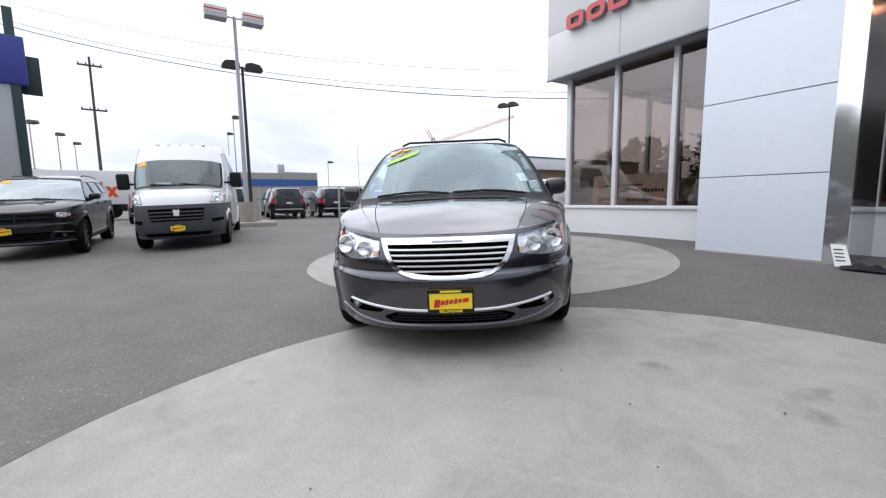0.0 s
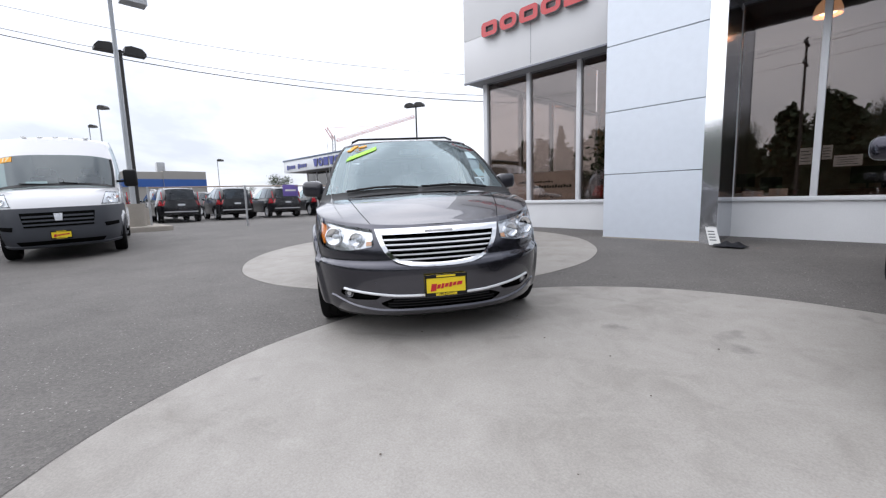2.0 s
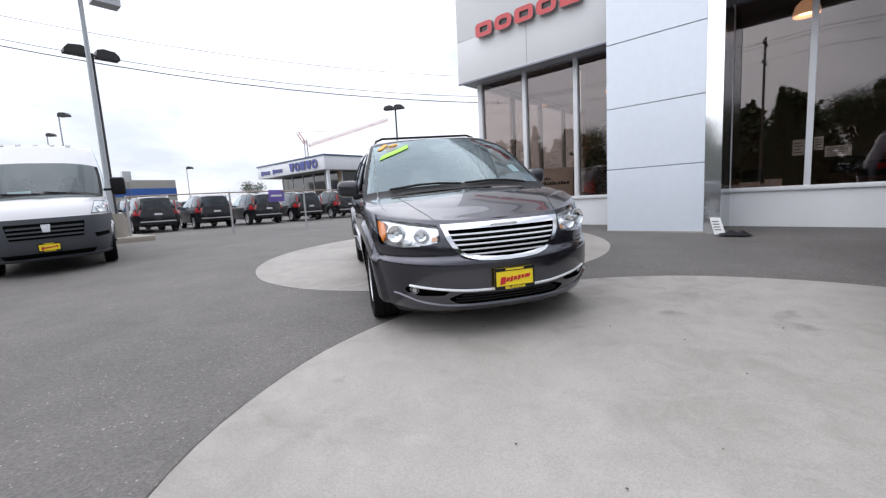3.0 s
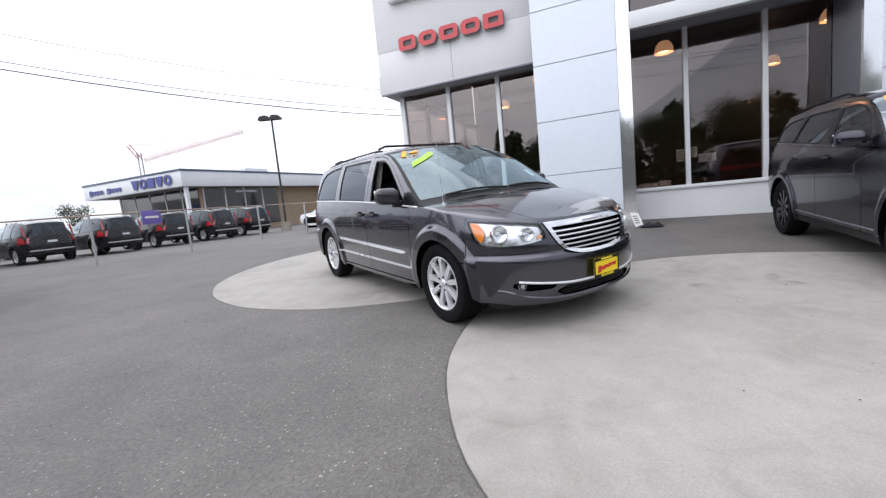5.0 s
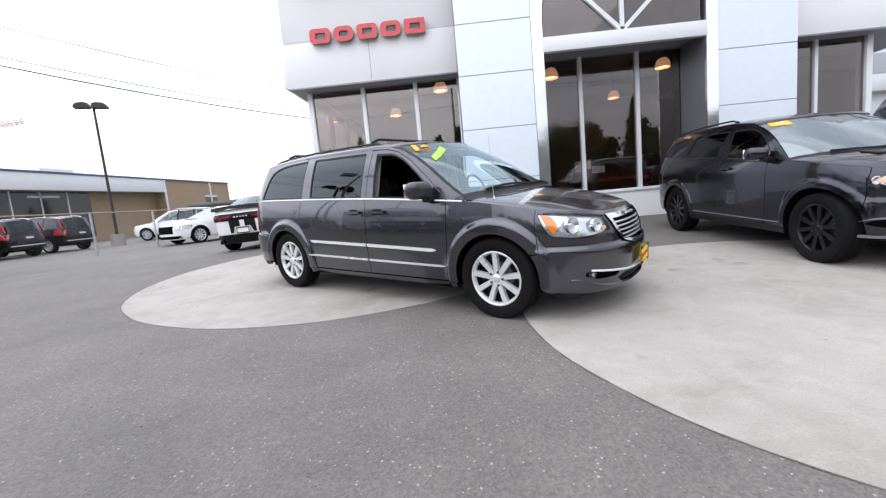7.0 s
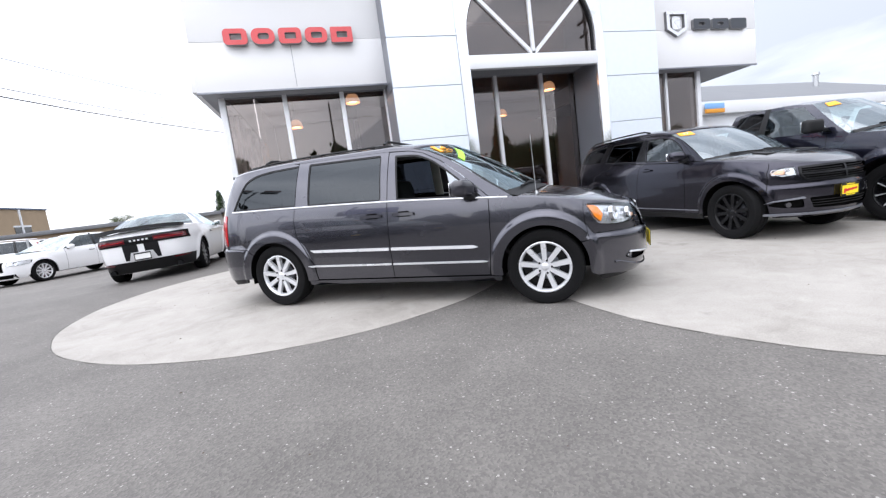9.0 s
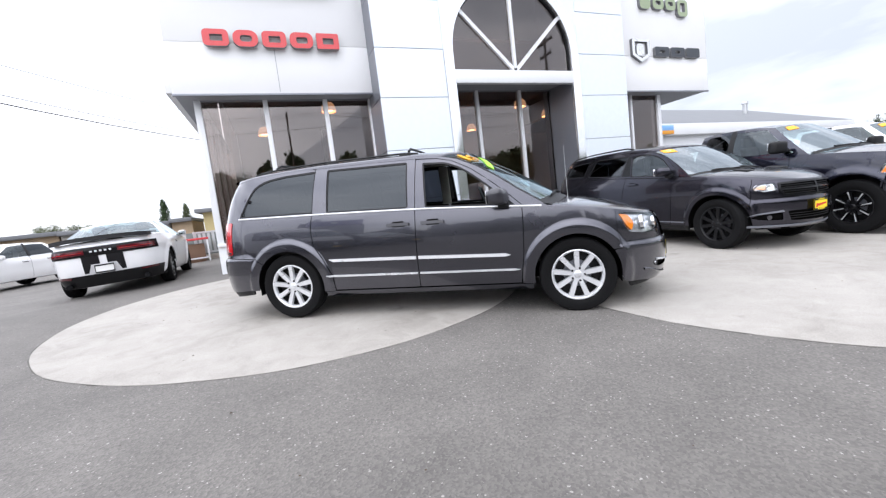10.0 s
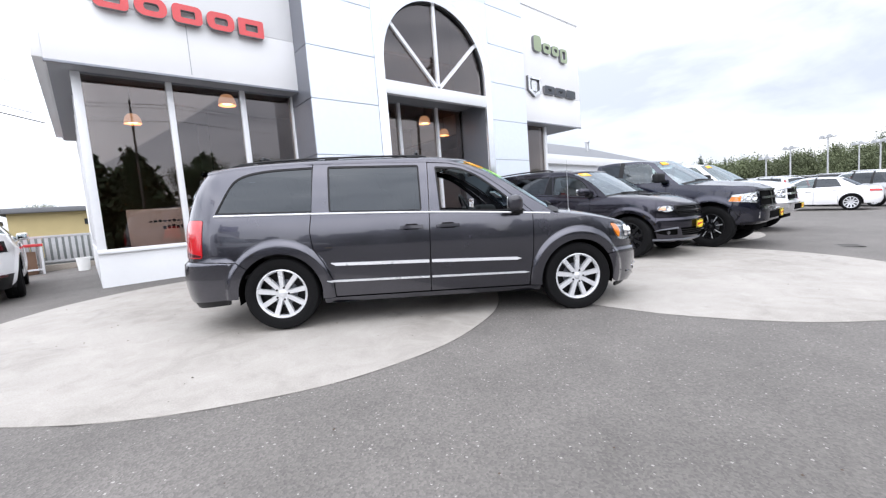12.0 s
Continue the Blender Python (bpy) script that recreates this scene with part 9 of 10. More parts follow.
# ---- signs on the building ----
def sign_block(parent, name, poly_out, poly_in, depth, face):
    """One raised sign element: a ring or a solid slab with dark returns."""
    bm = bmesh.new()
    n = len(poly_out)

    def ring(poly, y):
        return [bm.verts.new((a, y, b)) for a, b in poly]
    of, ob_ = ring(poly_out, -depth), ring(poly_out, 0)
    for i in range(n):
        bm.faces.new((of[i], ob_[i], ob_[(i + 1) % n], of[(i + 1) % n])).material_index = 1
    if poly_in:
        inf, inb = ring(poly_in, -depth), ring(poly_in, 0)
        for i in range(n):
            bm.faces.new((of[i], of[(i + 1) % n], inf[(i + 1) % n], inf[i]))
            bm.faces.new((inf[i], inf[(i + 1) % n], inb[(i + 1) % n], inb[i])).material_index = 1
    else:
        bm.faces.new(of)
    bmesh.ops.recalc_face_normals(bm, faces=bm.faces)
    return part(name, bm, [face, SIGN_EDGE], parent, smooth=30)


def rounded(cx, cz, w, h, r, n=5):
    pts = []
    for sx, sz, a0 in ((1, 1, 0), (-1, 1, 90), (-1, -1, 180), (1, -1, 270)):
        for i in range(n + 1):
            a = radians(a0 + 90 * i / n)
            pts.append((cx + sx * (w / 2 - r) + r * math.cos(a), cz + sz * (h / 2 - r) + r * math.sin(a)))
    return pts


red = thing("red_sign", "row of red raised sign shapes on the fascia", "sign", pose(0, SIGN_Y - 0.05, 0))
for k in range(5):
    cx = -6.70 + k * 0.555
    r = (0.09, 0.15, 0.09, 0.13, 0.03)[k]
    sign_block(red, "sign_shape", rounded(cx, 5.165, 0.48, 0.33, r), rounded(cx + 0.01, 5.165, 0.48 - 0.25, 0.33 - 0.20, max(r - 0.09, 0.02)), 0.09, RED_SIGN)
    part("stand_off", rod((cx, 0.0, 5.165 - 0.12), (cx, 0.06, 5.165 - 0.12), 0.012, seg=6), SIGN_EDGE, red)
grn = thing("green_sign", "row of olive green rounded sign shapes on the fascia", "sign", pose(0, SIGN_Y + 0.002, 0))
for k, (a, b, z0, z1) in enumerate(((4.98, 5.42, 6.50, 7.03), (5.52, 5.98, 6.52, 6.86), (6.06, 6.50, 6.52, 6.86), (6.58, 7.03, 6.36, 6.86))):
    hole = rounded((a + b) / 2, (z0 + z1) / 2 + 0.02, (b - a) - 0.24, (z1 - z0) - 0.22, 0.04) if k else None
    sign_block(grn, "sign_shape", rounded((a + b) / 2, (z0 + z1) / 2, b - a, z1 - z0, 0.12), hole, 0.10, GREEN_SIGN)
rm = thing("dark_sign", "charcoal sign shapes with a silver shield on the fascia", "sign", pose(0, SIGN_Y + 0.002, 0))
for k in range(3):
    cx = 5.80 + k * 0.69
    sign_block(rm, "sign_shape", rounded(cx, 5.25, 0.60, 0.29, 0.05), rounded(cx, 5.25, 0.22, 0.08, 0.02) if k < 2 else None, 0.10, DARK_SIGN)
sign_block(rm, "shield", [(4.56, 5.60), (4.56, 5.12), (4.92, 4.92), (5.28, 5.12), (5.28, 5.60)], [(4.66, 5.52), (4.66, 5.17), (4.92, 5.03), (5.18, 5.17), (5.18, 5.52)], 0.10, SATIN)
sign_block(rm, "shield_core", rounded(4.92, 5.30, 0.30, 0.36, 0.1), None, 0.06, SATIN)
wb_ = thing("white_sign_box", "white sign box high on the fascia", "sign", pose(0, SIGN_Y - 0.012, 0))
part("box", box((-7.12, -0.16, 6.20), (-4.3, 0, 7.3), 0.02), WHITE_FRAME, wb_)

# cloth and paper left at the foot of the portal
jk = thing("dropped_cloth", "crumpled black cloth on the asphalt by the portal", "cloth", pose(-1.46, 6.98, ground_z(-1.46, 6.98)))
bm = bmesh.new()
bmesh.ops.create_grid(bm, x_segments=22, y_segments=16, size=1.0)
for v in bm.verts:
    x, y = v.co.x * 0.21, v.co.y * 0.15
    edge = max(0, 1 - (v.co.x ** 2 + v.co.y ** 2) * 0.9)
    h = 0.02 + 0.09 * edge * (0.6 + 0.9 * noise.noise((x * 9, y * 9, 1.3)))
    v.co = Vector((x + 0.05 * noise.noise((y * 8, x * 5, 4)), y, max(h, 0.004)))
part("cloth", bm, BLACK_CLOTH, jk)
pp = thing("paper_sheet", "white printed sheet leaning on the portal corner", "paper", pose(-1.66, 7.04, ground_z(-1.66, 7.04) + 0.01, 0, 0, 12))
bm = bmesh.new()
add_prism(bm, [(-0.08, 0.0), (0.08, 0.0), (0.0, 0.27), (-0.15, 0.28)], 0.0, 0.012)
for v in bm.verts:
    v.co.y += v.co.z * 0.35
paper_leaf = part("sheet", bm, PAPER, pp)
bm = bmesh.new()
for k in range(4):
    z = 0.07 + 0.045 * k
    add_box(bm, (-0.06 - 0.25 * z, -0.003 + z * 0.35, z), (0.03 - 0.25 * z, z * 0.35 - 0.0005, z + 0.014))
part("printed_bars", bm, DARK_SIGN, pp)


# ---- parked vehicles ----
build_minivan(on_ground(-4.265, 2.926, -34.7, -0.004) @ pose(0, 0, 0, 0, 0.4, 0))
build_suv(on_ground(1.07, 3.93, -91), SUV_GREY, "dark grey metallic sport utility with black wheels", -0.04)
build_suv(on_ground(-13.8, -2.92, -1), BLACK_PAINT, "black sport utility with black wheels and yellow plate", -0.20)
build_pickup(on_ground(3.3, 3.55, -90), NAVY_BLACK, "lifted blue-black crew-cab pickup with black wheels", BLACK_ALLOY, False)
build_pickup(on_ground(7.0, 3.75, -90), WHITE_PAINT, "white crew-cab pickup with chrome bumper", SATIN, True)
build_cargo_van(on_ground(-13.6, 0.19, -8.3))
build_coupe(on_ground(-9.40, 10.41, 93.2))
build_sedan(on_ground(-14.85, 16.3, 245), WHITE_PAINT, "white four-door sedan with black grille")
build_sedan(on_ground(18.3, 2.55, 98), WHITE_PAINT, "white four-door sedan parked across the lot", False)

first = build_crossover(on_ground(-25.65, 4.8, 176), BLACK_PAINT, "black crossover parked behind the chain-link fence", "crossovers behind the fence")["root"]
for x, y, a in ((-25.6, 7.4, 175), (-25.4, 10.0, 176), (-25.3, 12.6, 175), (-25.1, 15.2, 176), (-25.0, 17.7, 175), (-25.9, 2.0, 176)):
    copy_thing(first, on_ground(x, y, a))
build_crossover(on_ground(-21.5, 23.0, 195), WHITE_PAINT, "white crossover parked by the lamp post")
silver = build_crossover(on_ground(22.5, 1.2, 60), SILVER_PAINT, "silver crossover parked in the far lot", "far lot cars")["root"]
for x, y, a in ((24.5, 5.5, 60), (30.0, 3.0, 55), (33.0, 8.0, 60), (28.0, -3.0, 50), (37.0, 2.0, 60)):
    copy_thing(silver, on_ground(x, y, a))
dark = build_crossover(on_ground(26.5, 3.0, 60), BLACK_PAINT, "black crossover parked in the far lot", "far lot cars")["root"]
for x, y, a in ((35.0, 5.0, 60), (-27.5, -1.6, 178), (-29.0, 5.0, 178), (-36.0, 9.0, 190)):
    copy_thing(dark, on_ground(x, y, a))


# ---- lamp posts, poles, fence ----
def lamp_post(x, y, height, heads, pole, label, base=True, base_h=0.75, r=0.075, striped=False):
    z = ground_z(x, y)
    t = thing("lamp_post", label, "lamp post", pose(x, y, z), "lot lamps")
    if base:
        bm = bmesh.new()
        add_rod(bm, (0, 0, -0.2), (0, 0, base_h), 0.32, 0.32, 24)
        part("base", bm, BLOCK, t)
    part("pole", rod((0, 0, 0), (0, 0, height), r, r * 0.7, 12), pole, t)
    for hx, hy in heads:
        arm = bmesh.new()
        add_rod(arm, (0, 0, height - 0.06), (hx * 0.7, hy * 0.7, height - 0.02), 0.03, 0.03, 8)
        part("arm", arm, pole, t)
        d = Vector((hx, hy, 0)).normalized()
        n = Vector((-d.y, d.x, 0))
        c = Vector((hx, hy, height))
        bm = bmesh.new()
        pr = [(-0.32, -0.12), (-0.28, 0.10), (-0.1, 0.16), (0.22, 0.12), (0.34, -0.02), (0.34, -0.12)] if not striped else [(-0.36, -0.18), (-0.36, 0.18), (0.36, 0.18), (0.36, -0.18)]
        wdt = 0.20 if not striped else 0.24
        lo = [bm.verts.new(c + d * a - n * wdt + Vector((0, 0, b))) for a, b in pr]
        hi = [bm.verts.new(c + d * a + n * wdt + Vector((0, 0, b))) for a, b in pr]
        bm.faces.new(lo)
        bm.faces.new(hi)
        for i in range(len(pr)):
            bm.faces.new((lo[i], hi[i], hi[(i + 1) % len(pr)], lo[(i + 1) % len(pr)]))
        bmesh.ops.recalc_face_normals(bm, faces=bm.faces)
        head = part("lamp_head", bm, POLE_DARK if not striped and pole is not GALV else GALV, t)
        if striped:
            for nm, off, z0, z1, mt in (("white_band", 0.004, -0.02, 0.175, PAPER), ("red_stripe", 0.008, 0.03, 0.085, RED_SIGN)):
                bm = bmesh.new()
                lo = [[bm.verts.new(c + d * a + n * b + Vector((0, 0, zz))) for a, b in ((-0.36 - off, -wdt - off), (0.36 + off, -wdt - off), (0.36 + off, wdt + off), (-0.36 - off, wdt + off))] for zz in (z0, z1)]
                for i in range(4):
                    bm.faces.new((lo[0][i], lo[0][(i + 1) % 4], lo[1][(i + 1) % 4], lo[1][i]))
                bm.faces.new(lo[1])
                part(nm, bm, mt, head, smooth=0)
    return t


lamp_post(-17.7, 1.95, 7.75, ((-0.02, 0.62), (0.02, -0.62)), POLE_GREY, "tall grey lamp post with two box heads on a concrete base", True, 0.95, 0.085, True)
lamp_post(-18.9, 2.25, 6.35, ((-0.02, 0.40), (0.02, -0.40)), POLE_DARK, "dark lamp post with two cobra heads on a concrete base", True, 0.8)
lamp_post(-22.0, 18.85, 7.2, ((0.25, 0.10), (-0.4, -0.2)), POLE_DARK, "dark lamp post with a shoebox head beside the fence", True, 0.6)
for x, y, h in ((-39.7, 3.7, 8.0), (-52.0, 4.2, 8.4), (-38.9, -8.8, 6.9), (-47.0, -9.0, 7.2), (-55.0, -9.3, 7.4), (-55, 16.0, 6.0), (-38.0, -8.6, 3.6)):
    lamp_post(x, y, h, ((0.3, 0.25),), POLE_GREY, "distant grey lamp post with a single dark head", False, r=0.055)
for x, y, h in ((44.0, 4.6, 5.2), (42.0, 6.9, 4.4), (40.0, 8.3, 3.6), (52.4, 3.2, 4.8), (57.0, 1.0, 5.0), (48.0, 1.5, 4.6)):
    lamp_post(x, y, h, ((0.35, 0.3), (-0.35, -0.3)), GALV, "distant pale lamp post with flat twin heads", False)


def utility_pole(x, y, h, arms, label):
    z = ground_z(x, y)
    t = thing("utility_pole", label, "pole", pose(x, y, z, 0, 0, 5), "utility poles")
    part("pole", rod((0, 0, -0.2), (0, 0, h), 0.12, 0.075, 12), WOOD_POLE, t)
    for hz, half in arms:
        part("crossarm", box((-0.06, -half, hz - 0.06), (0.06, half, hz + 0.06), 0.01), WOOD_POLE, t)
        for k in (-0.9, -0.3, 0.3, 0.9):
            bm = bmesh.new()
            add_lathe(bm, [(0.02, hz + 0.06), (0.05, hz + 0.10), (0.05, hz + 0.16), (0.03, hz + 0.22), (0.002, hz + 0.23)], 8, "z")
            for v in bm.verts:
                v.co.y += k * half
            part("insulator", bm, POLE_GREY, t)
    return t


utility_pole(-39.5, -5.35, 11.6, ((11.0, 0.7), (7.9, 0.75)), "tall dark wooden utility pole with crossarms")
utility_pole(-3.6, -24.0, 12.5, ((12.0, 0.8), (10.6, 0.8)), "wooden utility pole across the street")
utility_pole(11.0, -5.5, 11.6, ((11.0, 0.8), (10.2, 0.6)), "wooden utility pole across the street")


def cable(name, pts, r, label):
    bm = bmesh.new()
    add_tube(bm, pts, r, 5)
    tagged(part(name, bm, CABLE), label, "cable")


def drop_line(off, up):
    return [Vector((-20 + 0.75 * y + off, y, 6.68 - 0.258 * y + 0.0086 * y * y + up)) for y in (-14 + 1.5 * i for i in range(21))]


cable("service_cable", drop_line(0, 0), 0.016, "black overhead service cable running to the showroom")
cable("service_cable", drop_line(-0.25, 0.28), 0.010, "thin black overhead service cable")
cable("service_cable", drop_line(-0.5, 1.1), 0.008, "thin upper overhead cable")
for dy, z in ((0.6, 12.1), (-0.6, 12.1), (0.5, 10.7)):
    cable("street_cable", [Vector((-60 + 5.0 * i, -23.0 - 0.2 * i + dy, z - 0.7 * math.sin(math.pi * (i % 6) / 6))) for i in range(25)], 0.016, "street power cable behind the camera")


def chain_fence():
    """Posts, top rail, bottom wire and a sparse mesh of wires."""
    t = thing("chain_link_fence", "galvanised chain-link fence between the two car lots", "fence", pose(0, 0, 0))
    posts = [(-18.3, 2.5), (-16.7, 5.3), (-16.4, 8.15), (-16.7, 11.7), (-16.8, 14.8), (-16.9, 17.9), (-17.0, 21.0), (-17.1, 24.1)]
    top = 1.52
    for x, y in posts:
        z = ground_z(x, y)
        part("post", rod((x, y, z - 0.1), (x, y, z + top + 0.03), 0.036, seg=10), GALV, t)
    for (x0, y0), (x1, y1) in zip(posts, posts[1:]):
        za, zb = ground_z(x0, y0) + top, ground_z(x1, y1) + top
        part("top_rail", rod((x0, y0, za), (x1, y1, zb), 0.022, seg=8), ORANGE_RUST, t)
        bm = bmesh.new()
        n = 30
        for k in range(n):
            for d in (1, -1):
                s0 = k / n
                s1 = s0 + d * 0.5
                a, b = Vector((mixv(x0, x1, s0), mixv(y0, y1, s0), 0)), Vector((mixv(x0, x1, min(max(s1, 0), 1)), mixv(y0, y1, min(max(s1, 0), 1)), 0))
                f = (min(max(s1, 0), 1) - s0) / (s1 - s0)
                a.z, b.z = mixv(za, zb, s0) - top + 0.05, mixv(za, zb, s0) - top + 0.05 + (top - 0.06) * f
                add_rod(bm, a, b, 0.0007, 0.0007, 3, False)
        part("wire_mesh", bm, GALV, t)


ORANGE_RUST = surface("rusty_galvanised_rail", (0.34, 0.26, 0.21), 0.6, 0.5, vary=0.2)
chain_fence()
kb = bmesh.new()
add_box(kb, (-19.6, 1.35, 0.0), (-17.0, 2.9, 0.42), 0.04)
tagged(part("concrete_island", kb, BLOCK), "stained concrete island at the foot of the lamp posts", "kerb", kind="structure")


# ---- papers and cartons behind the entrance glass ----
def window_notice(x0, x1, z0, z1, label):
    t = thing("window_notice", label, "notice", pose((x0 + x1) / 2, WIN_Y + 0.034, z0), "window notices")
    w, h = (x1 - x0) / 2, z1 - z0
    part("sheet", box((-w, 0, 0), (w, 0.004, h)), PAPER, t)
    for k in range(4):
        part("printed_bar", box((-w * 0.8, -0.0015, h * (0.16 + 0.2 * k)), (w * (0.7 - 0.25 * (k % 2)), 0, h * (0.22 + 0.2 * k))), REVEAL_GREY, t)


window_notice(-0.83, -0.67, 1.52, 1.78, "white printed notice taped inside the glass")
window_notice(-0.56, -0.44, 1.58, 1.80, "white printed notice taped inside the glass")
window_notice(-0.42, -0.10, 1.46, 1.63, "wide white printed notice taped inside the glass")


def sill_carton(x, wd, h):
    t = thing("sill_carton", "pale cardboard carton on the window sill", "box", pose(x, WIN_Y + 0.095, SILL_Z + 0.015), "cartons on the sill")
    part("carton", box((-wd / 2, -0.055, 0), (wd / 2, 0.06, h), 0.004), CARDBOARD, t)
    part("tape", box((-0.02, -0.057, h * 0.1), (0.02, 0.062, h + 0.002)), PAPER, t)


sill_carton(-1.42, 0.30, 0.10)
sill_carton(-1.07, 0.24, 0.13)


# ---- neighbouring buildings ----
def dealership_next_door():
    t = thing("neighbour_showroom", "low showroom with white fascia, slate trim and tan brick sides", "building", pose(0, 0, 0.25))
    x0, x1, y0, y1 = -46.0, -33.0, 20.1, 50.0
    part("wall", box((-45.0, y0 + 2.2, 0), (x1 - 1.2, y1, 5.0)), TAN_BRICK, t)
    part("fascia", box((x0, y0, 4.05), (x1, y0 + 0.5, 5.25), 0.01), WHITE_PANEL, t)
    part("fascia", box((x1 - 0.5, y0 + 0.5, 4.05), (x1, 38.4, 5.25), 0.01), WHITE_PANEL, t)
    part("canopy", box((x0, y0 + 0.5, 4.05), (x1 - 0.5, y0 + 2.5, 4.2)), SOFFIT, t)
    part("canopy", box((x1 - 1.3, y0 + 2.5, 4.05), (x1 - 0.5, 38.4, 4.2)), SOFFIT, t)
    part("roof_trim", box((x0 - 0.06, y0 - 0.06, 5.25), (x1 + 0.06, y1 + 0.06, 5.40), 0.01), SLATE_TRIM, t)
    part("wall", box((x1 - 1.25, 38.4, 0), (x1 - 0.05, y1, 5.25)), TAN_BRICK, t)
    for y in (26.0, 45.0):
        w = part("window", box((x1 - 1.22, y, 2.2), (x1 - 1.17, y + 2.2, 3.6)) if y < 38 else box((x1 - 0.07, y, 2.2), (x1 - 0.02, y + 2.2, 3.6)), DARK_WINDOW, t)
        part("window_frame", box((x1 - 0.06, y - 0.1, 3.6), (x1 - 0.0, y + 2.3, 3.75)) if y > 38 else box((x1 - 1.2, y - 0.1, 3.6), (x1 - 1.1, y + 2.3, 3.75)), WHITE_PANEL, w)
    for k in range(5):
        a = -44.6 + k * 2.1
        w = part("window", box((a, y0 + 2.12, 0.5), (a + 1.95, y0 + 2.19, 4.0)), DARK_WINDOW, t)
        part("mullion", box((a - 0.08, y0 + 2.08, 0), (a, y0 + 2.2, 4.05)), WHITE_PANEL, w)
    for k in range(4):
        a = y0 + 2.6 + k * 2.1
        w = part("window", box((x1 - 1.21, a, 0.5), (x1 - 1.15, a + 1.95, 4.0)), DARK_WINDOW, t)
        part("mullion", box((x1 - 1.2, a - 0.08, 0), (x1 - 1.1, a, 4.05)), WHITE_PANEL, w)
    part("canopy_post", box((x1 - 0.5, y0 + 0.4, 0), (x1 - 0.25, y0 + 0.65, 4.05)), WHITE_PANEL, t)
    part("downspout", box((x1 - 0.05, 38.3, 0), (x1 + 0.05, 38.5, 5.25)), WHITE_PANEL, t)
    part("downspout", box((x1 - 0.05, 45.9, 0), (x1 + 0.05, 46.1, 5.25)), WHITE_PANEL, t)
    rt = bmesh.new()
    add_box(rt, (x1 - 6, 30, 5.40), (x1 - 4, 33, 6.3), 0.05)
    part("roof_unit", rt, WHITE_PANEL, t)
    s = thing("blue_sign", "row of dark blue raised sign blocks on a white fascia", "sign", pose(0, y0 - 0.01, 0.25))
    for k in range(5):
        cx = -38.55 + k * 1.02
        tilt = 0.22 if k in (0, 3) else 0.0
        if k in (1, 4):
            sign_block(s, "sign_shape", rounded(cx, 4.66, 0.9, 0.8, 0.38), rounded(cx, 4.66, 0.42, 0.42, 0.2), 0.12, BLUE_SIGN)
        else:
            sign_block(s, "sign_shape", [(cx - 0.42 + tilt, 4.28), (cx + 0.42 - tilt, 4.28), (cx + 0.42, 5.04), (cx - 0.42, 5.04)], None, 0.12, BLUE_SIGN)
    for k in range(9):
        if k != 4:
            sign_block(s, "small_shape", rounded(-44.9 + k * 0.52, 4.55, 0.40, 0.5 if k in (0, 5) else 0.36, 0.08), None, 0.06, BLUE_SIGN)


dealership_next_door()
bn = thing("lot_banner", "small violet banner tied to a chain-link fence", "banner", pose(-16.49, 7.0, ground_z(-16.49, 7.0) + 1.47, 0, 0, 3))
part("panel", box((0.0, -0.33, -0.36), (0.012, 0.33, 0.10), 0.004), PURPLE_SIGN, bn)
part("printed_bars", box((0.012, -0.23, -0.16), (0.016, 0.23, -0.09)), PAPER, bn)
for ty in (-0.29, 0.29):
    part("tie", rod((0.006, ty, 0.03), (-0.05, ty, 0.055), 0.006, seg=6), PAPER, bn)


def stripe_building():
    t = thing("striped_building", "long beige block building with a blue band", "building", pose(-49.0, 0, 0))
    part("wall", box((-8, 1.0, 0), (0, 9.1, 4.35)), WHITE_WALL_WARM, t)
    part("wall", box((-6, 9.1, 0), (0.2, 12.9, 4.45)), WHITE_WALL_WARM, t)
    part("band", box((0.0, 1.0, 2.9), (0.06, 9.1, 3.65)), BLUE_TRIM, t)
    part("band", box((0.2, 9.1, 2.9), (0.26, 12.9, 3.65)), BLUE_TRIM, t)
    part("roof_vent", box((-2.0, 8.9, 4.3), (-1.2, 9.6, 5.4), 0.03), GALV, t)


WHITE_WALL_WARM = surface("beige_block_wall", (0.40, 0.38, 0.35), 0.85, vary=0.08, grain=30, bump=0.2)
stripe_building()


def ochre_building():
    t = thing("ochre_building", "low ochre stucco building with a flat brown roof edge", "building", pose(0, 0, 0.35))
    part("wall", box((-10.5, 30.0, 0), (-2.0, 40.0, 2.45)), YELLOW_WALL, t)
    part("roof_edge", box((-10.9, 29.5, 2.45), (-1.6, 40.4, 2.72), 0.02), GREY_ROOF, t)
    part("window", box((-7.45, 29.95, 1.70), (-7.10, 30.02, 2.02)), DARK_WINDOW, t)


ochre_building()
for x0, x1, top, mat, label in ((-25.5, -18.5, 2.08, TAN_BRICK, "long low tan shed with a brown roof edge"), (-18.4, -12.6, 2.02, WHITE_WALL_WARM, "low pale shed with a dark roof edge"),
                                (-12.5, -11.3, 2.12, TAN_BRICK, "short tan shed beside the ochre building")):
    shed = thing("low_shed", label, "building", pose(0, 30.6, 0.25))
    part("wall", box((x0, 0, 0), (x1, 5.0, top)), mat, shed)
    part("roof_edge", box((x0 - 0.05, -0.4, top), (x1 + 0.05, 5.3, top + 0.26), 0.02), GREY_ROOF, shed)


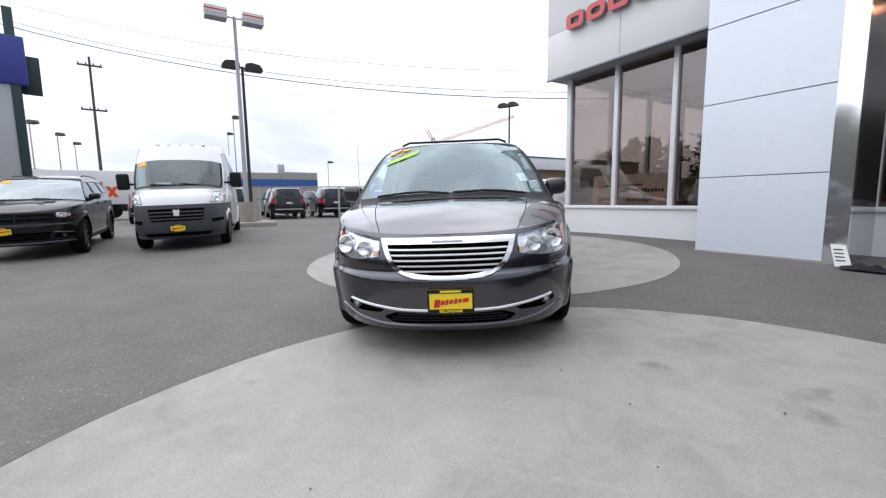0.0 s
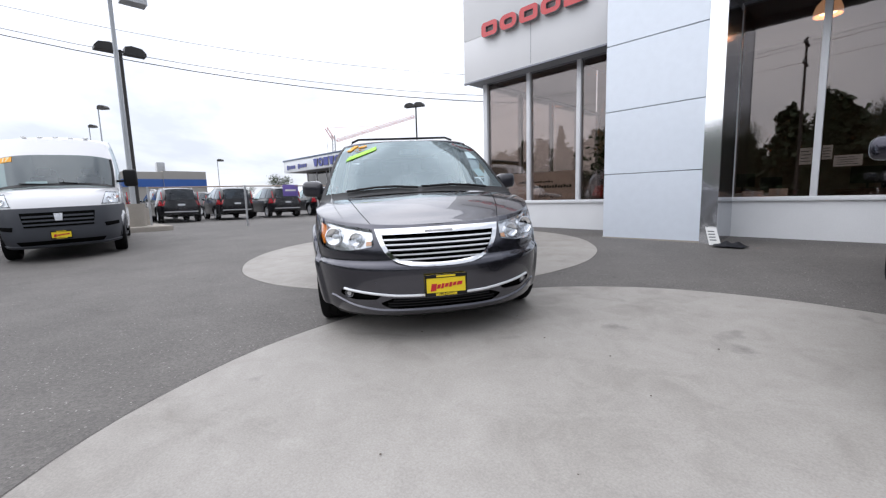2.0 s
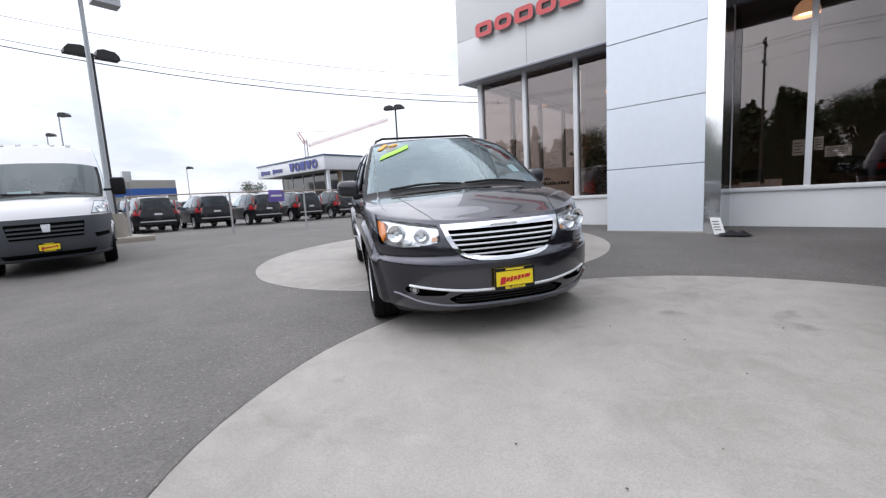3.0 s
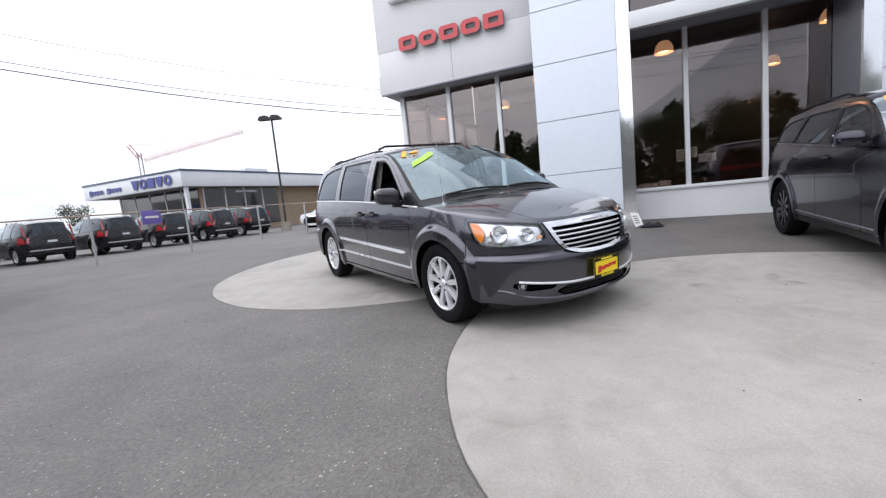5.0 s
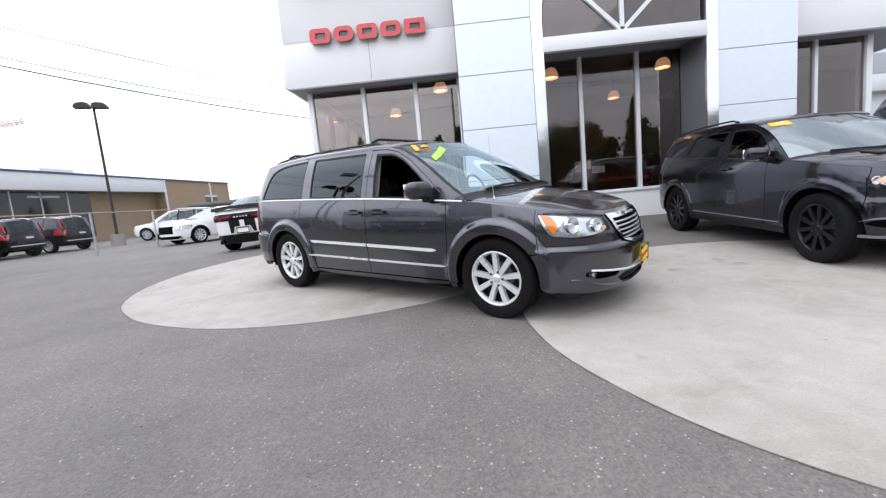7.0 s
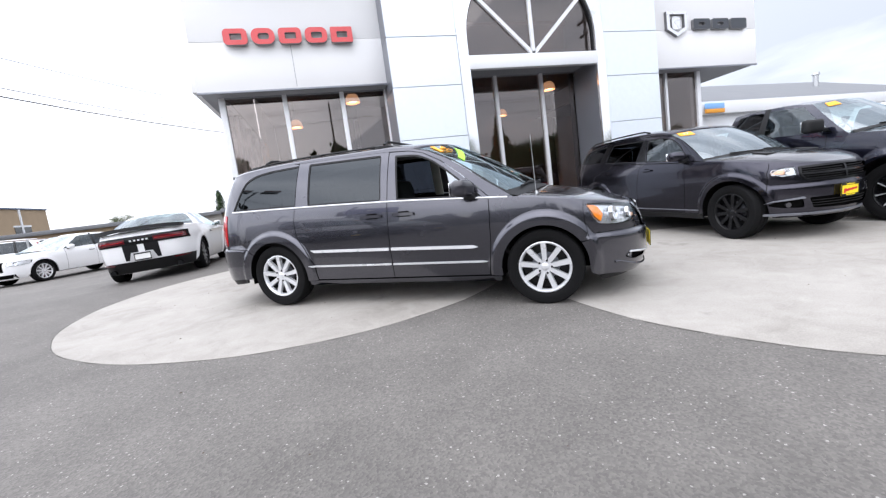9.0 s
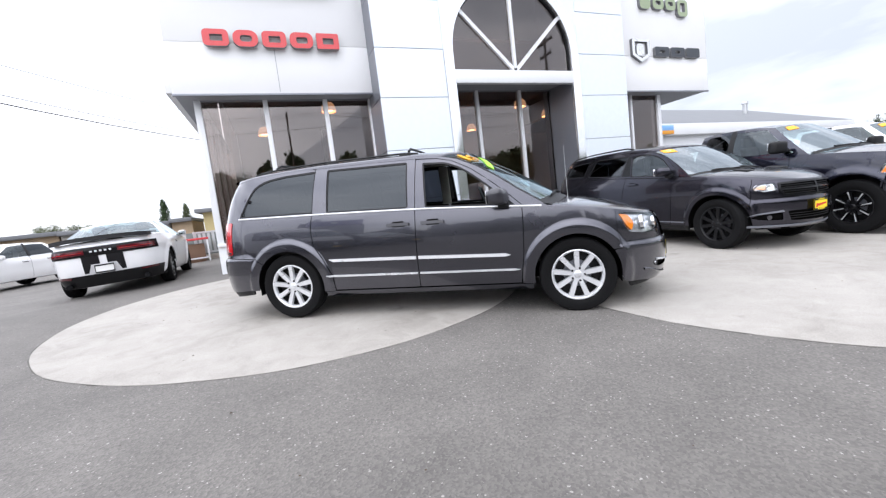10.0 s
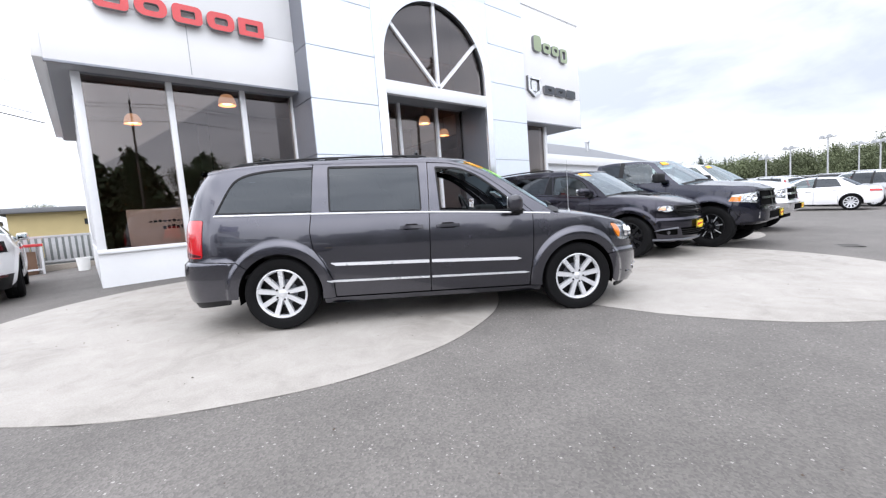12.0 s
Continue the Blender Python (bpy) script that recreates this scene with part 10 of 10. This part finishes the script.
def service_garage():
    t = thing("service_garage", "white service building with a low grey metal roof", "building", pose(13.2, 13.9, 0.1, 0, 0, 5))
    part("wall", box((-6.0, 0, 0), (21.0, 9.0, 3.45)), WHITE_PANEL, t)
    part("eave", box((-6.2, -0.35, 3.45), (21.3, 0.0, 4.02), 0.01), WHITE_FRAME, t)
    rf = bmesh.new()
    add_prism(rf, [(-0.35, 4.02), (7.0, 6.6), (14.0, 4.02)], -6.3, 21.4, "x")
    part("roof", rf, GREY_ROOF, t)
    for k in range(6):
        x = 1.0 + k * 3.3
        d = part("garage_door", box((x, -0.05, 0), (x + 2.6, 0.01, 2.9), 0.01), WHITE_FRAME, t)
        for j in range(1, 5):
            part("panel_joint", box((x, -0.056, j * 0.58 - 0.012), (x + 2.6, -0.048, j * 0.58 + 0.012)), SOFFIT, d)
    fl_ = bmesh.new()
    add_rod(fl_, (15.6, 4.0, 5.0), (15.6, 4.0, 6.3), 0.16, 0.16, 12)
    add_rod(fl_, (15.6, 4.0, 6.3), (15.6, 4.0, 6.45), 0.24, 0.2, 12)
    part("flue", fl_, GALV, t)
    sg = thing("garage_sign", "blue sign panel with an orange lower edge", "sign", pose(12.5, 13.4, 3.55, 0, 0, 5))
    part("panel", box((-0.5, -0.05, 0.20), (0.75, 0, 0.46), 0.01), BLUE_PANEL, sg)
    part("edge", box((-0.5, -0.06, 0.02), (0.75, 0, 0.20), 0.01), ORANGE_TRIM, sg)


service_garage()


def pylon_sign():
    t = thing("pylon_sign", "tall grey pylon with a blue cabinet sign", "sign", pose(-24.0, -6.25, 0.05, 0, 0, 12))
    part("column", box((-0.3, -2.6, 0), (0.3, 0.42, 6.0), 0.02), POLE_GREY, t)
    part("edge_post", box((-0.35, 0.42, 0), (0.35, 0.72, 9.0), 0.02), surface("dark_green_metal", (0.03, 0.06, 0.06), 0.4, 0.3), t)
    part("cabinet", box((-0.42, -2.4, 6.0), (0.42, 0.95, 7.9), 0.04), BLUE_SIGN, t)
    part("back_cabinet", box((-0.35, 0.72, 5.75), (-0.1, 1.35, 7.3), 0.04), surface("dark_cabinet", (0.02, 0.035, 0.04), 0.5), t)
    el = bmesh.new()
    add_lathe(el, [(0.001, 0.0), (0.26, 0.0)], 24, "z")
    for v in el.verts:
        v.co = Vector((0.425, v.co.x * 1.0 - 0.55, v.co.y + 7.1))
    part("white_ellipse", el, PAPER, t)


pylon_sign()


def tower_crane():
    t = thing("tower_crane", "distant red and white lattice tower crane", "crane", pose(-78.3, 45.7, 0))
    def lattice(a, b, w, name, mat=CRANE_RED):
        bm = bmesh.new()
        a, b = Vector(a), Vector(b)
        d = (b - a).normalized()
        u = d.orthogonal().normalized() * w
        v = d.cross(u).normalized() * w
        n = max(4, int((b - a).length / (2.4 * w)))
        for s in (u + v, u - v, -u - v, -u + v):
            add_rod(bm, a + s, b + s, 0.055, 0.055, 4)
        for k in range(n):
            p, q = mixv(a, b, k / n), mixv(a, b, (k + 1) / n)
            add_rod(bm, p + u + v, q + u - v, 0.035, 0.035, 4)
            add_rod(bm, p - u + v, q + u + v, 0.035, 0.035, 4)
            add_rod(bm, p - u - v, q - u + v, 0.035, 0.035, 4)
        part(name, bm, mat, t)
    lattice((0, 0, 0), (0, 0, 14.6), 0.28, "mast", GALV)
    lattice((0.3, 0.4, 13.4), (10.4, 13.5, 18.3), 0.22, "jib")
    lattice((0, 0, 13.6), (-0.8, -1.1, 16.0), 0.25, "tower_head")
    part("tie", rod((-0.8, -1.1, 16.0), (6.0, 7.8, 16.4), 0.04, seg=5), CRANE_RED, t)


tower_crane()


# ---- trees and far woods ----
def leaf_cloud(bm, rnd, centre, spread, count, size):
    for _ in range(count):
        c = centre + Vector((rnd.gauss(0, spread.x), rnd.gauss(0, spread.y), rnd.gauss(0, spread.z)))
        u = Vector((rnd.uniform(-1, 1), rnd.uniform(-1, 1), rnd.uniform(-0.7, 0.7))).normalized() * size * rnd.uniform(0.6, 1.3)
        w = u.cross(Vector((rnd.uniform(-1, 1), rnd.uniform(-1, 1), rnd.uniform(-1, 1)))).normalized() * size * 0.45
        bm.faces.new([bm.verts.new(p) for p in (c - u * 0.5, c + w, c + u * 0.5, c - w)])


def tree(x, y, h, seed, conifer=False, mat=None, z=None, label="", dense=1.0):
    rnd = random.Random(seed)
    t = thing("tree", label or ("dark green narrow conifer tree" if conifer else "leafy green tree with a loose crown"), "tree", pose(x, y, ground_z(x, y) if z is None else z, 0, 0, seed * 40))
    tr = bmesh.new()
    add_rod(tr, (0, 0, -0.2), (0.05 * h * 0.3, 0, h * (0.9 if conifer else 0.5)), h * 0.022, h * 0.008, 8)
    cr = bmesh.new()
    if conifer:
        for k in range(int(26)):
            f = k / 26
            r = h * 0.17 * (1 - f) ** 0.8 + 0.1
            for j in range(5):
                a = rnd.uniform(0, 6.28)
                leaf_cloud(cr, rnd, Vector((math.cos(a) * r * 0.55, math.sin(a) * r * 0.55, h * (0.12 + 0.86 * f))), Vector((r * 0.3, r * 0.3, h * 0.02)), int(14 * dense), h * 0.035 / dense ** 0.45)
    else:
        for k in range(int(9 * dense ** 0.5)):
            a = 2.4 * k + rnd.uniform(-0.3, 0.3)
            tip = Vector((math.cos(a) * h * rnd.uniform(0.10, 0.26), math.sin(a) * h * rnd.uniform(0.10, 0.26), h * rnd.uniform(0.50, 0.90)))
            add_rod(tr, (0, 0, h * rnd.uniform(0.22, 0.42)), tip, h * 0.010, h * 0.003, 6)
            leaf_cloud(cr, rnd, tip, Vector((h * 0.075, h * 0.075, h * 0.065)), int(190 * dense), h * 0.032 / dense ** 0.45)
    part("trunk", tr, BARK, t)
    part("crown", cr, mat or (LEAF_A if conifer else LEAF_B), t, smooth=0)
    return t


for k, (x, y, h) in enumerate(((-30.5, 60.0, 4.6), (-27.5, 60.5, 4.3), (-24.6, 61.0, 4.0), (-10.4, 45.5, 3.3), (-11.0, 59.0, 5.0))):
    tree(x, y, h, 11 + k, mat=LEAF_C, dense=2.5)
tree(-15.7, 45.0, 5.0, 31, True, dense=3.0)
tree(-13.9, 45.0, 4.4, 32, True, LEAF_C, label="pale yellow-green narrow tree", dense=3.0)
tree(-55.3, 23.6, 4.4, 41)
tree(-57.0, 19.8, 3.3, 42)
# across the street, seen in the glass
for k, (x, y, h, c) in enumerate(((-22, -34, 9, False), (-16, -36, 10.5, True), (-10, -33, 8, False), (-3, -37, 11, True), (3, -34, 9, False), (10, -36, 10, False), (18, -33, 12, True), (24, -36, 9, False), (-30, -36, 11, True), (-37, -33, 8, False))):
    tree(x, y, h, 60 + k, c, LEAF_A, dense=6.0)


def far_woods():
    rnd = random.Random(9)
    leafy, dark = bmesh.new(), bmesh.new()
    for k in range(170):
        y = mixv(-24, 46, rnd.uniform(0, 1))
        x = 112 + rnd.uniform(-8, 16)
        h = 6.6 + 1.2 * noise.noise((y * 0.11, 2.0, 0)) + rnd.uniform(-0.8, 1.4) + 3.2 * ease((14 - y) / 30)
        conifer = rnd.uniform(0, 1) < 0.10
        for j in range(7):
            f = j / 6
            w = 1.4 * (1.15 - f) if conifer else 2.1 * math.sin(0.5 + 2.3 * f)
            leaf_cloud(dark if conifer else leafy, rnd, Vector((x + rnd.uniform(-1, 1) * w, y + rnd.uniform(-1, 1) * w, (h + (0.8 if conifer else -0.9)) * (0.15 + 0.85 * f))), Vector((w * 0.75, w * 0.75, 0.75)), 260, 0.30)
    tagged(part("far_woods", leafy, LEAF_C, smooth=0), "distant hillside of yellow-green leafy trees", "woods", kind="stuff")
    tagged(part("far_conifers", dark, LEAF_HAZED, smooth=0), "distant dark conifers among the leafy trees", "woods", kind="stuff")
    hill = bmesh.new()
    xs, ys = [96 + 7 * i for i in range(12)], [-60 + 6 * j for j in range(24)]
    g = [[hill.verts.new((x, y, -0.4 + 7.6 * ease((x - 106) / 34) * (0.75 + 0.5 * ease((20 - y) / 40)) + 0.6 * noise.noise((x * 0.08, y * 0.08, 0)))) for y in ys] for x in xs]
    for i in range(11):
        for j in range(23):
            hill.faces.new((g[i][j], g[i + 1][j], g[i + 1][j + 1], g[i][j + 1]))
    tagged(part("backdrop_hill", hill, LEAF_A), "low dark green hillside on the horizon", "hill", kind="structure")


far_woods()


def street_woods():
    """The dense row of trees across the street, which shows in glass and paint."""
    rnd = random.Random(19)
    bm = bmesh.new()
    for k in range(70):
        x, y = -75 + 150 * k / 69 + rnd.uniform(-1.5, 1.5), -44 + rnd.uniform(-4, 3)
        h = rnd.uniform(5.5, 10.5)
        for j in range(9):
            w = 1.9 * (1.1 - 0.09 * j)
            leaf_cloud(bm, rnd, Vector((x + rnd.uniform(-0.7, 0.7) * w, y + rnd.uniform(-0.8, 0.8) * w, h * (0.08 + 0.105 * j))), Vector((w * 0.62, w * 0.6, h * 0.05)), 190, 0.75)
    tagged(part("street_woods", bm, LEAF_A, smooth=0), "dense dark green row of trees across the street", "woods", kind="stuff")


street_woods()


# ---- small clutter beside the showroom ----
def barrier(x, y, rz):
    t = thing("railing_panel", "pale grey slatted railing panel on a concrete kerb", "railing", pose(x, y, ground_z(x, y) + 0.21, 0, 0, rz))
    for z in (0.03, 0.80):
        part("rail", box((-0.9, -0.03, z), (0.9, 0.03, z + 0.07), 0.01), PALE_GREY, t)
    for k in range(12):
        part("slat", box((-0.87 + k * 0.152, -0.015, 0.06), (-0.78 + k * 0.152, 0.015, 0.83), 0.005), PALE_GREY, t)
    for sx in (-0.88, 0.84):
        part("post", box((sx, -0.04, 0), (sx + 0.05, 0.04, 0.89), 0.01), PALE_GREY, t)


def board_screen():
    """A low solid screen of upright boards behind the railing."""
    t = thing("board_screen", "low grey-green board screen behind the railing", "fence", pose(-9.3, 17.1, ground_z(-9.3, 17.1), 0, 0, 4))
    for k in range(17):
        part("board", box((-2.55 + k * 0.30, -0.02, 0), (-2.265 + k * 0.30, 0.02, 1.10), 0.004), SCREEN_GREY, t)
    for z in (0.2, 0.9):
        part("rail", box((-2.55, 0.02, z), (2.53, 0.06, z + 0.09), 0.004), SCREEN_GREY, t)


kb = bmesh.new()
add_box(kb, (-2.2, -0.16, -0.05), (2.2, 0.16, 0.21), 0.025)
kerb = tagged(part("kerb", kb, BLOCK), "low stained concrete kerb beside the showroom", "kerb", kind="structure")
kerb.matrix_basis = pose(-9.2, 16.3, ground_z(-9.2, 16.3), 0, 0, 4)
barrier(-8.2, 16.37, 4)
barrier(-10.2, 16.23, 4)
board_screen()


def red_stand(x, y):
    """A white metal frame with a red tray on it."""
    t = thing("display_stand", "white metal stand with a red tray top", "stand", pose(x, y, ground_z(x, y), 0, 0, 8))
    for sx in (-0.45, 0.45):
        for sy in (-0.40, 0.40):
            part("leg", box((sx - 0.025, sy - 0.025, 0), (sx + 0.025, sy + 0.025, 0.80), 0.005), WHITE_FRAME, t)
    for sy in (-0.40, 0.40):
        part("cross_rail", box((-0.42, sy - 0.02, 0.12), (0.42, sy + 0.02, 0.17), 0.005), WHITE_FRAME, t)
    part("tray", box((-0.50, -0.45, 0.80), (0.50, 0.45, 0.88), 0.012, 2), RED_SIGN, t, "red tray")


red_stand(-9.0, 15.6)


def bucket(x, y):
    t = thing("plastic_bucket", "white plastic bucket on the asphalt", "bucket", pose(x, y, ground_z(x, y)))
    bm = bmesh.new()
    add_lathe(bm, [(0.002, 0.0), (0.13, 0.0), (0.155, 0.34), (0.165, 0.34), (0.165, 0.37), (0.15, 0.37), (0.125, 0.03), (0.002, 0.03)], 24, "z")
    bmesh.ops.recalc_face_normals(bm, faces=bm.faces)
    part("pail", bm, PAPER, t)
    part("handle", rod((-0.16, 0, 0.33), (0.16, 0, 0.33), 0.005, seg=6), GALV, t)


bucket(-7.62, 14.25)
cr_ = thing("crate", "brown cardboard box beside the railing", "box", pose(-9.0, 15.6, ground_z(-9.0, 15.6), 0, 0, 12))
part("carton", box((-0.32, -0.3, 0), (0.32, 0.3, 0.66), 0.01), BROWN_BOX, cr_)
part("flap", box((-0.34, -0.3, 0.66), (0.0, 0.3, 0.675), 0.003), BROWN_BOX, cr_)

# white box truck with red shapes on its side, far behind the parked cars
def box_truck():
    t = thing("box_truck", "white delivery truck with red-orange shapes on its side", "truck", pose(-34.0, -5.6, 0.25))
    part("cargo_box", box((-2.3, -3.4, 0.9), (0.0, 2.7, 3.05), 0.03), WHITE_PAINT, t)
    part("chassis", box((-2.1, -4.8, 0.45), (-0.15, 2.6, 0.9), 0.03), BLACK_PLASTIC, t)
    cab = part("cab", box((-2.2, -5.2, 0.6), (-0.1, -3.5, 2.6), 0.18, 4), WHITE_PAINT, t)
    part("cab_window", box((-0.11, -4.9, 1.6), (-0.085, -3.9, 2.3), 0.02), DARK_WINDOW, cab)
    for y in (-4.2, 1.4):
        bm = bmesh.new()
        add_rod(bm, (-0.4, y, 0.45), (-0.1, y, 0.45), 0.45, 0.45, 20)
        part("wheel", bm, RUBBER, t)
    for y0, y1, z0, z1 in ((0.35, 0.55, 1.35, 2.35), (0.55, 1.0, 1.35, 1.57), (0.55, 0.95, 1.75, 1.95), (0.55, 1.0, 2.13, 2.35)):
        part("red_shape", box((0.0, y0, z0), (0.012, y1, z1)), SIGN_ORANGE, t)
    for k in (1, -1):
        bm = bmesh.new()
        add_prism(bm, [(1.10, 1.35 if k > 0 else 2.05), (1.34, 1.35 if k > 0 else 2.05), (1.80, 2.05 if k > 0 else 1.35), (1.56, 2.05 if k > 0 else 1.35)], 0.0, 0.012 + 0.003 * k, "x")
        part("red_shape", bm, SIGN_ORANGE, t)


SIGN_ORANGE = surface("red_orange_livery", (0.75, 0.10, 0.03), 0.45, vary=0.05)
box_truck()

# storm drain out on the lot
DRAIN_X, DRAIN_Y = 3.64, -0.24
IRON = surface("worn_iron_grate", (0.10, 0.095, 0.09), 0.6, 0.5, vary=0.2)
dr = thing("storm_drain", "dark iron storm drain grate in the asphalt", "drain", pose(DRAIN_X, DRAIN_Y, ground_z(DRAIN_X, DRAIN_Y) + 0.004, 0, 0, 20), kind="structure")
part("pit", box((-0.24, -0.15, -0.02), (0.24, 0.15, 0.003), 0.003), GAP, dr)
for k in range(9):
    part("bar", box((-0.235 + k * 0.054, -0.145, 0.0), (-0.207 + k * 0.054, 0.145, 0.006), 0.003), IRON, dr)
for a, b in ((-0.165, -0.14), (0.14, 0.165)):
    part("rim", box((-0.25, a, -0.01), (0.25, b, 0.006), 0.003), IRON, dr)


def loose_grit():
    """Small stones and crumbs of bark scattered over the lot and the pads."""
    rnd = random.Random(77)
    bm = bmesh.new()
    for k in range(150):
        x, y = rnd.uniform(-9.5, 4.5), rnd.uniform(-1.6, 6.6)
        s = rnd.uniform(0.003, 0.008) * (1.5 if k % 23 == 0 else 1)
        c = Vector((x, y, ground_z(x, y) + 0.013))
        ring = [bm.verts.new(c + Vector((math.cos(a) * s * rnd.uniform(0.7, 1.5), math.sin(a) * s, 0))) for a in (i * 1.2566 for i in range(5))]
        tip = bm.verts.new(c + Vector((0, 0, s * rnd.uniform(0.5, 1.0))))
        for i in range(5):
            bm.faces.new((ring[i], ring[(i + 1) % 5], tip))
    tagged(part("loose_grit", bm, BARK, smooth=0), "scattered small dark stones and bark crumbs", "debris", kind="stuff")


loose_grit()
